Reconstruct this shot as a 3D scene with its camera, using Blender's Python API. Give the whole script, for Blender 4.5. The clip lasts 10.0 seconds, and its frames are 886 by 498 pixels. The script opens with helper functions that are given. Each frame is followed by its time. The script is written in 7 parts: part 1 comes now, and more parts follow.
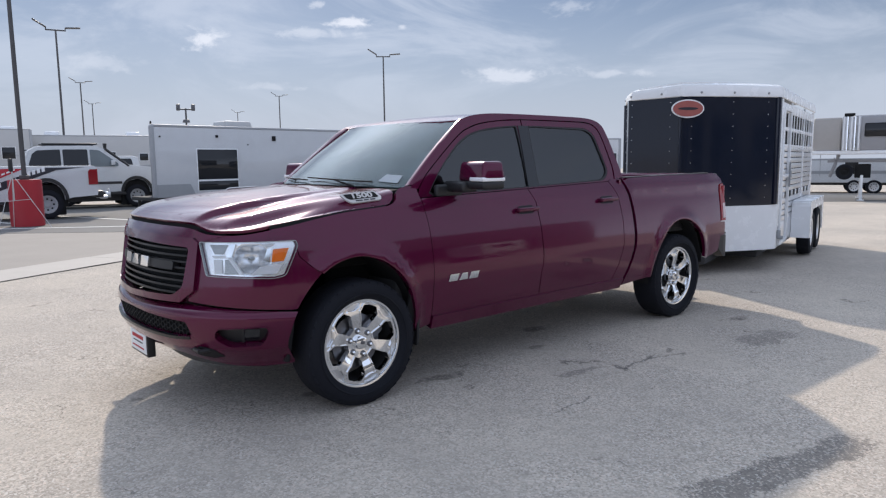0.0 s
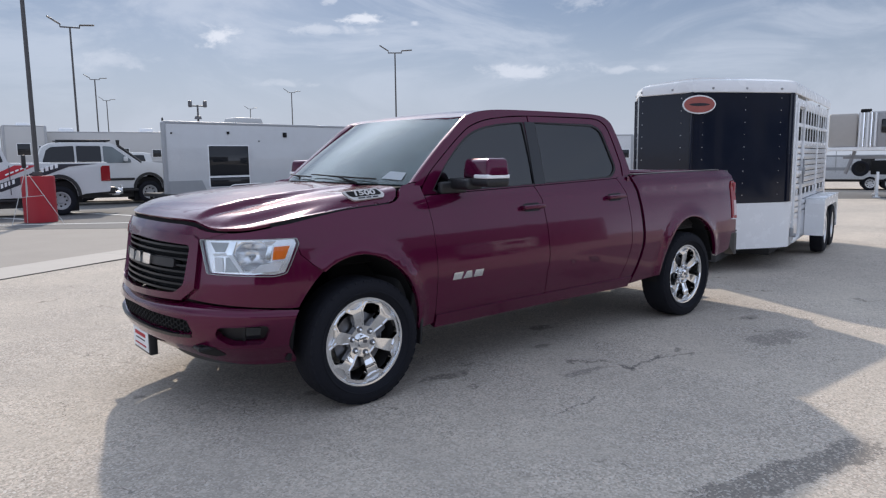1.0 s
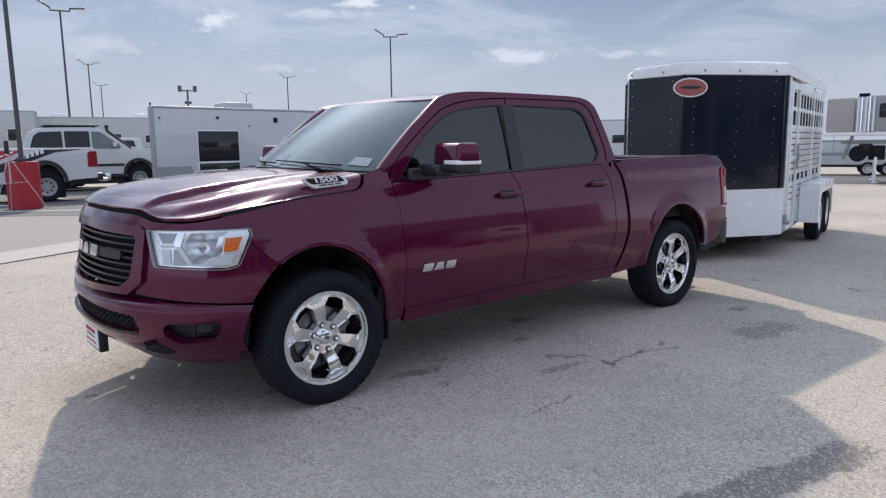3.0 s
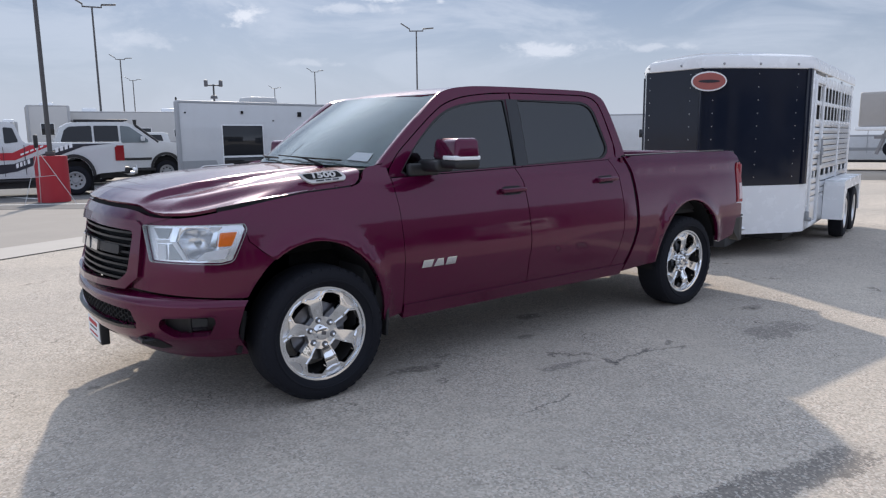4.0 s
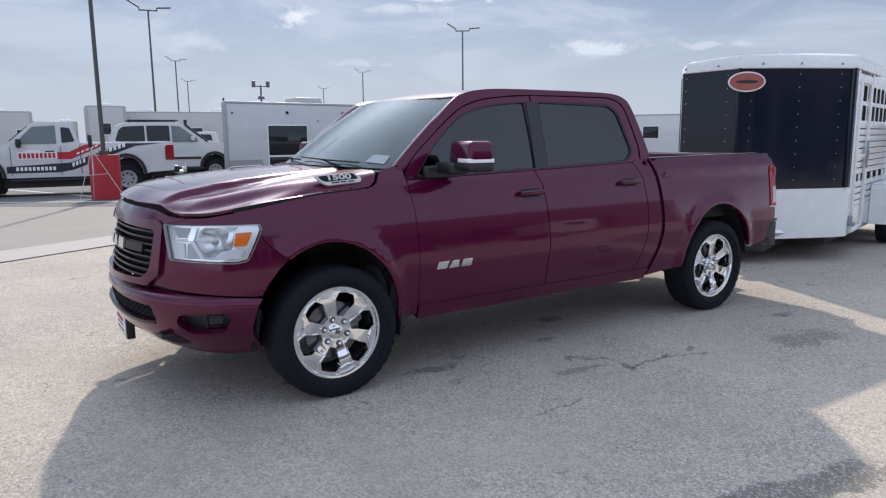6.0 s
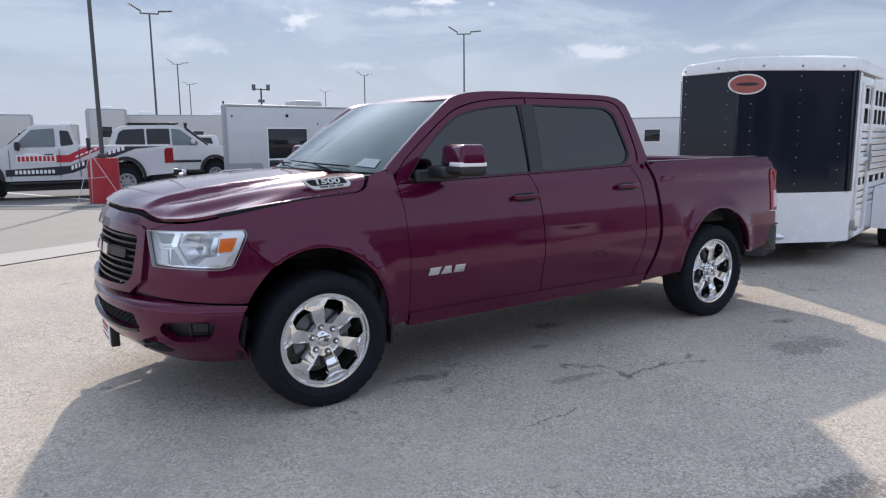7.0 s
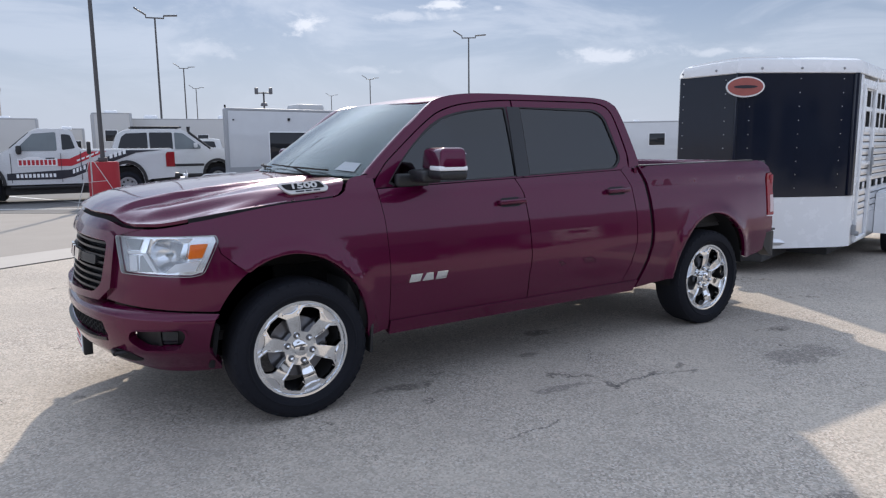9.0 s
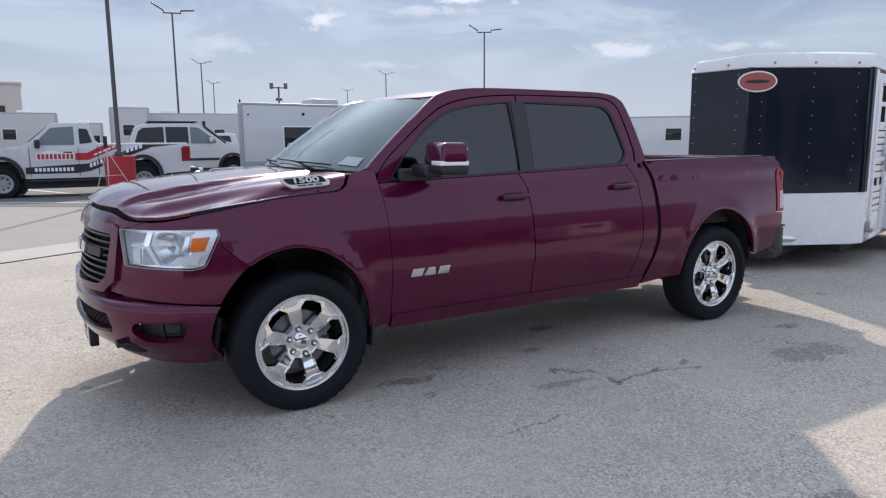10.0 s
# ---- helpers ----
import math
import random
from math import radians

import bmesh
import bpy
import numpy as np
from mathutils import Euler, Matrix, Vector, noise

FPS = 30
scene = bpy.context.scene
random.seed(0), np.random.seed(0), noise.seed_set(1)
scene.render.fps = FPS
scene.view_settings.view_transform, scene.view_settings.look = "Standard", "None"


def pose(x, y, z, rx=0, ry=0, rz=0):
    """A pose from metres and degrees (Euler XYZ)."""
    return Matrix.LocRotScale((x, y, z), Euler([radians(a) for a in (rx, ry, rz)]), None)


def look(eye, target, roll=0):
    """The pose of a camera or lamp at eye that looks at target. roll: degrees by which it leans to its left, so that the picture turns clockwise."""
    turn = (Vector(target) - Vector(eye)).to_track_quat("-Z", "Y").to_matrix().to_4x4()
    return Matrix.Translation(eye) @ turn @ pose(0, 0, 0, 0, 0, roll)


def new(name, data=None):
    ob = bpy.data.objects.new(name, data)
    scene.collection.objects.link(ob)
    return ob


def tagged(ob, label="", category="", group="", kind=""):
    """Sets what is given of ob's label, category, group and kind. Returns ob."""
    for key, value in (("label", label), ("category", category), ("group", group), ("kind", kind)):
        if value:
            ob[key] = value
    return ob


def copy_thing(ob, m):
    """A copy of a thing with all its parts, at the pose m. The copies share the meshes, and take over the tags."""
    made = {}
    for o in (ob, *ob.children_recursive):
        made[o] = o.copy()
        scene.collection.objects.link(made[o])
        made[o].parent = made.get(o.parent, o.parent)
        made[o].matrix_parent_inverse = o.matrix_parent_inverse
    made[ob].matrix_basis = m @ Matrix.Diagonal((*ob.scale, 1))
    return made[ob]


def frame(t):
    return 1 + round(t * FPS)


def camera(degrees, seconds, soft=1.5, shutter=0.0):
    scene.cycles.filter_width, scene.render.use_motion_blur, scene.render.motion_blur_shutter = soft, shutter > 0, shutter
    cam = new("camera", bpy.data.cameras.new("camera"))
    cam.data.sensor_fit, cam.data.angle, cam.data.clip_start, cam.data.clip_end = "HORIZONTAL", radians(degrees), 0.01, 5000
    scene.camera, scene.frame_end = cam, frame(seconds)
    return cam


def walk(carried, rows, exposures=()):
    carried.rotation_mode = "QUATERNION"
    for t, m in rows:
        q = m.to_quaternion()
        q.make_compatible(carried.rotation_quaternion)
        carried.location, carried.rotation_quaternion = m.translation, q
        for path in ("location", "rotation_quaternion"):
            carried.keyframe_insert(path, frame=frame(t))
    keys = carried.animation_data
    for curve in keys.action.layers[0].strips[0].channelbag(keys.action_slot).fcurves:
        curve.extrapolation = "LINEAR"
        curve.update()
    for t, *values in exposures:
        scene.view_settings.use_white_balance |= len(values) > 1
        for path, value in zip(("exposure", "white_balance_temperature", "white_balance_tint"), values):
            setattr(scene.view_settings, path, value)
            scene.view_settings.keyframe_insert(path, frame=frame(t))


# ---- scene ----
cam = camera(65.4, 10.0, 1.25)
PATH = [
    (0, (-2.326, -3.595, 1.515), (-1.042, -2.083, 1.264), -0.7),
    (0.5, (-2.29, -3.602, 1.513), (-1.025, -2.074, 1.259), -0.7),
    (1, (-2.252, -3.591, 1.518), (-0.995, -2.057, 1.257), -0.7),
    (1.5, (-2.19, -3.559, 1.517), (-0.921, -2.036, 1.247), -0.7),
    (2, (-2.098, -3.522, 1.516), (-0.813, -2.014, 1.236), -0.7),
    (2.5, (-2.027, -3.498, 1.511), (-0.75, -1.987, 1.219), -0.7),
    (4, (-1.796, -3.595, 1.515), (-0.601, -2.023, 1.198), -0.7),
    (4.5, (-1.742, -3.634, 1.518), (-0.583, -2.036, 1.2), -0.7),
    (5, (-1.711, -3.687, 1.524), (-0.587, -2.064, 1.204), -0.7),
    (5.5, (-1.69, -3.739, 1.531), (-0.595, -2.096, 1.211), -0.7),
    (7, (-1.547, -3.687, 1.533), (-0.464, -2.034, 1.225), -0.6),
    (7.5, (-1.492, -3.649, 1.532), (-0.408, -1.994, 1.24), -0.6),
    (8, (-1.448, -3.635, 1.528), (-0.365, -1.978, 1.241), -0.6),
    (8.5, (-1.39, -3.649, 1.527), (-0.312, -1.99, 1.238), -0.6),
    (9, (-1.356, -3.673, 1.528), (-0.287, -2.009, 1.231), -0.6),
    (9.5, (-1.324, -3.703, 1.531), (-0.275, -2.028, 1.225), -0.6),
    (10, (-1.29, -3.723, 1.527), (-0.26, -2.037, 1.216), -0.5),
]
walk(cam, [(t, look(eye, target, roll)) for t, eye, target, roll in PATH],
     exposures=((0.0, -0.04, 6250, 12), (1.0, -0.11, 6250, 12), (2.5, -0.10, 6250, 12), (4.0, -0.04, 6250, 12), (10.0, 0.05, 6250, 12)))

# ---- world and light ----
SUN_AZ, SUN_EL = radians(22.5), radians(34.4)
sun_dir = Vector((math.sin(SUN_AZ) * math.cos(SUN_EL), math.cos(SUN_AZ) * math.cos(SUN_EL), math.sin(SUN_EL)))
sun_data = bpy.data.lights.new("sun", "SUN")
sun_data.energy, sun_data.angle, sun_data.color = 3.6, radians(1.2), (1.0, 0.875, 0.71)
sun = new("sun", sun_data)
sun.matrix_world = look(sun_dir * 60, (0, 0, 0))

world = bpy.data.worlds.new("sky")
scene.world = world
world.use_nodes = True


class Nodes:
    """Small wrapper to chain shader nodes."""

    def __init__(self, tree):
        self.t = tree
        tree.nodes.clear()

    def n(self, kind, ins=None):
        node = self.t.nodes.new(kind)
        for key, v in (ins or {}).items():
            self.put(node, key, v)
        return node

    def put(self, node, key, v):
        if isinstance(v, bpy.types.NodeSocket):
            self.t.links.new(v, node.inputs[key])
        else:
            node.inputs[key].default_value = v

    def math(self, op, a, b=0.0, c=0.0, clamp=False):
        node = self.n("ShaderNodeMath")
        node.operation, node.use_clamp = op, clamp
        self.put(node, 0, a), self.put(node, 1, b)
        if op in ("MULTIPLY_ADD", "SMOOTH_MIN"):
            self.put(node, 2, c)
        return node.outputs[0]

    def vmath(self, op, a, b=(0, 0, 0)):
        node = self.n("ShaderNodeVectorMath")
        node.operation = op
        self.put(node, 0, a), self.put(node, 1, b)
        return node.outputs["Value"] if op in ("DOT_PRODUCT", "LENGTH", "DISTANCE") else node.outputs[0]

    def noise(self, vec, scale, detail=4, rough=0.55, distort=0.0):
        node = self.n("ShaderNodeTexNoise", ins={"Vector": vec, "Scale": scale, "Detail": detail, "Roughness": rough, "Distortion": distort})
        return node.outputs["Fac"]

    def ramp(self, fac, lo, hi, a=0.0, b=1.0):
        node = self.n("ShaderNodeMapRange")
        node.interpolation_type = "SMOOTHSTEP"
        for i, v in enumerate((fac, lo, hi, a, b)):
            self.put(node, i, v)
        return node.outputs[0]

    def mix(self, fac, a, b, blend="MIX"):
        node = self.n("ShaderNodeMix")
        node.data_type, node.blend_type = "RGBA", blend
        self.put(node, 0, fac), self.put(node, 6, a), self.put(node, 7, b)
        return node.outputs[2]


def way(az, el):
    a, e = radians(az), radians(el)
    return Vector((math.sin(a) * math.cos(e), math.cos(a) * math.cos(e), math.sin(e)))


def build_sky():
    k = Nodes(world.node_tree)
    sky = k.n("ShaderNodeTexSky")
    sky.sky_type, sky.sun_disc, sky.sun_elevation, sky.sun_rotation = "NISHITA", False, SUN_EL, SUN_AZ
    sky.altitude, sky.air_density, sky.dust_density, sky.ozone_density = 1500.0, 1.0, 1.0, 2.0
    d = k.n("ShaderNodeTexCoord").outputs["Generated"]
    z = k.n("ShaderNodeSeparateXYZ", ins={0: d}).outputs[2]
    # thin high cloud veils, stretched flat by the height above the horizon
    flat = k.vmath("MULTIPLY", d, (1.0, 1.0, 3.2))
    veil = k.ramp(k.noise(flat, 3.4, 8, 0.62, 0.9), 0.42, 0.66)
    veil = k.math("MULTIPLY", veil, k.ramp(z, 0.02, 0.2, 0.35, 1.0))
    veil = k.math("MULTIPLY", veil, k.ramp(z, 0.40, 0.65, 1.0, 0.35))
    haze = k.ramp(z, 0.0, 0.26, 0.95, 0.17)
    mask = haze
    # away from the sun the haze reaches higher up
    puff_noise = k.noise(k.vmath("MULTIPLY", d, (1.0, 1.0, 2.0)), 26.0, 6, 0.62, 0.3)
    puffs = None
    for az, el, half_w, half_h, power in ((22.0, 9.3, 2.3, 1.1, 0.9), (33.2, 10.9, 2.2, 0.55, 0.95), (30.0, 10.1, 4.5, 0.6, 0.45),
                                          (46.0, 6.8, 5.6, 0.75, 0.6), (54.0, 6.7, 4.2, 0.45, 0.4), (50.5, 11.8, 2.2, 0.8, 0.35),
                                          (26.5, 6.0, 3.2, 0.5, 0.3), (14.0, 7.4, 4.5, 1.0, 0.3), (37.3, 10.6, 0.5, 0.25, 0.6), (30.8, 12.2, 1.0, 0.5, 0.5)):
        c, side, up = way(az, el), way(az + 90, 0), way(az, el + 90)
        a = k.math("MULTIPLY", k.vmath("DOT_PRODUCT", d, tuple(side)), 1 / radians(half_w))
        b = k.math("MULTIPLY", k.vmath("DOT_PRODUCT", d, tuple(up)), 1 / radians(half_h))
        front = k.ramp(k.vmath("DOT_PRODUCT", d, tuple(c)), 0.5, 0.7)
        r = k.math("SQRT", k.math("ADD", k.math("MULTIPLY", a, a), k.math("MULTIPLY", b, b)))
        edge = k.math("ADD", k.math("SUBTRACT", 1.0, r), k.math("MULTIPLY", k.math("SUBTRACT", puff_noise, 0.55), 3.2))
        one = k.math("MULTIPLY", k.math("MULTIPLY", k.ramp(edge, 0.0, 0.85), power), front)
        puffs = one if puffs is None else k.math("MAXIMUM", puffs, one)
    glow = k.math("POWER", k.math("MAXIMUM", k.vmath("DOT_PRODUCT", d, tuple(sun_dir)), 0.0), 55.0)
    # the veil is thin and dim low down, and bright overhead
    high = k.ramp(z, 0.26, 0.85)
    # brighter towards the sun, a plainer dim blue on the far side
    sunward = k.ramp(k.vmath("DOT_PRODUCT", d, (math.sin(SUN_AZ), math.cos(SUN_AZ), 0.0)), -0.55, 0.45)
    top = k.mix(sunward, (*SKY_BACK, 1), (*SKY_HIGH, 1))
    cloud = k.mix(high, k.mix(sunward, (*SKY_BACK_LOW, 1), (*SKY_LOW, 1)), top)
    cloud = k.mix(glow, cloud, (90.0, 92.0, 92.0, 1))
    mask = k.math("MAXIMUM", mask, k.ramp(sunward, 0.0, 1.0, 0.55, 0.0))
    lit = k.mix(mask, sky.outputs[0], cloud)
    lit = k.mix(k.math("MULTIPLY", k.math("MULTIPLY", veil, 0.50), k.ramp(sunward, 0.0, 1.0, 0.35, 1.0)), lit, (12.0, 12.9, 14.4, 1))
    # broad milky brightening of the high haze round the sun
    broad = k.math("POWER", k.math("MAXIMUM", k.vmath("DOT_PRODUCT", d, tuple(sun_dir)), 0.0), 5.0)
    broad = k.math("MULTIPLY", broad, k.ramp(z, 0.22, 0.50))
    lit = k.mix(broad, lit, (20.0, 23.5, 26.5, 1), "ADD")
    lit = k.mix(puffs, lit, (14.5, 15.0, 16.0, 1))
    bg = k.n("ShaderNodeBackground", ins={"Color": lit, "Strength": 0.06})
    k.n("ShaderNodeOutputWorld", ins={"Surface": bg.outputs[0]})


SKY_LOW, SKY_HIGH = (8.8, 9.6, 11.1), (55.0, 61.0, 71.0)
SKY_BACK_LOW, SKY_BACK = (21.0, 23.2, 28.0), (17.0, 19.5, 24.0)
build_sky()


# ---- materials ----
def material(name, color, rough=0.5, metal=0.0, vary=0.08, scale=6.0, fine=90.0, bump=0.0, coat=0.0, coat_rough=0.03, rough_vary=0.08,
             transmission=0.0, ior=1.5, emit=None, tint=None, spec=0.5):
    m = bpy.data.materials.new(name)
    m.use_nodes = True
    k = Nodes(m.node_tree)
    p = k.n("ShaderNodeTexCoord").outputs["Object"]
    big = k.noise(p, scale, 4)
    small = k.noise(p, fine, 3)
    f = k.math("MULTIPLY_ADD", k.math("SUBTRACT", k.math("MULTIPLY_ADD", big, 0.6, k.math("MULTIPLY", small, 0.4)), 0.5), vary * 2, 1.0)
    col = k.vmath("MULTIPLY", tuple(color), (1, 1, 1))
    scaled = k.n("ShaderNodeVectorMath")
    scaled.operation = "SCALE"
    k.put(scaled, 0, col), k.put(scaled, 3, f)
    col = scaled.outputs[0]
    if tint:
        col = k.mix(k.ramp(big, 0.45, 0.7), col, (*tint, 1))
    b = k.n("ShaderNodeBsdfPrincipled")
    k.put(b, "Base Color", col), k.put(b, "Metallic", metal)
    k.put(b, "Roughness", k.math("MULTIPLY_ADD", k.math("SUBTRACT", big, 0.5), rough_vary * 2, rough, clamp=True) if rough_vary else rough)
    k.put(b, "Coat Weight", coat), k.put(b, "Coat Roughness", coat_rough)
    k.put(b, "Transmission Weight", transmission), k.put(b, "IOR", ior), k.put(b, "Specular IOR Level", spec)
    if emit:
        k.put(b, "Emission Color", (*color, 1)), k.put(b, "Emission Strength", emit)
    if bump:
        bp = k.n("ShaderNodeBump", ins={"Height": small, "Strength": bump, "Distance": 0.004})
        k.put(b, "Normal", bp.outputs[0])
    k.n("ShaderNodeOutputMaterial", ins={"Surface": b.outputs[0]})
    return m


def paint_material(name, color, dust=0.12, flakes=0.0, rough=0.62):
    """Car paint: a metallic flake base under a clear coat, with faint dust."""
    m = bpy.data.materials.new(name)
    m.use_nodes = True
    k = Nodes(m.node_tree)
    p = k.n("ShaderNodeTexCoord").outputs["Object"]
    flake = k.n("ShaderNodeTexVoronoi", ins={"Vector": p, "Scale": 900.0}).outputs["Color"]
    flake = k.n("ShaderNodeSeparateColor", ins={0: flake}).outputs[0]
    film = k.math("MULTIPLY", k.ramp(k.noise(p, 2.2, 6, 0.65), 0.42, 0.72), dust)
    sparkle = k.mix(k.math("MULTIPLY", flake, 0.35), (*color, 1), (color[0] * 1.9, color[1] * 1.9, color[2] * 1.9, 1))
    b = k.n("ShaderNodeBsdfPrincipled")
    k.put(b, "Base Color", k.mix(film, sparkle, (0.30, 0.26, 0.24, 1)))
    k.put(b, "Metallic", flakes), k.put(b, "Roughness", rough), k.put(b, "Specular IOR Level", 0.08)
    k.put(b, "Coat Weight", 1.0), k.put(b, "Coat IOR", 1.43)
    k.put(b, "Coat Roughness", k.math("MULTIPLY_ADD", film, 0.5, 0.055))
    wave = k.n("ShaderNodeBump", ins={"Height": k.noise(p, 3.5, 2), "Strength": 0.035, "Distance": 0.02})
    k.put(b, "Coat Normal", wave.outputs[0])
    k.n("ShaderNodeOutputMaterial", ins={"Surface": b.outputs[0]})
    return m


def glass_material(name, tint, ior, film=0.0):
    """A thin pane: light passes straight through its tint, and its gloss grows towards grazing angles."""
    m = bpy.data.materials.new(name)
    m.use_nodes = True
    k = Nodes(m.node_tree)
    p = k.n("ShaderNodeTexCoord").outputs["Object"]
    smear = k.ramp(k.noise(p, 2.0, 3, 0.5), 0.35, 0.75, 0.004, 0.012)
    clear = k.n("ShaderNodeBsdfTransparent", ins={"Color": (*tint, 1)})
    gloss = k.n("ShaderNodeBsdfGlossy", ins={"Color": (0.96, 0.98, 1.0, 1), "Roughness": smear})
    fres = k.n("ShaderNodeFresnel", ins={"IOR": ior})
    mix = k.n("ShaderNodeMixShader", ins={0: fres.outputs[0], 1: clear.outputs[0], 2: gloss.outputs[0]})
    if film:
        # a thin, uneven film of dust
        dust = k.n("ShaderNodeBsdfDiffuse", ins={"Color": (0.50, 0.56, 0.56, 1)})
        mix = k.n("ShaderNodeMixShader", ins={0: k.ramp(k.noise(p, 3.0, 5, 0.6), 0.3, 0.75, film * 0.6, film * 1.3), 1: mix.outputs[0], 2: dust.outputs[0]})
    k.n("ShaderNodeOutputMaterial", ins={"Surface": mix.outputs[0]})
    return m


PAINT = paint_material("maroon_paint", (0.074, 0.0014, 0.0265), 0.006, 0.37, 0.26)
CHROME = material("chrome", (0.86, 0.87, 0.88), 0.07, 1.0, vary=0.03, rough_vary=0.04)
ALU = material("aluminium", (0.72, 0.73, 0.75), 0.32, 1.0, vary=0.10, rough_vary=0.12)
WHITE_ALU = material("white_aluminium", (0.86, 0.87, 0.88), 0.26, 0.0, vary=0.06, spec=0.6)
BLACK_PLASTIC = material("black_plastic", (0.016, 0.016, 0.018), 0.48, vary=0.2, bump=0.15)
GLOSS_BLACK = material("gloss_black", (0.012, 0.013, 0.016), 0.12, vary=0.2, coat=0.6)
RUBBER = material("tyre_rubber", (0.012, 0.013, 0.018), 0.8, vary=0.3, bump=0.4, spec=0.2)
# near-black: shade of gaps and openings put into the colour; also plain black parts
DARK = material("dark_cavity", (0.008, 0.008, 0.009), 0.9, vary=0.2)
UNDER = material("underbody", (0.05, 0.05, 0.052), 0.85, vary=0.3)
SIDE_GLASS = glass_material("tinted_glass", (0.10, 0.115, 0.13), 1.70)
SHIELD_GLASS = glass_material("windshield_glass", (0.68, 0.80, 0.79), 1.66, 0.16)
LENS = glass_material("clear_lens", (0.93, 0.95, 0.96), 1.45)
LAMP_GREY = material("lamp_grey", (0.42, 0.44, 0.45), 0.25, 0.3, vary=0.08)
AMBER = material("amber_lens", (0.95, 0.24, 0.012), 0.4, vary=0.08, spec=0.2)
RED_LENS = material("red_lens", (0.26, 0.007, 0.014), 0.16, vary=0.1, spec=0.5)
LAMP_CLEAR = material("clear_lamp", (0.60, 0.46, 0.47), 0.2, vary=0.1)
LAMP_WHITE = material("lamp_reflector", (0.88, 0.89, 0.91), 0.30, 0.0, vary=0.06)
REFLECTOR = material("bright_reflector", (0.90, 0.91, 0.93), 0.22, 0.85, vary=0.04, rough_vary=0.05)
SLAT_BLACK = material("slat_black", (0.012, 0.012, 0.014), 0.30, vary=0.2, spec=0.28)
SEAT = material("seat_cloth", (0.03, 0.03, 0.032), 0.9, vary=0.2, bump=0.3)
# white paper with the dimming of the glass put into its colour
NOTE = material("printed_note", (0.44, 0.47, 0.49), 0.7, vary=0.15, scale=30)
PAPER = material("paper", (0.82, 0.83, 0.84), 0.7, vary=0.04)
RED_INK = material("red_ink", (0.45, 0.02, 0.035), 0.6, vary=0.08)
DARK_INK = material("dark_ink", (0.02, 0.02, 0.03), 0.6)
BRAKE = material("brake_disc", (0.18, 0.18, 0.19), 0.4, 0.9, vary=0.2)
BADGE_GREY = material("badge_silver", (0.60, 0.59, 0.58), 0.35, 0.0, vary=0.05)
PILLAR_BLACK = material("pillar_black", (0.012, 0.014, 0.018), 0.08, vary=0.1, spec=0.5)


# ---- building helpers ----
def true_normals(me):
    """Shades a mapped sheet by the normals of the form it was laid on."""
    layer = me.attributes.get("form_normal")
    if layer is None:
        return
    form = [Vector(d.vector) for d in layer.data]
    out = [tuple(c.vector) for c in me.corner_normals]
    for poly in me.polygons:
        flat = Vector(poly.normal)
        for i in poly.loop_indices:
            n = form[me.loops[i].vertex_index]
            if n.length > 0.5 and n.dot(flat) > 0.80:
                out[i] = tuple(n)
    me.normals_split_custom_set(out)
    me.attributes.remove(me.attributes["form_normal"])


def link(name, bm, mat, parent=None, label="", sharp=38.0):
    me = bpy.data.meshes.new(name)
    bm.normal_update()
    for e in bm.edges:
        e.smooth = len(e.link_faces) == 2 and e.calc_face_angle(3.2) < radians(sharp)
    for f in bm.faces:
        f.smooth = True
    bm.to_mesh(me)
    bm.free()
    true_normals(me)
    for one in mat if isinstance(mat, (list, tuple)) else [mat]:
        me.materials.append(one)
    ob = new(name, me)
    if parent:
        ob.parent = parent
    if label:
        tagged(ob, label)
    return ob


def part(name, bm, mat, parent, label="", sharp=38.0):
    return link(name, bm, mat, parent, label, sharp)


def thing(name, label, category, m=None, group=""):
    """An Empty at the base of a thing, that parents its parts."""
    ob = new(name)
    ob.empty_display_size = 0.2
    ob.matrix_world = m or Matrix.Identity(4)
    return tagged(ob, label, category, group)


def new_bm():
    return bmesh.new()


def box(bm, c, s, rot=None, bevel=0.0, seg=2, taper=None):
    """A box at centre c of full size s, with bevelled edges."""
    got = bmesh.ops.create_cube(bm, size=1.0)
    vs = got["verts"]
    for v in vs:
        v.co = Vector((v.co.x * s[0], v.co.y * s[1], v.co.z * s[2]))
        if taper and v.co.z > 0:
            v.co.x *= taper[0]
            v.co.y *= taper[1]
    if bevel:
        es = list({e for v in vs for e in v.link_edges})
        got = bmesh.ops.bevel(bm, geom=es, offset=bevel, segments=seg, affect="EDGES", profile=0.5)
        vs = list({v for f in got["faces"] for v in f.verts} | {v for v in vs if v.is_valid})
    m = Matrix.Translation(c) @ (rot.to_4x4() if rot else Matrix.Identity(4))
    bmesh.ops.transform(bm, matrix=m, verts=vs)
    return bm


def rod(bm, p0, p1, r0, r1=None, seg=12, caps=True):
    """A round bar between two points."""
    p0, p1 = Vector(p0), Vector(p1)
    d = p1 - p0
    m = Matrix.Translation((p0 + p1) / 2) @ d.to_track_quat("Z", "Y").to_matrix().to_4x4()
    bmesh.ops.create_cone(bm, cap_ends=caps, segments=seg, radius1=r0, radius2=r0 if r1 is None else r1, depth=d.length, matrix=m)
    return bm


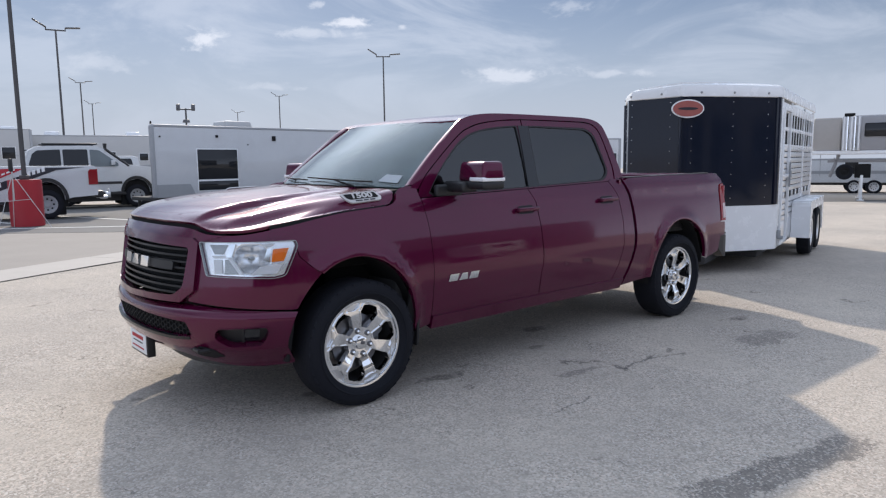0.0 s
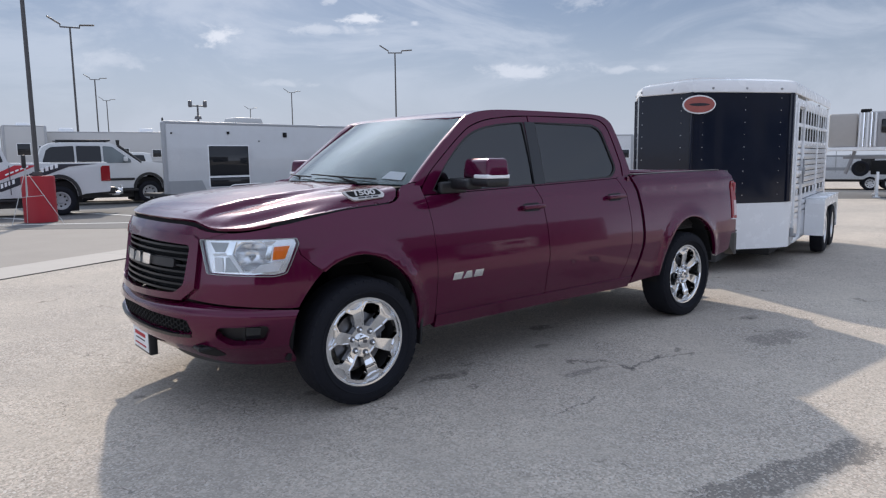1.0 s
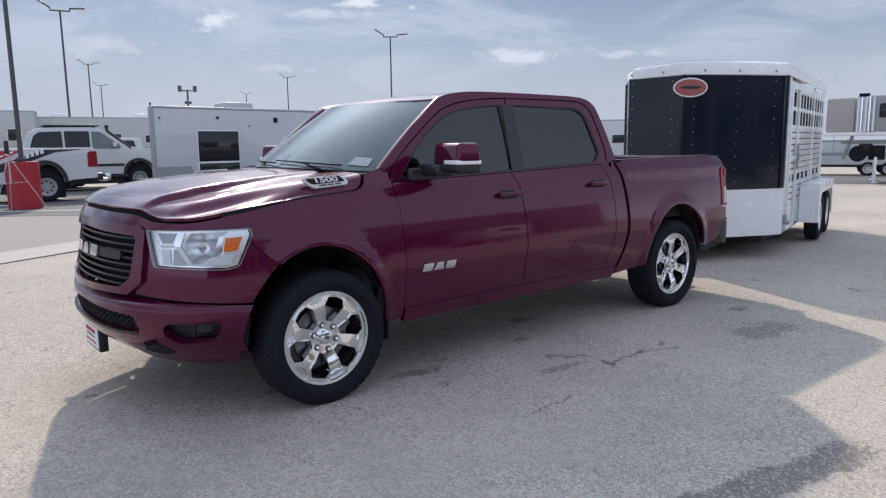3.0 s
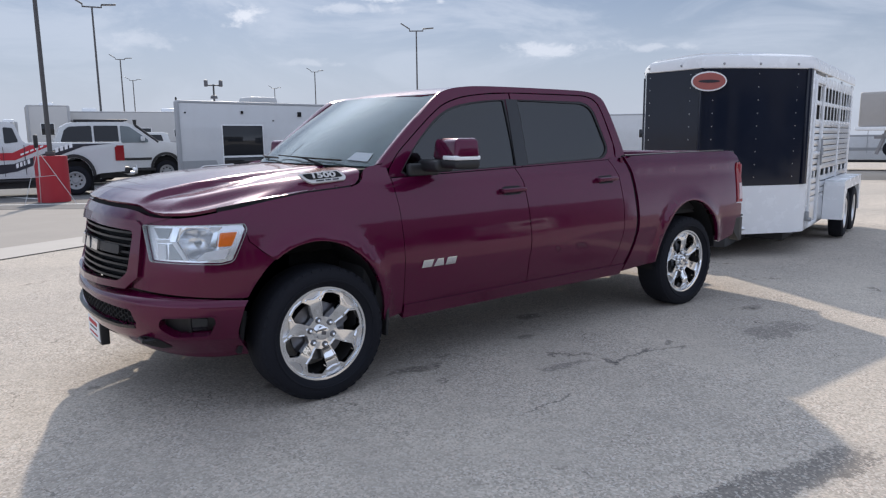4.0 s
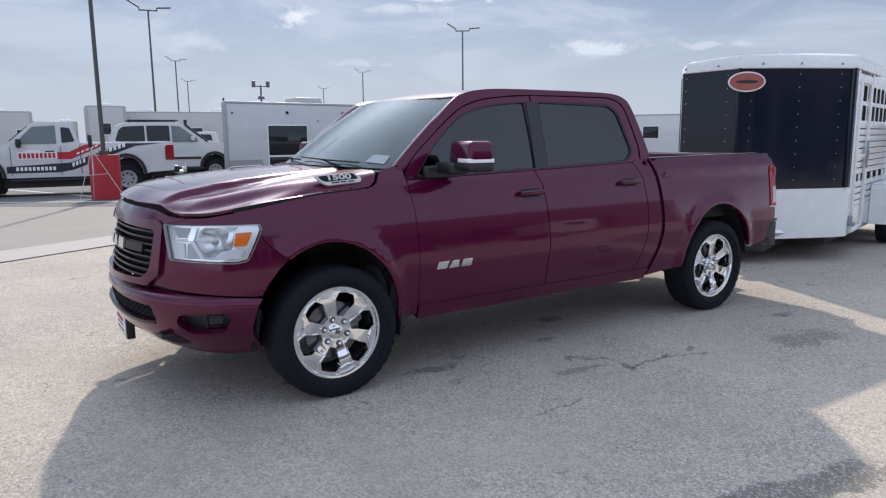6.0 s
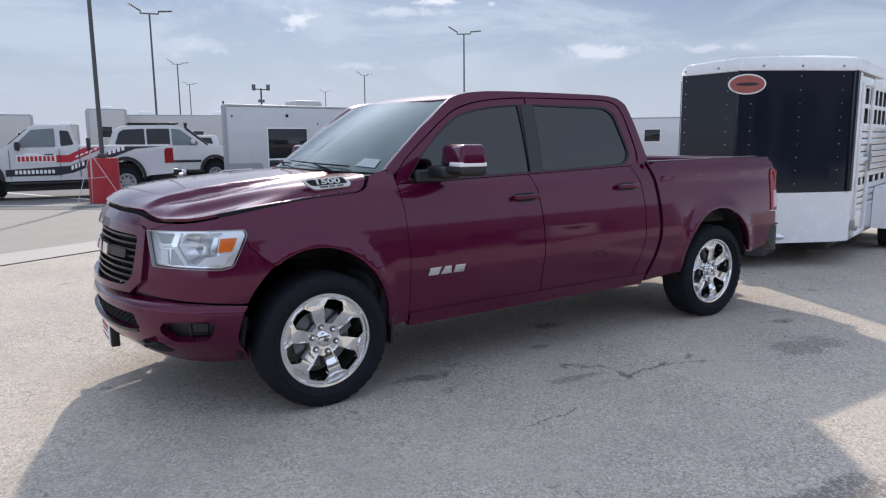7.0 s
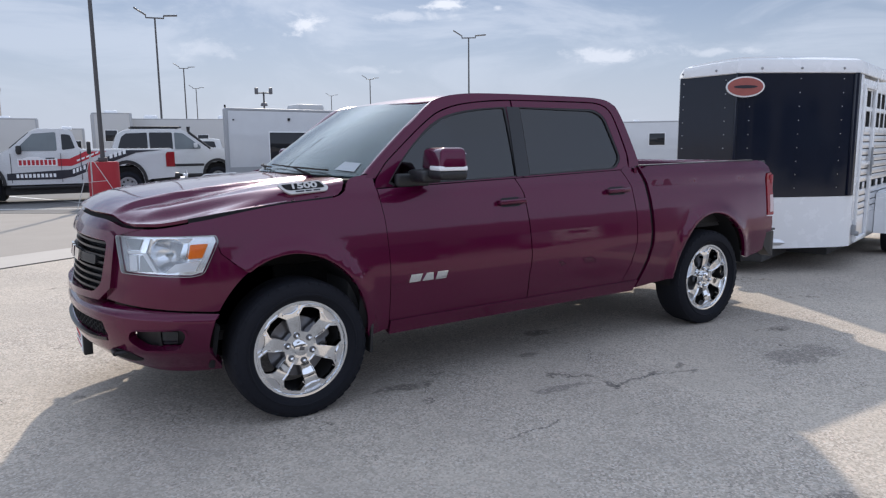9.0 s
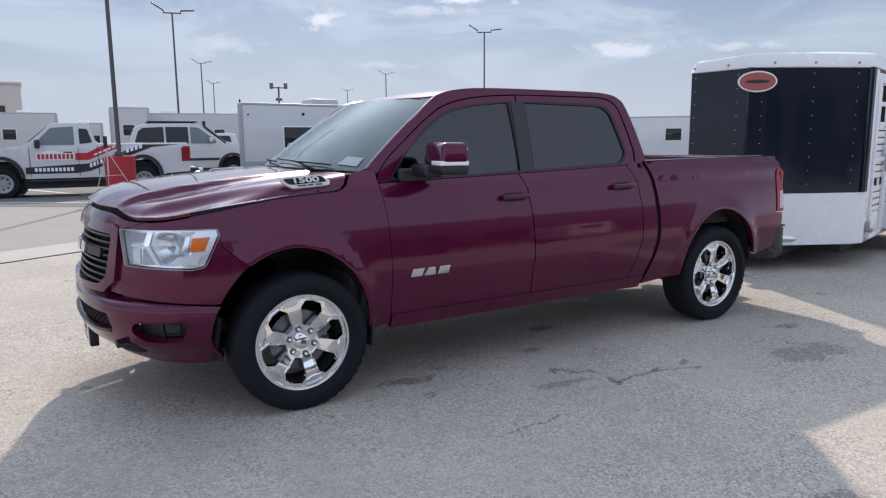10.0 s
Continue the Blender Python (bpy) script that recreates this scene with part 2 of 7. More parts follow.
def lathe(bm, profile, seg=48, m=None, closed=False):
    """Turns a profile of (radius, height) about the z axis."""
    rings = []
    for r, h in profile:
        rings.append([bm.verts.new((r * math.cos(a), r * math.sin(a), h)) for a in (2 * math.pi * i / seg for i in range(seg))])
    made = [v for ring in rings for v in ring]
    pairs = list(zip(rings, rings[1:])) + ([(rings[-1], rings[0])] if closed else [])
    for a, b in pairs:
        for i in range(seg):
            j = (i + 1) % seg
            bm.faces.new((a[i], a[j], b[j], b[i]))
    if m is not None:
        bmesh.ops.transform(bm, matrix=m, verts=made)
    bmesh.ops.recalc_face_normals(bm, faces=bm.faces[:])
    return bm


def rounded(pts, r=0.03, n=4):
    """A polygon with its corners rounded; r may be one value or one per corner."""
    out = []
    k = len(pts)
    for i in range(k):
        p, a, b = Vector(pts[i]), Vector(pts[i - 1]), Vector(pts[(i + 1) % k])
        rr = r[i] if isinstance(r, (list, tuple)) else r
        if rr <= 0:
            out.append(tuple(p))
            continue
        da, db = a - p, b - p
        rr = min(rr, da.length * 0.45, db.length * 0.45)
        p0, p1 = p + da.normalized() * rr, p + db.normalized() * rr
        for j in range(n + 1):
            t = j / n
            out.append(tuple((1 - t) ** 2 * p0 + 2 * t * (1 - t) * p + t * t * p1))
    return out


def sheet(outline, holes=(), step=0.06, fmap=None, depth=0.02, hint=(0, 0, 1), step_v=None, lip=0.0):
    """A pressed panel: a flat outline with holes, cut into a fine net, laid on a curved surface by fmap(u, v), its rims turned
    inwards by depth, away from hint."""
    bm = bmesh.new()
    for loop in (outline, *holes):
        vs = [bm.verts.new((u, v, 0)) for u, v in loop]
        for a, b in zip(vs, vs[1:] + vs[:1]):
            bm.edges.new((a, b))
    bmesh.ops.triangle_fill(bm, use_beauty=True, use_dissolve=False, edges=bm.edges[:], normal=(0, 0, 1))
    us, ws = [p[0] for p in outline], [p[1] for p in outline]
    for lo, hi, st, axis in ((min(us), max(us), step, 0), (min(ws), max(ws), step_v or step, 1)):
        n = max(1, int((hi - lo) / st + 0.5))
        for i in range(1, n):
            c = lo + (hi - lo) * i / n
            co, no = ((c, 0, 0), (1, 0, 0)) if axis == 0 else ((0, c, 0), (0, 1, 0))
            bmesh.ops.bisect_plane(bm, geom=bm.verts[:] + bm.edges[:] + bm.faces[:], plane_co=co, plane_no=no, dist=1e-5)
    bmesh.ops.remove_doubles(bm, verts=bm.verts[:], dist=1e-5)
    if fmap:
        layer = bm.verts.layers.float_vector.new("form_normal")
        e = 0.008
        for v in bm.verts:
            a, b = v.co.x, v.co.y
            along = Vector(fmap(a + e, b)) - Vector(fmap(a - e, b))
            up = Vector(fmap(a, b + e)) - Vector(fmap(a, b - e))
            n = along.cross(up)
            v[layer] = n.normalized() if n.length > 1e-9 else n
            v.co = Vector(fmap(a, b))
    bm.normal_update()
    bmesh.ops.recalc_face_normals(bm, faces=bm.faces[:])
    bm.normal_update()
    total = sum((f.normal * f.calc_area() for f in bm.faces), Vector())
    if total.dot(Vector(hint)) < 0:
        bmesh.ops.reverse_faces(bm, faces=bm.faces[:])
        bm.normal_update()
    if fmap:
        for v in bm.verts:
            if v[layer].dot(v.normal) < 0:
                v[layer] = -v[layer]
    if depth:
        rim = [e for e in bm.edges if len(e.link_faces) == 1]
        normals = {tuple(round(c, 5) for c in v.co): v.normal.copy() for e in rim for v in e.verts}
        got = bmesh.ops.extrude_edge_only(bm, edges=rim)
        for v in [g for g in got["geom"] if isinstance(g, bmesh.types.BMVert)]:
            n = normals.get(tuple(round(c, 5) for c in v.co))
            if n:
                v.co -= n * depth
        bm.normal_update()
    return bm


def slab(outline, fmap, thick, hint, step=0.1):
    """A closed curved pane of even thickness."""
    bm = sheet(outline, (), step, fmap, 0.0, hint)
    got = bmesh.ops.extrude_face_region(bm, geom=bm.faces[:])
    for v in [g for g in got["geom"] if isinstance(g, bmesh.types.BMVert)]:
        v.co -= Vector(hint).normalized() * thick
    bmesh.ops.recalc_face_normals(bm, faces=bm.faces[:])
    return bm


def lerp(table, x):
    """Smooth look-up in a table of (x, y)."""
    if x <= table[0][0]:
        return table[0][1]
    for (x0, y0), (x1, y1) in zip(table, table[1:]):
        if x <= x1:
            return y0 + (y1 - y0) * (x - x0) / (x1 - x0)
    return table[-1][1]


def smooth_table(pts, n=8):
    """A finer table through the points (Catmull-Rom)."""
    out = []
    k = len(pts)
    for i in range(k - 1):
        p0, p1, p2, p3 = (Vector(pts[max(0, min(k - 1, j))]) for j in (i - 1, i, i + 1, i + 2))
        for s in range(n):
            t = s / n
            out.append(tuple(0.5 * (2 * p1 + (p2 - p0) * t + (2 * p0 - 5 * p1 + 4 * p2 - p3) * t * t + (3 * p1 - p0 - 3 * p2 + p3) * t ** 3)))
    out.append(tuple(pts[-1]))
    return out


def letters(body, size, depth, m, mat, parent, name="lettering", shear=0.0):
    """Raised lettering in the built-in font, as a mesh."""
    cu = bpy.data.curves.new(name, "FONT")
    cu.body, cu.size, cu.extrude, cu.align_x, cu.align_y, cu.shear = body, size, depth, "CENTER", "CENTER", shear
    cu.offset = size * 0.025
    tmp = bpy.data.objects.new("tmp", cu)
    scene.collection.objects.link(tmp)
    bpy.context.view_layer.update()
    me = bpy.data.meshes.new_from_object(tmp.evaluated_get(bpy.context.evaluated_depsgraph_get()))
    bpy.data.objects.remove(tmp)
    me.materials.clear()
    me.materials.append(mat)
    me.name = name
    ob = new(name, me)
    ob.parent = parent
    ob.matrix_local = m
    return ob


def ground_z(x, y):
    """The lot is level round the truck and falls away gently beyond it."""
    f = 0.70 * x + 0.71 * y - 4.0
    return 0.0 if f <= 0 else -0.0122 * f * f / (f + 3.0)


# ---- ground ----
def asphalt():
    m = bpy.data.materials.new("asphalt")
    m.use_nodes = True
    k = Nodes(m.node_tree)
    p = k.n("ShaderNodeTexCoord").outputs["Object"]
    stone = k.n("ShaderNodeTexVoronoi", ins={"Vector": p, "Scale": 92.0, "Randomness": 1.0})
    grain = k.n("ShaderNodeSeparateColor", ins={0: stone.outputs["Color"]}).outputs[0]
    chip = k.n("ShaderNodeSeparateColor", ins={0: stone.outputs["Color"]}).outputs[1]
    fine = k.noise(p, 260.0, 4, 0.75)
    mid = k.noise(p, 9.0, 5, 0.6)
    big = k.noise(p, 0.55, 5, 0.6)
    # worn places show more bare stone than the smoother ones
    worn = k.ramp(k.noise(p, 1.3, 5, 0.65), 0.35, 0.65, 0.55, 1.15)
    tone = k.math("ADD", k.math("MULTIPLY", grain, 0.40), k.math("MULTIPLY", fine, 0.60))
    tone = k.math("MULTIPLY_ADD", k.math("MULTIPLY", k.math("SUBTRACT", tone, 0.5), worn), 0.98, 1.0)
    tone = k.math("MULTIPLY", tone, k.math("MULTIPLY_ADD", k.math("SUBTRACT", mid, 0.5), 0.30, 1.0))
    tone = k.math("MULTIPLY", tone, k.math("MULTIPLY_ADD", k.math("SUBTRACT", big, 0.5), 0.45, 1.0))
    col = k.mix(k.ramp(big, 0.35, 0.7), (0.420, 0.376, 0.330, 1), (0.462, 0.411, 0.352, 1))
    scaled = k.n("ShaderNodeVectorMath")
    scaled.operation = "SCALE"
    k.put(scaled, 0, col), k.put(scaled, 3, tone)
    pale = k.math("MULTIPLY", k.ramp(chip, 0.74, 0.86), worn)
    col = k.mix(k.math("MULTIPLY", pale, k.math("MULTIPLY_ADD", fine, 0.9, 0.10)), scaled.outputs[0], k.mix(grain, (0.78, 0.75, 0.70, 1), (0.62, 0.50, 0.42, 1)))
    pit = k.math("MULTIPLY", k.ramp(chip, 0.16, 0.07), worn)
    col = k.mix(k.math("MULTIPLY", pit, 0.32), col, (0.12, 0.115, 0.11, 1))
    # oil drips and damp stains with their own shapes
    warp = k.n("ShaderNodeTexNoise", ins={"Vector": p, "Scale": 7.0, "Detail": 5.0}).outputs["Color"]
    q = k.vmath("ADD", p, k.vmath("MULTIPLY", k.vmath("SUBTRACT", warp, (0.5, 0.5, 0.5)), (0.22, 0.22, 0.0)))
    mask = None
    for x, y, rx, ry, power in ((0.71, 0.02, 0.16, 0.07, 0.6), (0.55, 0.06, 0.05, 0.03, 0.5), (2.25, 0.53, 0.13, 0.08, 0.55), (1.81, 0.11, 0.08, 0.05, 0.5),
                                (3.97, -0.52, 0.12, 0.06, 0.4), (-0.1, 0.35, 0.1, 0.06, 0.5), (2.52, -0.66, 0.07, 0.03, 0.5), (-1.05, 1.0, 0.05, 0.04, 0.5)):
        d = k.vmath("LENGTH", k.vmath("MULTIPLY", k.vmath("SUBTRACT", q, (x, y, 0)), (1 / rx, 1 / ry, 0)))
        one = k.ramp(d, 0.55, 1.15, power, 0.0)
        mask = one if mask is None else k.math("MAXIMUM", mask, one)
    mask = k.math("MULTIPLY", mask, k.ramp(k.math("ADD", grain, k.math("MULTIPLY", mid, 1.2)), 0.55, 1.1))
    col = k.mix(mask, col, (0.035, 0.034, 0.036, 1))
    # ragged places where the top has worn off: a broad band, a fretted patch, short cracks
    rag = k.noise(p, 38.0, 5, 0.7)
    fret = k.noise(k.vmath("MULTIPLY", p, (0.7, 1.3, 1.0)), 24.0, 6, 0.75)
    for x, y, turn, long, wide, power, tex, rough in ((1.05, -2.22, -12.8, 0.85, 0.16, 0.55, rag, 2.6), (3.45, -1.01, -9.0, 0.42, 0.20, 0.40, fret, 4.5), (2.05, -0.70, 4.0, 0.34, 0.030, 0.55, rag, 3.2),
                                                      (2.38, -0.76, -20.0, 0.26, 0.022, 0.45, rag, 3.4), (1.84, -0.66, 80.0, 0.12, 0.04, 0.6, rag, 2.6), (1.55, -0.55, -8.0, 0.25, 0.05, 0.4, fret, 3.0), (0.95, -0.95, 5.0, 0.3, 0.015, 0.5, rag, 2.0)):
        c, n = math.cos(radians(turn)), math.sin(radians(turn))
        rel = k.vmath("SUBTRACT", q, (x, y, 0.0))
        along = k.math("ABSOLUTE", k.vmath("DOT_PRODUCT", rel, (c, n, 0.0)))
        over = k.math("ABSOLUTE", k.vmath("DOT_PRODUCT", rel, (-n, c, 0.0)))
        band = k.math("MULTIPLY", k.ramp(over, wide * 0.35, wide, 1.0, 0.0), k.ramp(along, long * 0.5, long, 1.0, 0.0))
        band = k.ramp(k.math("ADD", band, k.math("MULTIPLY", k.math("MULTIPLY", k.math("SUBTRACT", tex, 0.5), rough), k.ramp(band, 0.0, 0.15))), 0.30, 0.72)
        col = k.mix(k.math("MULTIPLY", band, k.ramp(chip, 0.80, 0.88, power, power * 0.55)), col, (0.075, 0.073, 0.075, 1))
    # hairline cracks in a few worn places
    cell = k.n("ShaderNodeTexVoronoi", ins={"Vector": k.vmath("ADD", p, k.vmath("MULTIPLY", warp, (0.5, 0.5, 0))), "Scale": 0.75})
    cell.feature = "DISTANCE_TO_EDGE"
    crack = k.math("MULTIPLY", k.ramp(cell.outputs[0], 0.002, 0.006, 1.0, 0.0), k.ramp(k.noise(p, 1.6, 4), 0.54, 0.62))
    col = k.mix(k.math("MULTIPLY", crack, 0.6), col, (0.05, 0.048, 0.046, 1))
    b = k.n("ShaderNodeBsdfPrincipled", ins={"Base Color": col, "Roughness": 0.95, "Specular IOR Level": 0.12})
    h = k.math("ADD", k.math("MULTIPLY", grain, 0.7), fine)
    bump = k.n("ShaderNodeBump", ins={"Height": h, "Strength": 0.55, "Distance": 0.004})
    k.put(b, "Normal", bump.outputs[0])
    k.n("ShaderNodeOutputMaterial", ins={"Surface": b.outputs[0]})
    return m


def build_ground():
    bm = new_bm()
    def axis():
        near = [i * 1.5 for i in range(-20, 31)]
        out, v = [], 45.0
        while v < 2600:
            v *= 1.35
            out.append(v)
        return [-30 - 0.8 * w for w in reversed(out)] + near + out
    xs, ys = axis(), axis()
    vs = [[bm.verts.new((x, y, ground_z(x, y))) for y in ys] for x in xs]
    for i in range(len(xs) - 1):
        for j in range(len(ys) - 1):
            bm.faces.new((vs[i][j], vs[i + 1][j], vs[i + 1][j + 1], vs[i][j + 1]))
    ob = link("ground", bm, ASPHALT)
    return tagged(ob, "worn pale grey asphalt of a sales lot with oil stains", "ground", kind="structure")


ASPHALT = asphalt()
CONCRETE = material("concrete", (0.395, 0.365, 0.335), 0.85, vary=0.18, scale=3.0, fine=120, bump=0.3)
LINE_PAINT = material("line_paint", (0.66, 0.66, 0.64), 0.75, vary=0.2, scale=8)
build_ground()


def strip(name, a, b, width, mat, label, category, lift=0.004, kind="structure", n=12, gap=0.0):
    """A flat strip laid on the lot from a to b, in n slabs."""
    a, b = Vector((a[0], a[1], 0)), Vector((b[0], b[1], 0))
    d = (b - a)
    side = Vector((-d.y, d.x, 0)).normalized() * width / 2
    bm = new_bm()
    for i in range(n):
        p, q = a + d * (i / n), a + d * ((i + 1) / n)
        q = q - d.normalized() * gap
        vs = []
        for c in (p - side, q - side, q + side, p + side):
            vs.append(bm.verts.new((c.x, c.y, ground_z(c.x, c.y) + lift)))
        lows = [bm.verts.new((v.co.x, v.co.y, v.co.z - lift - 0.03)) for v in vs]
        bm.faces.new(vs)
        for s in range(4):
            bm.faces.new((vs[s], lows[s], lows[(s + 1) % 4], vs[(s + 1) % 4]))
    ob = link(name, bm, mat)
    return tagged(ob, label, category, kind=kind)


strip("gutter", (-15.0, -0.05), (22.0, 20.3), 1.0, CONCRETE, "pale concrete drainage gutter across the asphalt", "gutter", 0.009, n=14, gap=0.012)
DARK_ASPHALT = material("newer_asphalt", (0.13, 0.127, 0.125), 0.9, vary=0.35, scale=1.2, fine=60, bump=0.3)
GREY_ASPHALT = material("grey_asphalt", (0.285, 0.258, 0.232), 0.92, vary=0.28, scale=0.9, fine=70, bump=0.3)
strip("grey_asphalt", (-18.3, 6.2), (18.5, 26.4), 14.0, GREY_ASPHALT, "smoother grey asphalt beyond the concrete gutter", "asphalt", 0.004, n=24)
strip("dark_asphalt", (-20.6, 40.7), (19.4, 8.7), 13.0, DARK_ASPHALT, "newer darker asphalt of the parking bays", "asphalt", 0.010, n=20)
strip("dark_asphalt", (22.8, 17.2), (38.2, -1.2), 7.6, DARK_ASPHALT, "newer darker asphalt under the row of trailers", "asphalt", 0.003, n=12)
strip("parking_line", (-4.0, 20.15), (6.4, 13.5), 0.12, LINE_PAINT, "white painted parking line on the asphalt", "parking line", 0.015)
TAR = material("tar_joint", (0.05, 0.048, 0.046), 0.8, vary=0.3, scale=9)
strip("tar_joint", (-15.0, -0.62), (22.0, 19.73), 0.04, TAR, "dark joint along the concrete gutter", "joint", 0.013)
strip("parking_line", (-1.14, 26.0), (1.2, 18.95), 0.14, LINE_PAINT, "white painted parking line on the asphalt", "parking line", 0.015)
strip("parking_line", (1.9, 25.0), (4.4, 16.5), 0.14, LINE_PAINT, "white painted parking line on the asphalt", "parking line", 0.015)


# ---- the maroon pickup ----
# Truck axes: x towards its tail from the front axle, y across from its centre line (the driver's side is negative), z up.
BASE_W = smooth_table([(0.30, 0.945), (0.40, 0.972), (0.47, 0.994), (0.52, 1.004), (0.60, 1.017), (0.68, 1.028), (0.74, 1.0345), (0.785, 1.0375), (0.815, 1.0365), (0.87, 1.032), (0.94, 1.025), (1.02, 1.013), (1.08, 1.002), (1.15, 0.987), (1.24, 0.964), (1.31, 0.925), (1.37, 0.885)])
NOSE = smooth_table([(0.0, -0.985), (0.25, -0.975), (0.45, -0.945), (0.60, -0.905), (0.72, -0.845), (0.83, -0.755), (0.915, -0.640), (0.965, -0.530), (0.995, -0.42), (1.0, -0.25), (1.0, 0.1)])
NOSE_X = sorted((x, w) for w, x in NOSE if x <= 0.1)
ARC = [0.0]
for (w0, x0), (w1, x1) in zip(NOSE, NOSE[1:]):
    ARC.append(ARC[-1] + math.hypot(w1 - w0, x1 - x0))
ARC_W = [(s, p[0]) for s, p in zip(ARC, NOSE)]
ARC_X = [(s, p[1]) for s, p in zip(ARC, NOSE)]
W_ARC = [(p[0], s) for s, p in zip(ARC, NOSE) if p[1] < -0.42]
X_ARC = [(p[1], s) for s, p in zip(ARC, NOSE)]
AXLES, ARCH_Z, ARCH_R = (0.0, 3.672), 0.445, 0.505
ARCH_SHIFT, ARCH_NARROW = -0.032, 0.91


def side_w(x, z):
    """Half the body's width at a place along and up its side."""
    w = lerp(BASE_W, z)
    if x < -0.42:
        w *= lerp(NOSE_X, x)
    for ax in AXLES:
        r = math.hypot((x - ax - ARCH_SHIFT) / ARCH_NARROW, z - ARCH_Z)
        if z > 0.3:
            w += 0.022 * math.exp(-((r - ARCH_R - 0.01) / 0.055) ** 2)
    if x > 2.9:
        w -= 0.012 * max(0.0, x - 4.0) + 0.10 * max(0.0, x - 4.2) ** 2
        if z > 1.2:
            w += 0.03 * min(1.0, (z - 1.2) / 0.1)
    # the doors are drawn in a little between the wheels
    if 0.5 < x < 3.2 and z < 0.7:
        w -= 0.012 * math.sin(math.pi * (x - 0.5) / 2.7)
    return w


def side_map(s, off=0.0):
    return lambda x, z: (x, s * (side_w(x, z) + off), z)


def glass_w(z):
    """Half width of the leaning cabin side above the belt line."""
    return 0.912 - 0.225 * (z - 1.29) - 0.12 * max(0.0, z - 1.55) ** 2


def cabin_map(s, off=0.0):
    return lambda x, z: (x, s * (glass_w(z) + off), z)


def nose_map(off=0.0, lean=0.17, taper=0.0):
    def f(s, z):
        a = abs(s)
        w, x = lerp(ARC_W, a), lerp(ARC_X, a)
        e = 0.01
        tw, tx = lerp(ARC_W, a + e) - w, lerp(ARC_X, a + e) - x
        n = math.hypot(tw, tx) or 1
        nw, nx = -tx / n, tw / n
        o = off * (1 - taper * min(1, a / 1.45) ** 2)
        scale = lerp(BASE_W, z) if a > 1.0 else 1.0 + (lerp(BASE_W, z) - 1.0) * (a / 1.0) ** 2
        fade = max(0.0, 1 - (a / 1.25) ** 2)
        crown = (0.030 if lean else 0.0) * max(0.0, 1 - (a / 0.62) ** 2) * min(1.0, max(0.35, 1.0 - (z - 1.06) / 0.14))
        return (x - crown - abs(nx) * o + lean * (z - 0.80) * fade, math.copysign(1, s) * (w * scale + abs(nw) * o), z)
    return f


def arch_pts(ax, a0, a1, n=18, r=ARCH_R):
    return [(ax + ARCH_SHIFT + ARCH_NARROW * r * math.cos(radians(a0 + (a1 - a0) * i / n)), ARCH_Z + r * math.sin(radians(a0 + (a1 - a0) * i / n))) for i in range(n + 1)]


SHUT = smooth_table([(-0.80, 1.136), (-0.64, 1.150), (-0.36, 1.190), (-0.05, 1.222), (0.26, 1.244), (0.31, 1.262), (0.345, 1.31), (0.37, 1.345)])
HOOD_SIDE = smooth_table([(-0.80, 1.136), (-0.64, 1.150), (-0.36, 1.190), (-0.05, 1.222), (0.26, 1.246), (0.31, 1.262), (0.345, 1.278), (0.37, 1.29)])
BED_GAP = smooth_table([(0.36, 2.745), (0.45, 2.775), (0.64, 2.865), (0.86, 2.895), (1.10, 2.882), (1.21, 2.865), (1.34, 2.835), (1.40, 2.82)])


def belt(x):
    return 1.284 + 0.0275 * (x - 0.64)


# the maker's mark, as three plain blocks
EMBLEM = ([(-0.95, -1), (0.85, -1), (0.95, 1), (-0.95, 1)], [(-0.95, -1), (0.95, -1), (0.55, 1), (-0.55, 1)], [(-0.95, -1), (0.95, -1), (0.95, 1), (-0.85, 1)])


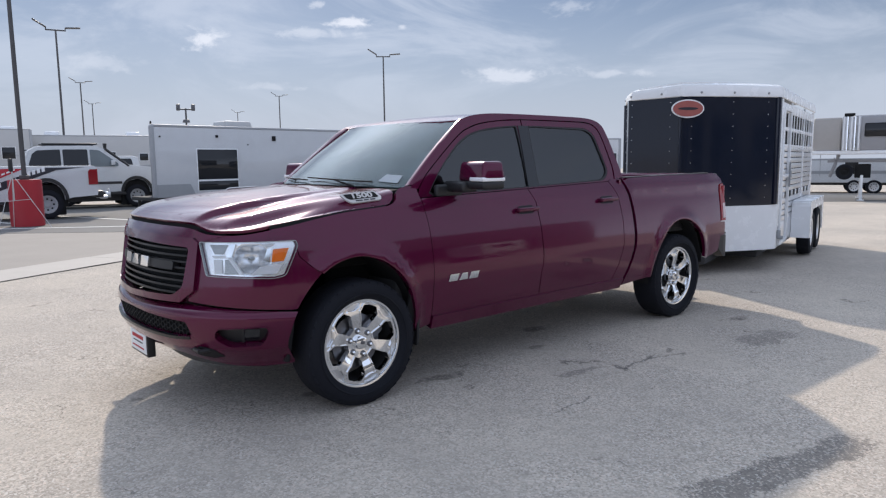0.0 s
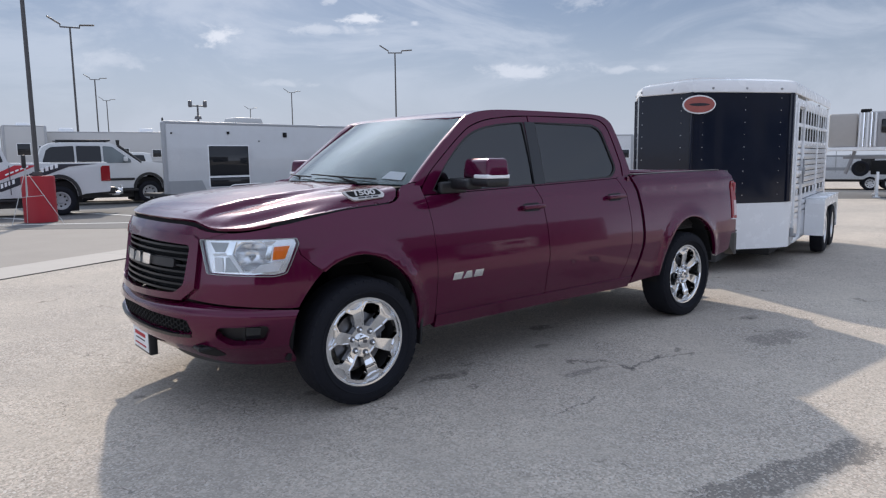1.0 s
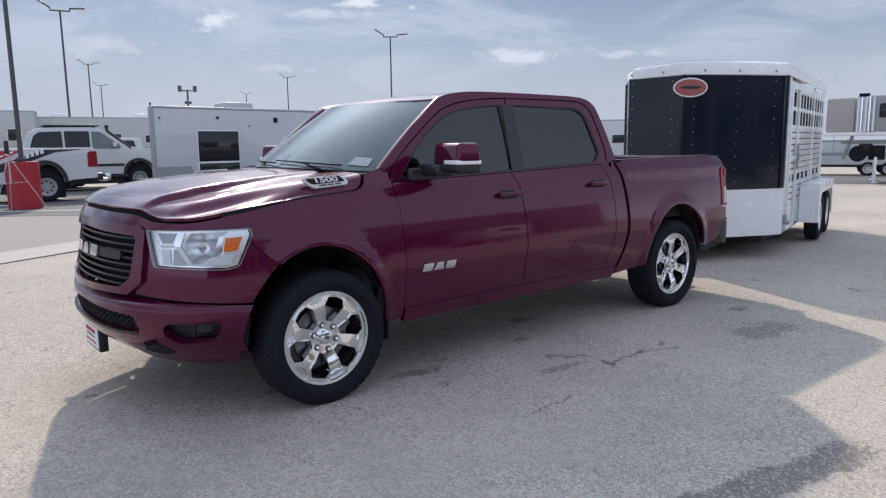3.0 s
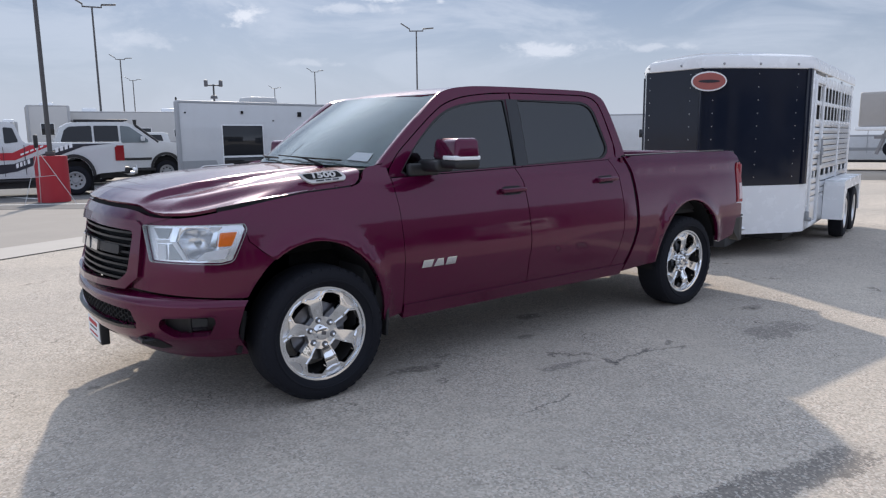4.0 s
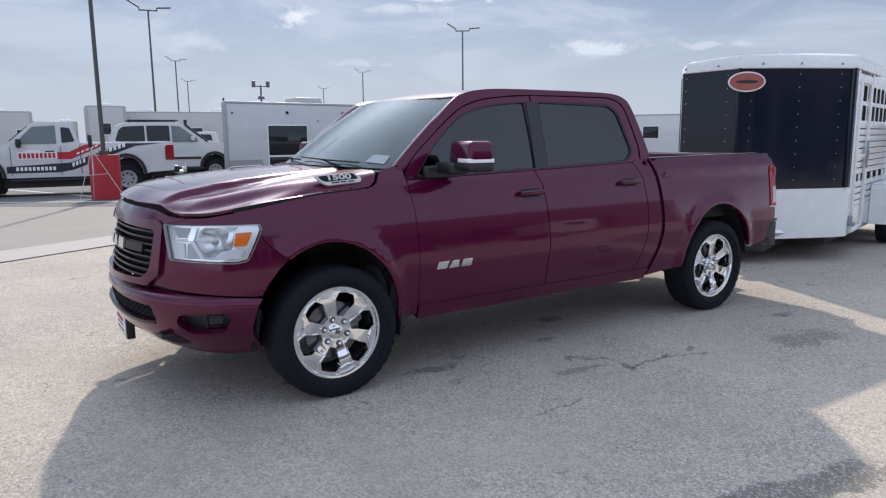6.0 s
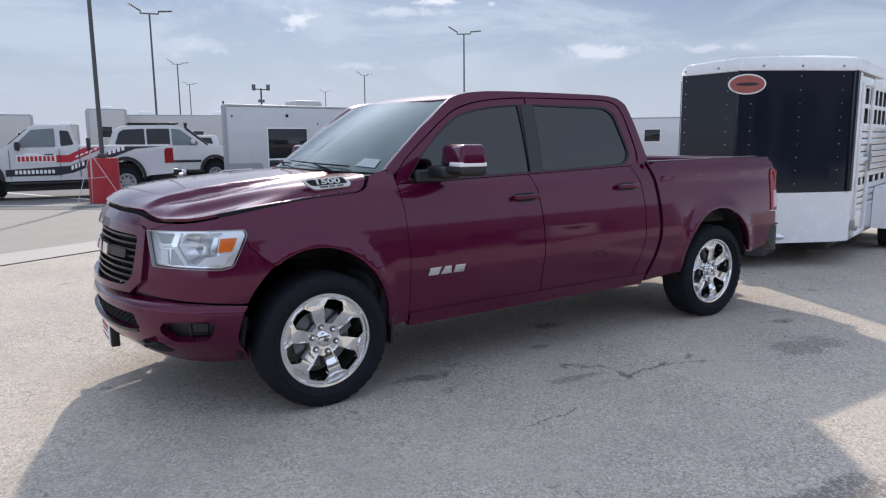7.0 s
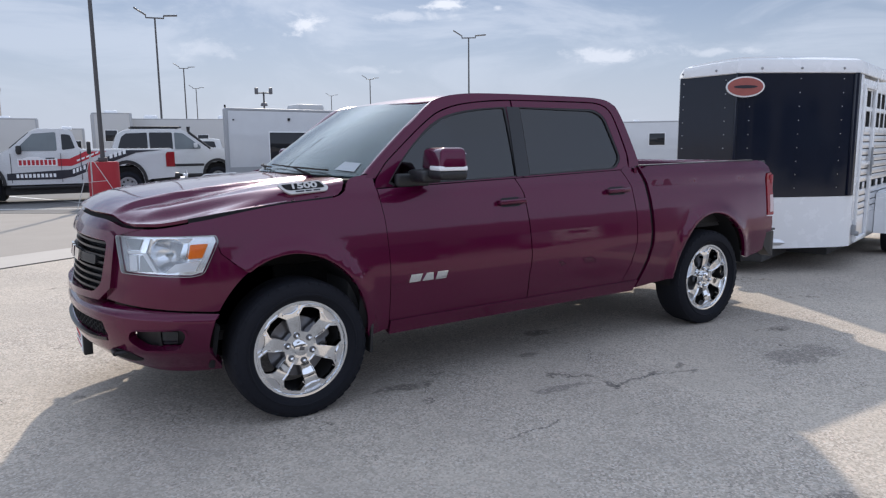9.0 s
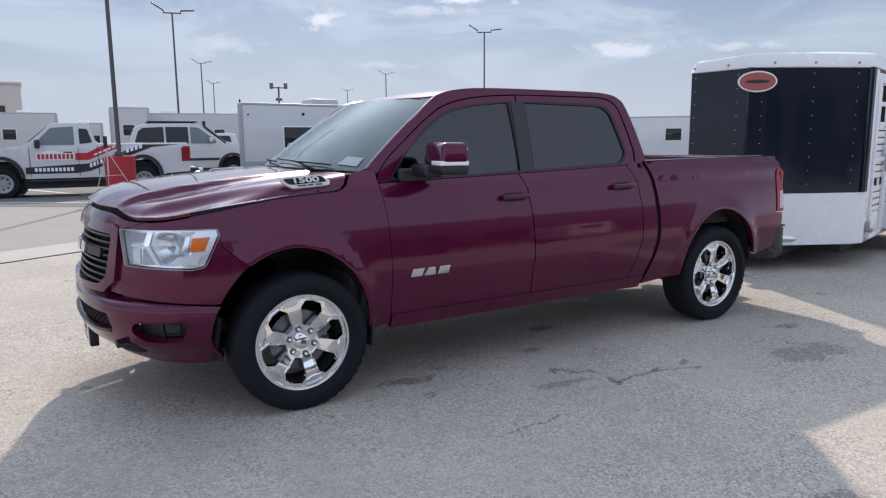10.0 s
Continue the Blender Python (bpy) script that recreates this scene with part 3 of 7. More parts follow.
def build_truck():
    truck = thing("pickup_truck", "glossy maroon crew-cab pickup truck with chrome wheels, parked on asphalt", "pickup truck", pose(0, 0.95, 0))

    def P(name, bm, mat, label="", parent=truck, sharp=38.0):
        return part(name, bm, mat, parent, label, sharp)

    # --- hood
    def ease(v):
        v = min(1.0, max(0.0, v))
        return v * v * (3 - 2 * v)

    def hood_form(x, w, d):
        zc = lerp(HOOD_C, d) + 0.006
        zs = lerp(HOOD_SIDE, x)
        back = ease((x + 0.55) / 0.75)
        # across it: a raised centre, a step down, a flat, a steep outer slope and a softer edge
        edge = 0.575 - 0.10 * ease((x + 0.85) / 1.1)
        crest = 0.735 + 0.085 * back
        slope = 0.115 - 0.02 * back
        drop = 0.36 * ease((w - edge) / 0.055) * (1 - 0.25 * back) + 0.50 * ease((w - crest) / slope)
        rest = 1 - 0.36 * (1 - 0.25 * back) - 0.50
        drop += rest * (0.3 * ease(w / edge) + 0.2 * ease((w - edge) / (crest - edge)) + 0.5 * ease((w - crest - 0.04) / (0.935 - crest - 0.04)))
        # towards the cowl the outer slope becomes one convex roll down to the wing
        roll = min(1.0, max(0.0, (w - 0.80) / 0.128))
        rear = 0.08 * ease(w / edge) + 0.14 * ease((w - edge) / 0.055) + 0.78 * roll ** 3.6
        return zc - (zc - zs) * (drop + (rear - drop) * back)

    def hood_z(x, y):
        w = abs(y)
        nose = lerp(NOSE, min(w, 0.92)) + 0.050
        d = x - nose
        fall = max(0.0, 1 - max(0.0, d) / 0.20) ** 2
        low = lerp(HOOD_LIP, w) - hood_form(nose, w, 0.0)
        return hood_form(x, w, d) + low * fall * min(1.0, max(0.0, (0.90 - w) / 0.05))

    front = [(lerp(NOSE, w) + 0.050 - 0.03 * min(1.0, max(0.0, (w - 0.62) / 0.18)), -w) for w in [0.87 * i / 20 for i in range(21)]]
    left = [(-0.61, -0.908), (-0.45, -0.93), (-0.2, -0.938), (0.0, -0.94), (0.16, -0.938), (0.27, -0.935), (0.325, -0.922), (0.352, -0.89), (0.362, -0.82), (0.358, -0.70), (0.30, -0.45), (0.27, -0.2), (0.262, 0)]
    half = front + left
    full = half + [(x, -y) for x, y in reversed(half[1:-1])]
    hood = P("hood", sheet(full, (), 0.022, lambda x, y: (x, y, hood_z(x, y)), 0.016, (0, 0, 1)), PAINT, "maroon hood with raised centre and chrome side badges")
    for s in (-1, 1):
        bx, bz = 0.10, 1.292
        n = Vector((0, s * 0.80, 0.60)).normalized()
        t = Vector((0.985, 0, 0.045)).normalized() * (1 if s < 0 else -1)
        up = n.cross(t).normalized()
        base = Vector((bx, s * 0.899, bz + 0.006))
        fr = Matrix.Translation(base) @ Matrix((t, up, n)).transposed().to_4x4()
        oval = rounded([(-0.150, 0.034), (0.105, 0.038), (0.148, -0.006), (0.135, -0.034), (-0.085, -0.038), (-0.122, -0.008)], 0.016)
        bm = sheet(oval, (), 0.05, lambda u, v: fr @ Vector((u, v, 0.006)), 0.012, n)
        badge = P("badge", bm, BADGE_GREY, "silver number badge with dark recess", hood)
        inner = rounded([(-0.128, 0.028), (0.100, 0.031), (0.124, -0.006), (0.116, -0.012), (-0.086, -0.014), (-0.108, -0.004)], 0.012)
        P("badge_recess", sheet(inner, (), 0.05, lambda u, v: fr @ Vector((u, v, 0.008)), 0.001, n), DARK, "", badge)
        letters("1500", 0.050, 0.0015, fr @ pose(0.0, 0.008, 0.0105) @ Matrix.Diagonal((1.65, 1.0, 1.0, 1.0)), BADGE_GREY, badge)
        for u, wide in ((-0.03, 0.05), (0.022, 0.035), (0.072, 0.04)):
            bm = sheet([(u - wide / 2, -0.029), (u + wide / 2, -0.029), (u + wide / 2, -0.021), (u - wide / 2, -0.021)], (), 0.05, lambda a, b: fr @ Vector((a, b, 0.009)), 0.001, n)
            P("badge_line", bm, DARK_INK, "", badge)

    # --- front wings
    for s in (-1, 1):
        top = [(x, z - 0.004 - 0.014 * min(1.0, max(0.0, (-0.10 - x) / 0.35))) for x, z in SHUT if -0.57 <= x <= 0.26]
        back = [(0.30, 1.252), (0.335, 1.275), (0.352, 1.305), (0.366, 1.328), (0.390, 1.343), (0.43, 1.352), (0.48, 1.358), (0.537, 1.36), (0.533, 1.30), (0.545, 1.22), (0.563, 1.10), (0.572, 0.9), (0.575, 0.7), (0.578, 0.42), (0.44, 0.40)]
        arch = [p for p in arch_pts(0.0, 0, 122, 20)]
        seam = [(-0.339, 0.921), (-0.409, 0.984), (-0.436, 1.087), (-0.57, 1.093)]
        P("fender", sheet(top + back + arch + seam, (), 0.05, side_map(s), 0.03, (0, s, 0)), PAINT)
        # dark band behind the hood's side gap, giving its shade as colour
        gap_band = [(x, z + 0.002) for x, z in SHUT if -0.57 <= x <= 0.26]
        gap_band = gap_band + [(x, z - 0.024 - 0.014 * min(1.0, max(0.0, (0.15 - x) / 0.65))) for x, z in reversed(gap_band)]
        P("hood_side_seal", sheet(gap_band, (), 0.08, side_map(s, -0.022), 0.0, (0, s, 0)), DARK)
        # lower front skin below the headlight
        S = lambda x: lerp(X_ARC, x)
        arc = [(S(x), z) for x, z in arch_pts(0.0, 120, 152, 8)]
        skin = [(lerp(W_ARC, 0.60), 0.735), (lerp(W_ARC, 0.60), 1.124), (lerp(W_ARC, 0.72), 1.116), (lerp(W_ARC, 0.84), 1.114), (S(-0.68), 1.120), (S(-0.62), 1.130), (S(-0.555), 1.142), (S(-0.555), 1.100), (S(-0.44), 1.100), (S(-0.412), 0.982), (S(-0.342), 0.918)] + arc + [(S(-0.47), 0.682), (lerp(W_ARC, 0.90), 0.70)]
        nm = nose_map()
        opening = [(lerp(W_ARC, 0.672), 1.074), (S(-0.436), 1.076), (S(-0.429), 1.05), (S(-0.507), 0.892), (S(-0.56), 0.880), (lerp(W_ARC, 0.720), 0.895)]
        P("front_panel", sheet([(s * a, z) for a, z in skin], ([(s * a, z) for a, z in opening],), 0.05, nm, 0.03, (-1, s * 0.7, 0)), PAINT)

    # --- header, grille
    wa = lambda w: lerp(W_ARC, w)
    nm = nose_map()
    g_out = [(-wa(0.66), 1.075), (-wa(0.62), 1.10), (0, 1.112), (wa(0.62), 1.10), (wa(0.66), 1.075), (wa(0.645), 0.80), (wa(0.56), 0.728), (0, 0.715), (-wa(0.56), 0.728), (-wa(0.645), 0.80)]
    g_in = rounded([(-wa(0.60), 1.045), (0, 1.062), (wa(0.60), 1.045), (wa(0.57), 0.815), (wa(0.50), 0.765), (0, 0.75), (-wa(0.50), 0.765), (-wa(0.57), 0.815)], 0.03)
    P("grille_surround", sheet(g_out, (g_in,), 0.05, nose_map(0.022), 0.05, (-1, 0, 0)), PAINT)
    ws = [0.80, 0.74, 0.70, 0.66, 0.62, 0.58, 0.5, 0.35, 0.2, 0.0]
    lip = [(wa(w), lerp(HOOD_LIP, w)) for w in ws]
    both = [(-a, z) for a, z in lip] + [(a, z) for a, z in reversed(lip[:-1])]
    def header_map(a, z):
        # a rounded nose band: its face leans back up to the hood between the grille's corners
        k = 1 - ease((abs(a) - wa(0.50)) / (wa(0.63) - wa(0.50)))
        u = (z - 1.075) / 0.095
        return nose_map(0.010 + k * (0.012 - 0.030 * u * abs(u)))(a, z)
    header = [(a, z - 0.033) for a, z in both] + [(wa(0.66), 1.075), (0, 1.095), (-wa(0.66), 1.075)]
    P("header_panel", sheet(header, (), 0.03, header_map, 0.03, (-1, 0, 0)), PAINT)
    # near-black band stands in for the deep shade under the hood's front edge
    gap_band = [(a, z + 0.012) for a, z in both] + [(wa(0.80), 1.080), (0, 1.09), (-wa(0.80), 1.080)]
    P("hood_seal", sheet(gap_band, (), 0.05, nose_map(-0.022), 0.02, (-1, 0, 0)), DARK)
    grille = P("grille", sheet([(a * 1.02, 0.905 + (z - 0.905) * 1.04) for a, z in g_in], (), 0.06, nose_map(-0.05), 0.02, (-1, 0, 0)), DARK, "black slatted grille with plain chrome emblem bars")
    for i in range(8):
        z = 0.775 + i * 0.036
        reach = wa(0.565 if i else 0.53)
        bm = sheet([(-reach, z - 0.006), (reach, z - 0.006), (reach, z + 0.006), (-reach, z + 0.006)], (), 0.06, nose_map(-0.004), 0.04, (-1, 0, 0))
        P("slat", bm, SLAT_BLACK, "", grille)
    bm = sheet(rounded([(-wa(0.46), 0.905), (wa(0.46), 0.905), (wa(0.46), 0.955), (-wa(0.46), 0.955)], 0.012), (), 0.06, nose_map(0.006), 0.05, (-1, 0, 0))
    P("emblem_bar", bm, BLACK_PLASTIC, "", grille)
    for c, shape in zip((-0.15, 0.0, 0.15), EMBLEM):
        loop = [(c + 0.062 * u, 0.934 + 0.031 * v) for u, v in shape]
        P("emblem_block", sheet(loop, (), 0.06, nose_map(0.02), 0.012, (-1, 0, 0)), CHROME, "", grille)

    # --- headlights
    for s in (-1, 1):
        S = lambda x: lerp(X_ARC, x)
        shape = rounded([(wa(0.665), 1.080), (S(-0.428), 1.082), (S(-0.418), 1.05), (S(-0.50), 0.885), (S(-0.56), 0.872), (wa(0.715), 0.888)], [0.012, 0.01, 0.012, 0.02, 0.02, 0.015])
        shape = [(s * a, z) for a, z in shape]
        cen = (sum(a for a, z in shape) / len(shape), sum(z for a, z in shape) / len(shape))
        inner = [(cen[0] + (a - cen[0]) * 0.991, cen[1] + (z - cen[1]) * 0.975) for a, z in shape]
        lamp = P("headlight", sheet(shape, (inner,), 0.06, nose_map(0.020), 0.03, (-1, s * 0.5, 0)), LAMP_GREY, "clear headlight with chrome reflector and amber marker")
        # inside: a bright plate with a wide bowl, a grey box, chevron ribs and an amber block
        tl, tr, br, bl = (wa(0.675), 1.076), (S(-0.432), 1.078), (S(-0.505), 0.889), (wa(0.722), 0.892)
        def at(u, v):
            top = (tl[0] + (tr[0] - tl[0]) * u, tl[1] + (tr[1] - tl[1]) * u)
            low = (bl[0] + (br[0] - bl[0]) * u, bl[1] + (br[1] - bl[1]) * u)
            return (s * (top[0] + (low[0] - top[0]) * v), top[1] + (low[1] - top[1]) * v)
        def plate(name, pts, mat, deep, depth=0.006, r=0.0):
            loop = [at(u, v) for u, v in pts]
            return P(name, sheet(rounded(loop, r) if r else loop, (), 0.03, nose_map(deep), depth, (-1, s * 0.5, 0)), mat, "", lamp)
        near, deep = nose_map(-0.004), nose_map(-0.060)
        bowl_c = at(0.56, 0.52)
        def bowl(a, z):
            q = ((abs(a - bowl_c[0]) / 0.105) ** 2.6 + (abs(z - bowl_c[1]) / 0.082) ** 2.6) ** (1 / 2.6)
            d = max(0.0, 1 - q * q)
            p, o = Vector(near(a, z)), Vector(deep(a, z))
            return tuple(p + (o - p) * d)
        P("reflector", sheet(inner, (), 0.010, bowl, 0.0, (-1, s * 0.5, 0)), REFLECTOR, "", lamp, 60)
        plate("park_lamp_box", [(0.09, 0.07), (0.30, 0.07), (0.24, 0.36), (0.13, 0.36)], LAMP_GREY, 0.0, 0.02)
        plate("park_lamp_ledge", [(0.10, 0.40), (0.30, 0.38), (0.30, 0.47), (0.12, 0.48)], LAMP_WHITE, 0.008, 0.02)
        plate("side_facet", [(0.25, 0.52), (0.33, 0.50), (0.42, 0.96), (0.22, 0.97)], LAMP_GREY, 0.0, 0.01)
        plate("side_facet", [(0.11, 0.52), (0.21, 0.52), (0.20, 0.95), (0.09, 0.95)], LAMP_WHITE, 0.003, 0.01)
        plate("rib", [(0.33, 0.05), (0.39, 0.05), (0.335, 0.44), (0.27, 0.44)], CHROME, 0.009, 0.02)
        plate("rib", [(0.29, 0.46), (0.345, 0.44), (0.475, 0.96), (0.425, 0.97)], LAMP_WHITE, 0.009, 0.02)
        plate("rib", [(0.66, 0.05), (0.80, 0.05), (0.76, 0.16), (0.70, 0.17)], LAMP_WHITE, 0.006, 0.02)
        plate("rib", [(0.72, 0.20), (0.765, 0.18), (0.765, 0.62), (0.70, 0.55)], CHROME, 0.007, 0.02)
        plate("lower_ledge", [(0.66, 0.74), (0.93, 0.66), (0.90, 0.95), (0.56, 0.97)], LAMP_WHITE, 0.004, 0.02)
        plate("amber_marker", [(0.785, 0.22), (0.955, 0.20), (0.935, 0.58), (0.79, 0.60)], AMBER, 0.012, 0.02, 0.006)
        bulb = Vector(deep(*bowl_c))
        bm = new_bm()
        rod(bm, bulb, bulb + Vector((-0.030, s * 0.012, 0)), 0.012, 0.008, 14)
        P("bulb", bm, LAMP_GREY, "", lamp)
        g = P("lens", sheet(inner, (), 0.06, nose_map(0.018), 0.0, (-1, s * 0.5, 0)), LENS, "", lamp)
        g.visible_shadow = False

    # --- front bumper
    S = lambda x: lerp(X_ARC, x)
    end = S(-0.455)
    top = [(-end, 0.668), (-wa(0.90), 0.688), (-wa(0.70), 0.708), (-wa(0.55), 0.715), (0, 0.70), (wa(0.55), 0.715), (wa(0.70), 0.708), (wa(0.90), 0.688), (end, 0.668)]
    low_half = [(S(-0.49), 0.50), (S(-0.495), 0.335), (wa(0.90), 0.330), (wa(0.80), 0.342), (wa(0.70), 0.362), (wa(0.60), 0.388), (wa(0.5), 0.410)]
    bottom = low_half + [(0, 0.425)] + [(-a, z) for a, z in reversed(low_half)]
    low = rounded([(-wa(0.66), 0.545), (-wa(0.62), 0.625), (0, 0.64), (wa(0.62), 0.625), (wa(0.66), 0.545), (wa(0.5), 0.53), (0, 0.53), (-wa(0.5), 0.53)], 0.02)
    fogs = [rounded([(s * S(-0.80), 0.595), (s * S(-0.60), 0.60), (s * S(-0.585), 0.565), (s * S(-0.62), 0.485), (s * S(-0.76), 0.485), (s * S(-0.81), 0.54)], 0.025) for s in (-1, 1)]
    hooks = [rounded([(s * wa(0.62), 0.455), (s * wa(0.69), 0.482), (s * wa(0.76), 0.465), (s * wa(0.785), 0.415), (s * wa(0.72), 0.400), (s * wa(0.64), 0.415)], 0.014) for s in (-1, 1)]
    bm_map = nose_map(0.075, 0.0, 0.80)
    top_z = sorted(top)
    def bumper_map(a, z):
        x, y, zz = bm_map(a, z)
        roll = max(0.0, (z - lerp(top_z, a) + 0.042) / 0.042) ** 2
        x += 0.062 * roll * max(0.0, 1 - (abs(a) / 1.45) ** 2)
        y -= math.copysign(1, a) * 0.02 * roll * min(1.0, abs(a))
        k = (z - 0.56) / 0.16
        x += 0.03 * k * k * max(0.0, 1 - (abs(a) / 1.5) ** 2) + (0.05 if z < 0.46 else 0.0) * max(0.0, min(1.0, (0.46 - z) / 0.1))
        tuck = 0.045 * max(0.0, (0.60 - z) / 0.22) ** 1.5
        x += tuck * max(0.0, 1 - (abs(a) / 1.5) ** 2)
        return (x, y - math.copysign(1, a) * tuck * min(1, abs(a)), zz)
    bumper = P("front_bumper", sheet(top + bottom, (low, *fogs), 0.03, bumper_map, 0.045, (-1, 0, 0), 0.013), PAINT, "maroon front bumper with fog lamp pockets and black lower grille")
    def back_map(a, z):
        x, y, zz = bumper_map(a, z)
        v = Vector((x, y, 0)); c = Vector((0.3, 0, 0))
        v = v + (c - v).normalized() * 0.06
        return (v.x, v.y, zz)
    P("lower_grille", sheet([(a * 1.03, z) for a, z in low], (), 0.05, back_map, 0.02, (-1, 0, 0)), DARK, "", bumper)
    # honeycomb mesh in the lower opening
    mid = lambda a, zz: tuple(Vector(bumper_map(a, zz)) * 0.6 + Vector(back_map(a, zz)) * 0.4)
    bm = new_bm()
    cell, half_t = 0.019, 0.0032
    cols = int(wa(0.64) / (cell * 1.5))
    for i in range(-cols, cols + 1):
        for j in range(5):
            cx, cz = i * cell * 1.5, 0.545 + j * cell * 1.732 + (cell * 0.866 if i % 2 else 0.0)
            if cz > 0.625:
                continue
            for q in range(3):
                p = [Vector((cx + cell * math.cos(radians(60 * (q + o))), cz + cell * math.sin(radians(60 * (q + o))))) for o in (0, 1)]
                n = Vector((p[0].y - p[1].y, p[1].x - p[0].x)).normalized() * half_t
                bm.faces.new([bm.verts.new(mid(*v)) for v in (p[0] - n, p[1] - n, p[1] + n, p[0] + n)])
    bmesh.ops.recalc_face_normals(bm, faces=bm.faces[:])
    got = bmesh.ops.extrude_face_region(bm, geom=bm.faces[:])
    for v in [g for g in got["geom"] if isinstance(g, bmesh.types.BMVert)]:
        v.co.x += 0.012
    tagged(P("grille_mesh", bm, DARK, "", bumper), kind="stuff")
    lip = [(-wa(0.645), 0.540), (-wa(0.5), 0.530), (0, 0.530), (wa(0.5), 0.530), (wa(0.645), 0.540), (wa(0.645), 0.522), (wa(0.5), 0.510), (0, 0.510), (-wa(0.5), 0.510), (-wa(0.645), 0.522)]
    P("grille_lip", sheet(lip, (), 0.05, lambda a, z: tuple(Vector(bumper_map(a, z)) + Vector((-0.005, 0, 0))), 0.02, (-1, 0, 0.3)), SLAT_BLACK, "", bumper)
    for s, loop in zip((-1, 1), fogs):
        c = (sum(a for a, z in loop) / len(loop), sum(z for a, z in loop) / len(loop))
        pocket = P("fog_lamp", sheet([(c[0] + (a - c[0]) * 1.08, c[1] + (z - c[1]) * 1.08) for a, z in loop], (), 0.04, back_map, 0.02, (-1, s * 0.5, 0)), BLACK_PLASTIC, "black fog lamp pocket with a small round lamp", bumper)
        f = lambda a, z: tuple(Vector(back_map(a, z)) + Vector((-0.012, s * 0.006, 0)))
        plate = [(c[0] - s * 0.01, c[1] + 0.036), (c[0] + s * 0.075, c[1] + 0.034), (c[0] + s * 0.070, c[1] - 0.034), (c[0] - s * 0.01, c[1] - 0.036)]
        P("lamp", sheet(rounded(plate, 0.010), (), 0.03, f, 0.012, (-1, s * 0.5, 0)), GLOSS_BLACK, "", pocket)
        bar = [(c[0] - s * 0.020, c[1] + 0.044), (c[0] - s * 0.004, c[1] + 0.044), (c[0] - s * 0.004, c[1] - 0.044), (c[0] - s * 0.020, c[1] - 0.044)]
        P("lamp_bezel", sheet(bar, (), 0.03, lambda a, z: tuple(Vector(f(a, z)) + Vector((-0.010, s * 0.006, 0))), 0.03, (-1, s * 0.5, 0)), BLACK_PLASTIC, "", pocket)
        ledge = [(c[0] + (a - c[0]) * 1.10, c[1] + (z - c[1]) * 1.12 - 0.004) for a, z in loop]
        P("pocket_rim", sheet(ledge, (loop,), 0.04, lambda a, z: tuple(Vector(bumper_map(a, z)) + Vector((-0.007, s * 0.006, 0))), 0.012, (-1, s * 0.5, 0)), PAINT, "", pocket)
    for s, loop in zip((-1, 1), hooks):
        c = (sum(a for a, z in loop) / len(loop), sum(z for a, z in loop) / len(loop))
        # flat dark plate on the bumper skin, painted shade in place of a recess
        P("hook_pocket", sheet(loop, (), 0.04, lambda a, z: tuple(Vector(bumper_map(a, z)) + Vector((-0.004, s * 0.002, 0))), 0.01, (-1, s * 0.3, 0)), DARK, "", bumper)
        p = Vector(bumper_map(s * wa(0.69), 0.462))
        bm = new_bm()
        rod(bm, p + Vector((0.08, -0.035, 0)), p + Vector((-0.025, -0.035, 0)), 0.012, None, 10)
        rod(bm, p + Vector((0.08, 0.035, 0)), p + Vector((-0.025, 0.035, 0)), 0.012, None, 10)
        rod(bm, p + Vector((-0.025, -0.04, 0)), p + Vector((-0.025, 0.04, 0)), 0.013, None, 10)
        P("tow_hook", bm, BLACK_PLASTIC, "", bumper)
    valance = [(-wa(0.86), 0.42), (wa(0.86), 0.42), (wa(0.84), 0.275), (-wa(0.84), 0.275)]
    P("air_dam", sheet(valance, (), 0.06, nose_map(-0.32), 0.02, (-1, 0, 0)), BLACK_PLASTIC, "", bumper)
    for s in (-1, 1):
        bm = new_bm()
        box(bm, (-0.45, s * 0.78, 0.47), (0.03, 0.32, 0.24), Matrix.Rotation(radians(10), 3, "Y"), 0.01)
        P("splash_shield", bm, DARK, "", bumper)
    # dealer plate in its bracket
    bm = new_bm()
    box(bm, (-0.985, 0.05, 0.405), (0.05, 0.33, 0.19), None, 0.006)
    bracket = P("plate_bracket", bm, BLACK_PLASTIC, "", bumper)
    bm = new_bm()
    box(bm, (-1.013, 0.05, 0.407), (0.006, 0.305, 0.16), None, 0.003)
    plate = P("dealer_plate", bm, PAPER, "white dealer plate with a red block and dark bars", bracket)
    for z, h, w, mat in ((0.466, 0.008, 0.16, DARK_INK), (0.424, 0.022, 0.21, RED_INK), (0.392, 0.006, 0.18, DARK_INK), (0.356, 0.008, 0.22, RED_INK)):
        bm = new_bm()
        box(bm, (-1.0175, 0.05, z), (0.003, w, h))
        P("print_bar", bm, mat, "", plate)
    bm = new_bm()
    box(bm, (-0.15, 0, 0.98), (1.25, 1.45, 0.30), None, 0.05)
    P("engine_bay", bm, DARK)
    return truck, P


HOOD_LIP = smooth_table([(0.0, 1.190), (0.45, 1.189), (0.57, 1.185), (0.62, 1.179), (0.68, 1.161), (0.73, 1.152), (0.84, 1.147), (0.90, 1.149), (0.95, 1.155)])
HOOD_C = smooth_table([(-0.05, 1.172), (0.0, 1.196), (0.06, 1.228), (0.16, 1.258), (0.36, 1.288), (0.66, 1.320), (0.96, 1.342), (1.26, 1.358), (1.5, 1.362)])
truck, truck_part = build_truck()


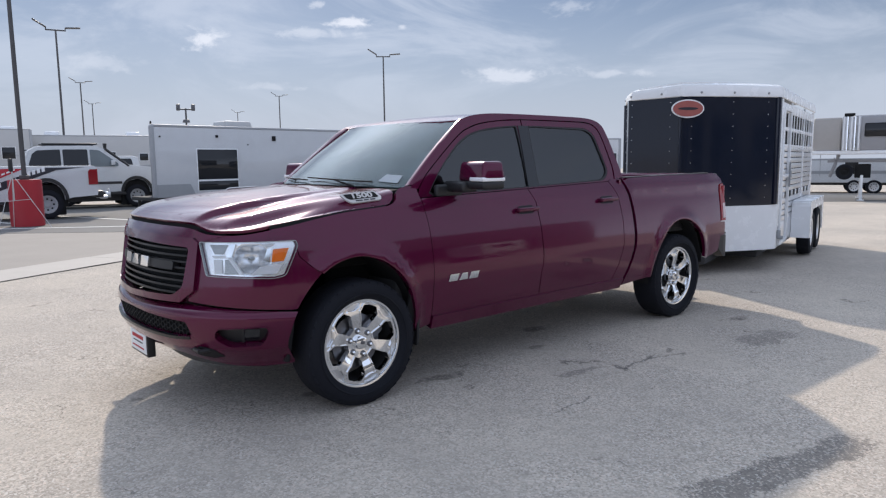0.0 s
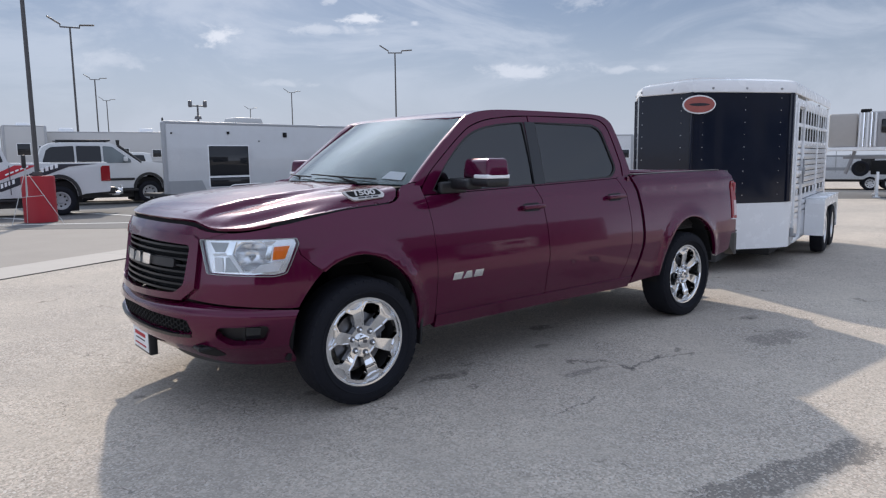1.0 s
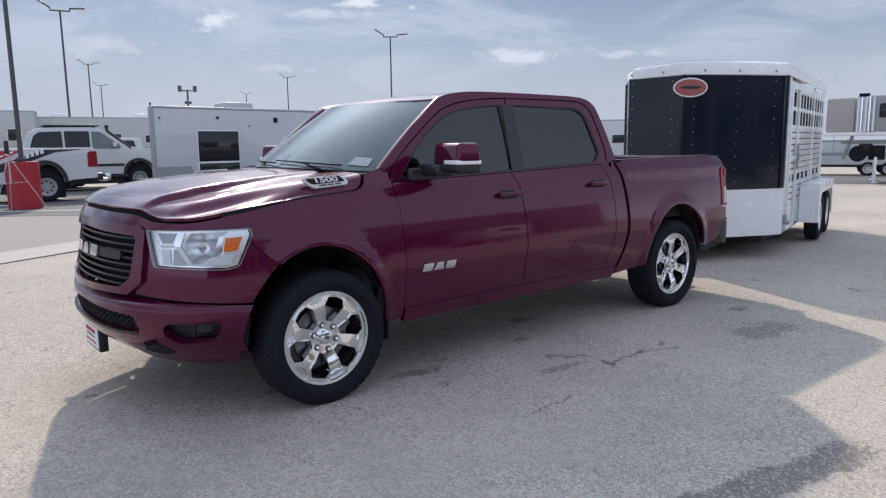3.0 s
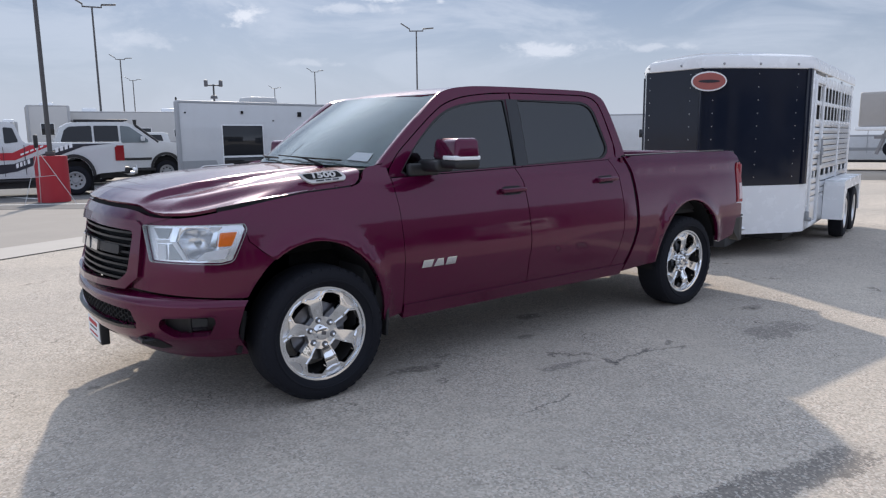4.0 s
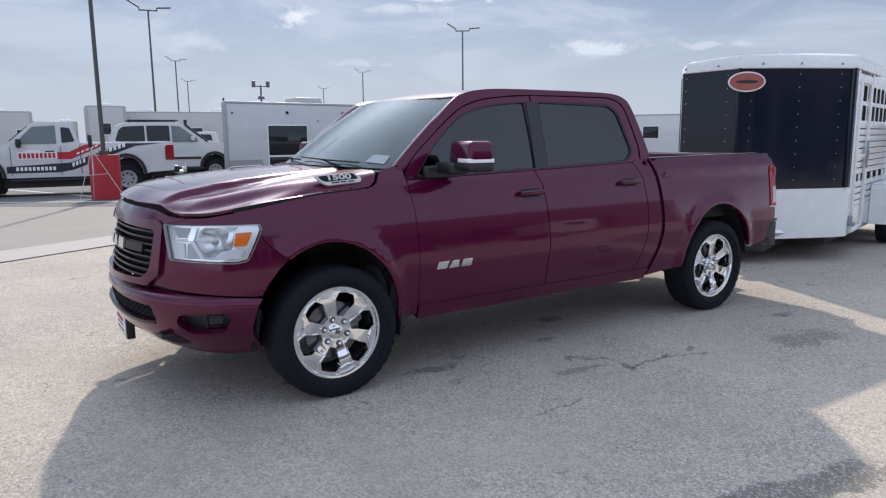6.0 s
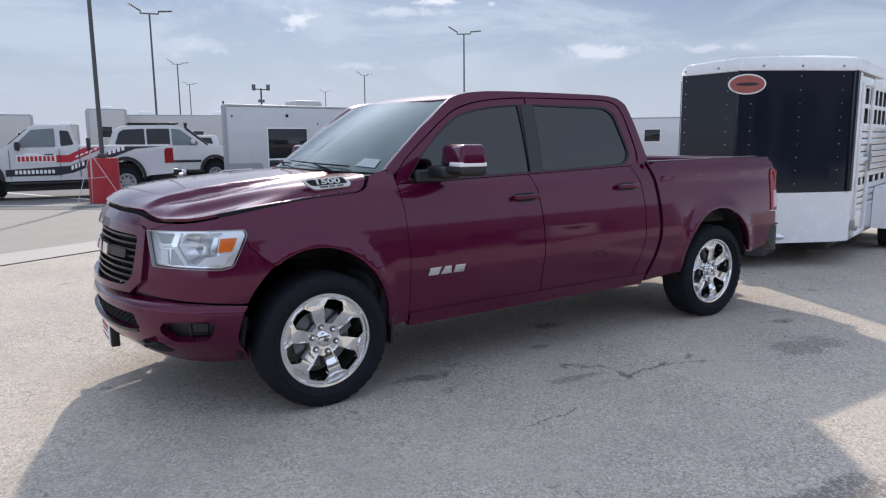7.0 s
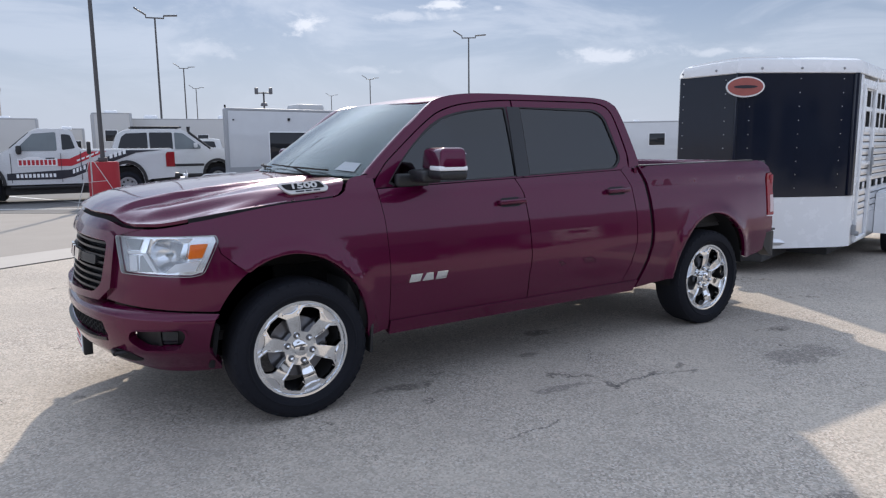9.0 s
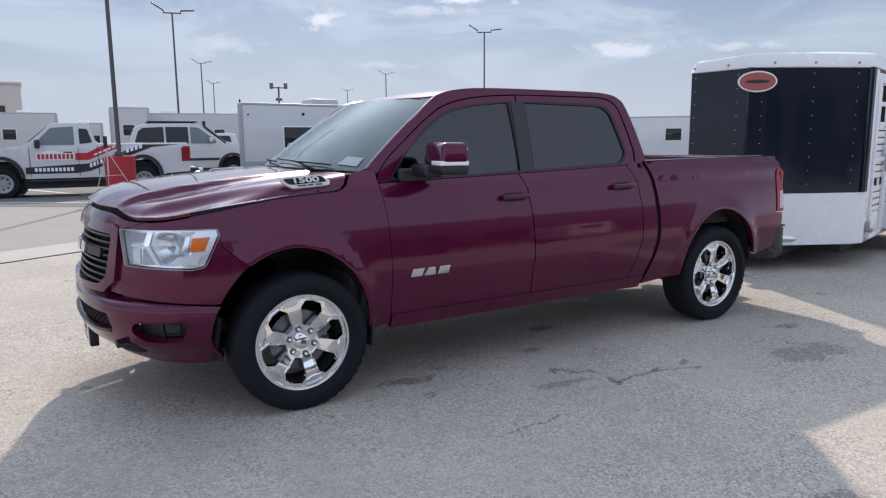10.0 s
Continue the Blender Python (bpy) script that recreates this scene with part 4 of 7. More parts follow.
def build_cab(truck, P):
    for s in (-1, 1):
        # --- lower doors
        gap = 0.004
        def edge(pts, d):
            return [(x + d, z) for x, z in pts]
        front_edge = [(0.578, 0.475), (0.575, 0.7), (0.572, 0.9), (0.563, 1.10), (0.545, 1.22), (0.54, 1.274)]
        mid = [(1.60, belt(1.63) - 0.012), (1.645, 1.20), (1.665, 1.0), (1.672, 0.8), (1.672, 0.475)]
        rear = [(2.64, belt(2.64) - 0.012), (2.70, 1.20), (2.72, 1.0), (2.715, 0.8), (2.68, 0.62), (2.60, 0.475)]
        outline = edge(front_edge, gap) + edge(mid, -gap)
        door = P("front_door", sheet(outline, (), 0.06, side_map(s), 0.03, (0, s, 0)), PAINT, "maroon front door with body-coloured handle")
        outline2 = edge(list(reversed(mid)), gap) + edge(rear, -gap)
        door2 = P("rear_door", sheet(outline2, (), 0.06, side_map(s), 0.03, (0, s, 0)), PAINT, "maroon rear door with body-coloured handle")
        # cab corner behind the rear door
        corner = edge(list(reversed(rear)), gap) + [(2.70, 1.355), (2.80, 1.40)] + [(lerp(BED_GAP, z) - 0.02, z) for z in (1.34, 1.21, 1.1, 0.86, 0.7, 0.64, 0.55, 0.475)]
        P("cab_corner", sheet(corner, (), 0.06, side_map(s), 0.03, (0, s, 0)), PAINT)
        # rocker
        rocker = [(0.585, 0.474), (lerp(BED_GAP, 0.466) - 0.014, 0.474), (lerp(BED_GAP, 0.40) - 0.014, 0.392), (0.585, 0.385)]
        P("rocker_panel", sheet(rocker, (), 0.08, side_map(s, 0.012), 0.06, (0, s, 0)), PAINT)
        # near-black shell behind the gaps, its colour standing in for their shade
        shell = [(0.36, 0.42), (2.95, 0.42), (2.90, 1.29), (0.45, 1.25)]
        P("door_jamb", sheet(shell, (), 0.08, side_map(s, -0.022), 0.02, (0, s, 0)), DARK)
        # handles
        for d, hx, hz in ((door, 1.52, 1.150), (door2, 2.53, 1.180)):
            bm = new_bm()
            w = side_w(hx, hz)
            box(bm, (hx, s * (w + 0.034), hz + 0.003), (0.225, 0.022, 0.032), Matrix.Rotation(radians(-1.0), 3, "Y"), 0.0105, 4)
            for e in (-0.095, 0.095):
                box(bm, (hx + e, s * (w + 0.012), hz), (0.036, 0.04, 0.03), None, 0.006)
            h = P("handle", bm, PAINT, "", d)
            # black plate just proud of the door: the shadow round the handle as colour
            cup = rounded([(hx - 0.085, hz - 0.032), (hx + 0.085, hz - 0.03), (hx + 0.085, hz + 0.03), (hx - 0.085, hz + 0.028)], 0.025)
            P("handle_cup", sheet(cup, (), 0.05, side_map(s, 0.0025), 0.003, (0, s, 0)), SLAT_BLACK, "", d)
        # chrome emblem on the front door: plain slanted blocks
        for c, shape in zip((0.0, 0.094, 0.188), EMBLEM):
            loop = [(0.748 + c + 0.043 * u + 0.007 * v, 0.727 + 0.024 * v) for u, v in shape]
            P("emblem_block", sheet(loop, (), 0.1, side_map(s, 0.008), 0.008, (0, s, 0)), CHROME, "", door)
        # --- cabin side: doors' window frames, roof rail, pillars
        f_win = smooth_table([(0.640, belt(0.64) + 0.02), (0.705, 1.385), (0.782, 1.473), (0.908, 1.592), (1.034, 1.682), (1.18, 1.735), (1.376, 1.767), (1.612, 1.785)], 4) + rounded([(1.625, 1.785), (1.655, belt(1.66)), (0.66, belt(0.66))], 0.012)[3:]
        r_win = rounded([(1.745, belt(1.74)), (1.735, 1.787), (2.46, 1.785), (2.56, 1.735), (2.675, 1.41), (2.60, belt(2.6))], [0.012, 0.012, 0.08, 0.05, 0.06, 0.05])
        f_frame = smooth_table([(0.545, 1.278), (0.562, 1.33), (0.600, 1.378), (0.645, 1.427), (0.740, 1.505), (0.863, 1.601), (0.966, 1.676), (1.070, 1.737), (1.224, 1.785), (1.43, 1.813), (1.672, 1.827)], 4) + [(1.690, belt(1.69) - 0.008)]
        r_frame = [(1.702, belt(1.70) - 0.008)] + smooth_table([(1.684, 1.829), (2.30, 1.829), (2.50, 1.822), (2.60, 1.785), (2.655, 1.70), (2.735, 1.45)], 5) + [(2.735, belt(2.7) - 0.004), (2.62, belt(2.62) - 0.008)]
        ff = P("window_frame", sheet(f_frame, (f_win,), 0.08, cabin_map(s), 0.03, (0, s, 0.2)), PAINT, "", door)
        rf = P("window_frame", sheet(r_frame, (r_win,), 0.08, cabin_map(s), 0.03, (0, s, 0.2)), PAINT, "", door2)
        for d, loop in ((door, f_win), (door2, r_win)):
            c = (sum(a for a, z in loop) / len(loop), sum(z for a, z in loop) / len(loop))
            n = len(loop)
            inner = []
            for i, (a, z) in enumerate(loop):
                v = Vector((c[0] - a, c[1] - z)).normalized() * 0.018
                inner.append((a + v.x, z + v.y))
            P("window_seal", sheet(loop, (inner,), 0.12, cabin_map(s, -0.002), 0.014, (0, s, 0.2)), BLACK_PLASTIC, "", d)
            P("window", slab(loop, cabin_map(s, -0.012), 0.005, (0, s, 0.2), 0.12), SIDE_GLASS, "dark tinted door window", d)
        rail_out = [(0.36, 1.357), (0.49, 1.345), (0.58, 1.43), (0.855, 1.665), (0.985, 1.775), (1.06, 1.822), (1.22, 1.858), (1.5, 1.874), (2.2, 1.874), (2.52, 1.866), (2.66, 1.83), (2.73, 1.745), (2.84, 1.44), (2.855, 1.36),
                    (2.745, 1.345), (2.745, 1.45), (2.664, 1.705), (2.607, 1.792), (2.503, 1.831), (2.30, 1.838), (1.68, 1.835), (1.43, 1.821), (1.220, 1.793), (1.064, 1.745), (0.960, 1.683), (0.857, 1.608), (0.734, 1.511), (0.639, 1.433), (0.594, 1.384), (0.553, 1.336)]
        rail_out = smooth_table(rail_out[1:14], 5) + smooth_table(rail_out[14:], 5)
        P("roof_rail", sheet(rail_out, (), 0.06, cabin_map(s, 0.004), 0.04, (0, s, 0.2)), PAINT)
        bm = sheet([(1.636, belt(1.636)), (1.752, belt(1.752)), (1.740, 1.786), (1.632, 1.786)], (), 0.1, cabin_map(s, 0.003), 0.008, (0, s, 0.2))
        P("pillar_trim", bm, PILLAR_BLACK)
        # mirror
        mirror = thing_part("mirror", truck, "maroon power-fold mirror with clear turn signal")
        bm = new_bm()
        box(bm, (0.862, s * 1.195, 1.448), (0.18, 0.34, 0.135), Matrix.Rotation(radians(s * 12), 3, "Z"), 0.030, 5, (0.84, 0.93))
        P("mirror_cap", bm, PAINT, "", mirror)
        bm = new_bm()
        box(bm, (0.862, s * 1.195, 1.362), (0.172, 0.33, 0.062), Matrix.Rotation(radians(s * 12), 3, "Z"), 0.026, 4)
        P("mirror_base", bm, BLACK_PLASTIC, "", mirror)
        bm = new_bm()
        box(bm, (0.83, s * 1.02, 1.345), (0.13, 0.26, 0.075), Matrix.Rotation(radians(s * 8), 3, "Z"), 0.025, 3)
        box(bm, (0.80, s * 0.925, 1.318), (0.24, 0.05, 0.085), None, 0.02, 3)
        P("mirror_arm", bm, BLACK_PLASTIC, "", mirror)
        bm = new_bm()
        turn = Matrix.Rotation(radians(s * 12), 3, "Z")
        box(bm, Vector((0.862, s * 1.195, 1.398)) + turn @ Vector((-0.006, s * 0.082, 0)), (0.174, 0.172, 0.027), turn, 0.008)
        P("turn_signal", bm, LAMP_WHITE, "clear turn signal strip", mirror)
        bm = new_bm()
        box(bm, (0.948, s * 1.215, 1.42), (0.008, 0.22, 0.13), Matrix.Rotation(radians(s * 12), 3, "Z"), 0.002)
        P("mirror_glass", bm, CHROME, "", mirror)

    # --- roof
    def roof_z(x, y):
        t = min(1.0, abs(y) / 0.80)
        edge = lerp(ROOF_E, x)
        return edge + lerp(ROOF_C, x) * (1 - t ** 2.6) - 0.02 * max(0.0, t - 0.93) / 0.07
    ROOF_E = smooth_table([(0.90, 1.800), (1.0, 1.803), (1.06, 1.811), (1.12, 1.827), (1.25, 1.855), (1.5, 1.868), (2.2, 1.870), (2.55, 1.860), (2.70, 1.815), (2.78, 1.77)])
    ROOF_C = smooth_table([(0.95, 0.008), (1.2, 0.016), (1.6, 0.030), (2.3, 0.032), (2.75, 0.025)])
    half = [(0.90, 0.0), (0.915, -0.25), (0.95, -0.45), (1.00, -0.62), (1.05, -0.71), (1.11, -0.757), (1.3, -0.772), (1.6, -0.775), (2.4, -0.775), (2.58, -0.77), (2.69, -0.745), (2.74, -0.66), (2.76, -0.4), (2.765, 0)]
    full = half + [(x, -y) for x, y in reversed(half[1:-1])]
    P("roof", sheet(full, (), 0.06, lambda x, y: (x, y, roof_z(x, y)), 0.03, (0, 0, 1)), PAINT, "maroon cab roof")
    # --- windshield and rear window
    def shield(a, b):
        w0, w1 = 0.855, 0.745
        t = abs(a)
        x0 = 0.215 + 0.285 * t ** 2.2
        x1 = 0.905 + 0.17 * t ** 2.2
        z0 = 1.365 - 0.02 * t * t
        z1 = 1.812 - 0.003 * t * t
        bow = 0.014 * math.sin(math.pi * b)
        return (x0 + (x1 - x0) * b - bow * 0.55, a * (w0 + (w1 - w0) * b), z0 + (z1 - z0) * b + bow * 0.8)
    sq = rounded([(-1, 0), (1, 0), (1, 1), (-1, 1)], 0.05)
    P("windshield", slab([(a, b) for a, b in sq], shield, 0.006, (-0.6, 0, 0.8), 0.12), SHIELD_GLASS, "curved clear windshield reflecting the sky")
    inset = [(a * 0.955, 0.5 + (b - 0.5) * 0.93) for a, b in sq]
    P("windshield_band", sheet(sq, (inset,), 0.15, lambda a, b: tuple(Vector(shield(a, b)) + Vector((0.008, 0, -0.01))), 0.004, (-0.6, 0, 0.8)), GLOSS_BLACK)
    line = smooth_table([(1.335, 0.48), (1.43, 0.576), (1.665, 0.852), (1.775, 0.982), (1.83, 1.075)])
    for s in (-1, 1):
        bm = new_bm()
        rows = []
        for i in range(15):
            b = i / 14
            p = Vector(shield(s * 0.985, b)) + Vector((-0.006, 0, 0.008))
            z = min(1.822, p.z + 0.012)
            q = Vector((lerp(line, z), s * (glass_w(z) + 0.003), z))
            m = (p + q) / 2 + Vector((-0.010, s * 0.010, 0.004))
            rows.append([bm.verts.new(v) for v in (p + Vector((0.01, 0, -0.02)), p, m, q, q + Vector((0.02, 0, -0.01)))])
        for r0, r1 in zip(rows, rows[1:]):
            for u in range(4):
                bm.faces.new((r0[u], r0[u + 1], r1[u + 1], r1[u]))
        bmesh.ops.recalc_face_normals(bm, faces=bm.faces[:])
        P("front_pillar", bm, PAINT, sharp=60)
    def rear_glass(a, b):
        return (2.79 - 0.10 * b - 0.02 * a * a, a * (0.80 - 0.10 * b), 1.33 + 0.45 * b)
    P("rear_window", slab(sq, rear_glass, 0.006, (1, 0, 0.3), 0.2), SIDE_GLASS, "tinted rear window")
    cab_back = [(-0.95, 0.50), (0.95, 0.50), (0.93, 1.34), (-0.93, 1.34)]
    P("cab_back", sheet(cab_back, (), 0.2, lambda y, z: (2.80, y, z), 0.03, (1, 0, 0)), PAINT)
    P("back_frame", sheet([(-1.08, -0.06), (1.08, -0.06), (1.08, 1.12), (-1.08, 1.12)], ([(a * 0.93, 0.03 + b * 0.9) for a, b in sq],), 0.2, lambda a, b: tuple(Vector(rear_glass(a, b)) + Vector((0.012, 0, 0))), 0.03, (1, 0, 0.3)), PAINT)
    # --- cowl, wipers
    def cowl_map(a, b):
        t = abs(a) / 0.86
        xa, xb = 0.25 + 0.10 * t ** 2, 0.26 + 0.26 * t ** 2.2
        return (xa + (xb - xa) * b, a, 1.338 + 0.012 * b - 0.012 * t * t)
    P("cowl_panel", sheet([(-0.84, 0.0), (0.84, 0.0), (0.84, 1.1), (-0.84, 1.1)], (), 0.1, cowl_map, 0.02, (0, 0, 1)), DARK)
    for y0, y1, lift in ((-0.62, 0.02, 0.0), (-0.02, 0.60, 0.0)):
        bm = new_bm()
        pts = [Vector(shield(y / 0.83, b)) + Vector((-0.012, 0, 0.018)) for y, b in ((y0, 0.025), ((y0 + y1) / 2, 0.04), (y1, 0.06))]
        rod(bm, pts[0], pts[1], 0.0055, 0.005, 8)
        rod(bm, pts[1], pts[2], 0.005, 0.004, 8)
        rod(bm, Vector((0.30, y0 + 0.12, 1.355)), pts[1], 0.009, 0.005, 8)
        P("wiper", bm, DARK)
    # --- cabin inside
    bm = new_bm()
    box(bm, (0.74, 0, 1.235), (0.66, 1.60, 0.17), None, 0.05, 3)
    P("dashboard", bm, SEAT)
    # laid on the outer face; its grey stands in for dimness behind the glass
    note = [(-0.765, 0.06), (-0.785, 0.155), (-0.915, 0.145), (-0.92, 0.045)]
    P("window_sticker", sheet(note, (), 0.1, lambda a, b: tuple(Vector(shield(a, b)) + Vector((-0.004, 0, 0.005))), 0.001, (-0.6, 0, 0.8)), NOTE, "printed white paper lying against the windshield")
    for x in (1.45, 2.35):
        for y in ((-0.40, 0.40) if x < 2 else (-0.42, 0.42)):
            bm = new_bm()
            box(bm, (x - 0.1, y, 0.95), (0.52, 0.54, 0.18), None, 0.06, 3)
            box(bm, (x + 0.18, y, 1.28), (0.16, 0.52, 0.62), Matrix.Rotation(radians(14), 3, "Y"), 0.06, 3)
            box(bm, (x + 0.28, y, 1.64), (0.10, 0.27, 0.17), Matrix.Rotation(radians(10), 3, "Y"), 0.04, 3)
            P("seat", bm, SEAT)
    bm = new_bm()
    lathe(bm, [(0.165, -0.014), (0.19, -0.014), (0.19, 0.014), (0.165, 0.014)], 28, pose(0.98, -0.40, 1.20, 0, -62, 0), True)
    P("steering_wheel", bm, BLACK_PLASTIC)
    bm = new_bm()
    box(bm, (1.55, 0, 0.62), (2.4, 1.80, 0.30), None, 0.04)
    box(bm, (1.9, 0, 0.95), (1.7, 0.12, 0.3), None, 0.04)
    P("cab_floor", bm, UNDER)
    bm = new_bm()
    box(bm, (1.85, 0, 1.79), (1.5, 1.30, 0.02), None, 0.008)
    P("headliner", bm, SEAT)


def thing_part(name, parent, label=""):
    ob = new(name)
    ob.empty_display_size = 0.1
    ob.parent = parent
    if label:
        tagged(ob, label)
    return ob


def build_bed(truck, P):
    for s in (-1, 1):
        arch = arch_pts(AXLES[1], 180, 11, 26)
        front = [(lerp(BED_GAP, z) + 0.02, z) for z in (0.41, 0.45, 0.55, 0.64, 0.75, 0.86, 1.0, 1.1, 1.21, 1.30, 1.35)]
        top = [(3.3, 1.358), (4.2, 1.366), (4.39, 1.366), (4.47, 1.350), (4.512, 1.31)]
        back = [(4.522, 1.262), (4.450, 1.255), (4.418, 1.06), (4.400, 0.875), (4.495, 0.868), (4.487, 0.735), (4.405, 0.730), (4.390, 0.575), (4.30, 0.55), (4.14, 0.525)]
        outline = front + top + back + list(reversed(arch))
        side = P("bedside", sheet(outline, (), 0.055, side_map(s), 0.03, (0, s, 0)), PAINT, "maroon bed side with flared wheel arch")
        # rail cap and inner wall
        bm = new_bm()
        box(bm, (3.60, s * 0.885, 1.362), (1.42, 0.07, 0.012), Matrix.Rotation(radians(-0.5), 3, "Y"), 0.008)
        P("bed_rail", bm, BLACK_PLASTIC, "", side)
        bm = new_bm()
        box(bm, (3.72, s * 0.86, 1.10), (1.70, 0.03, 0.52), None, 0.01)
        P("bed_wall", bm, BLACK_PLASTIC, "", side)
        lamp = [(4.455, 1.252), (4.525, 1.258), (4.522, 1.10), (4.502, 0.88), (4.408, 0.882), (4.424, 1.06)]
        tl = P("taillight", sheet(rounded(lamp, 0.012), (), 0.05, lambda x, z: (x + 0.0, s * (side_w(x, z) + 0.008), z), 0.10, (0, s, 0)), RED_LENS, "red taillight with a clear centre")
        P("clear_lens", sheet([(4.465, 1.06), (4.512, 1.06), (4.498, 0.91), (4.444, 0.91)], (), 0.05, lambda x, z: (x, s * (side_w(x, z) + 0.011), z), 0.004, (0, s, 0)), LAMP_CLEAR, "", tl)
        bm = new_bm()
        box(bm, (4.518, s * 0.94, 1.06), (0.05, 0.08, 0.36), None, 0.012)
        P("lamp_back", bm, RED_LENS, "", tl)
    bm = new_bm()
    box(bm, (4.515, 0, 1.04), (0.06, 1.78, 0.62), None, 0.02)
    box(bm, (4.552, 0, 1.345), (0.09, 1.60, 0.03), None, 0.012)
    gate = P("tailgate", bm, PAINT, "maroon tailgate")
    bm = new_bm()
    box(bm, (3.73, 0, 0.83), (1.80, 1.7, 0.05), None, 0.01)
    box(bm, (2.90, 0, 1.08), (0.05, 1.7, 0.52), None, 0.01)
    P("bed_floor", bm, UNDER)
    # rear bumper
    def rb(a, z):
        t = abs(a)
        w = min(t, 0.90) + 0.105 * max(0.0, min(1.0, (t - 0.9) / 0.15))
        x = 4.68 - 0.03 * t * t - 0.80 * max(0.0, t - 0.93)
        return (x, math.copysign(1, a) * w, z)
    bm = sheet(rounded([(-1.26, 0.722), (1.26, 0.722), (1.22, 0.60), (1.10, 0.50), (-1.10, 0.50), (-1.22, 0.60)], 0.03), (), 0.07, rb, 0.10, (1, 0, 0))
    bump = P("rear_bumper", bm, BLACK_PLASTIC, "dark step bumper under the tailgate")
    bm = new_bm()
    box(bm, (4.62, 0, 0.728), (0.16, 1.86, 0.02), None, 0.008)
    P("step_pad", bm, BLACK_PLASTIC, "", bump)
    bm = new_bm()
    box(bm, (4.68, 0, 0.46), (0.35, 0.09, 0.09), None, 0.01)
    P("hitch_receiver", bm, UNDER, "", bump)
    # chassis
    bm = new_bm()
    for s in (-1, 1):
        box(bm, (1.9, s * 0.45, 0.46), (5.2, 0.10, 0.16), None, 0.01)
    box(bm, (0.0, 0, 0.40), (0.14, 1.4, 0.10), None, 0.03)
    box(bm, (3.672, 0, 0.40), (0.12, 1.4, 0.12), None, 0.03)
    box(bm, (0.1, 0, 0.55), (1.2, 0.8, 0.35), None, 0.05)
    box(bm, (3.1, 0.35, 0.45), (0.9, 0.4, 0.25), None, 0.05)
    box(bm, (-0.35, 0, 0.7), (0.8, 1.2, 0.5), None, 0.05)
    # low plate added out of sight to keep light from under the nose
    box(bm, (-0.05, 0, 0.31), (1.15, 1.25, 0.03), None, 0.01)
    P("chassis", bm, UNDER)
    for ax in AXLES:
        for s in (-1, 1):
            bm = new_bm()
            pts = arch_pts(ax, -8 if ax < 1 else 4, 188 if ax > 1 else 176, 24, ARCH_R + 0.01)
            vs = [[bm.verts.new((x, s * y, z)) for x, z in pts] for y in (0.985, 0.60)]
            for i in range(len(pts) - 1):
                bm.faces.new((vs[0][i], vs[0][i + 1], vs[1][i + 1], vs[1][i]))
            c = [bm.verts.new((ax, s * 0.60, ARCH_Z))]
            for i in range(len(pts) - 1):
                bm.faces.new((vs[1][i], vs[1][i + 1], c[0]))
            P("wheel_liner", bm, DARK)
    for s in (-1, 1):
        bm = new_bm()
        box(bm, (0.455, s * 0.89, 0.43), (0.02, 0.24, 0.26), Matrix.Rotation(radians(4), 3, "Y"), 0.006)
        P("mud_flap", bm, BLACK_PLASTIC)


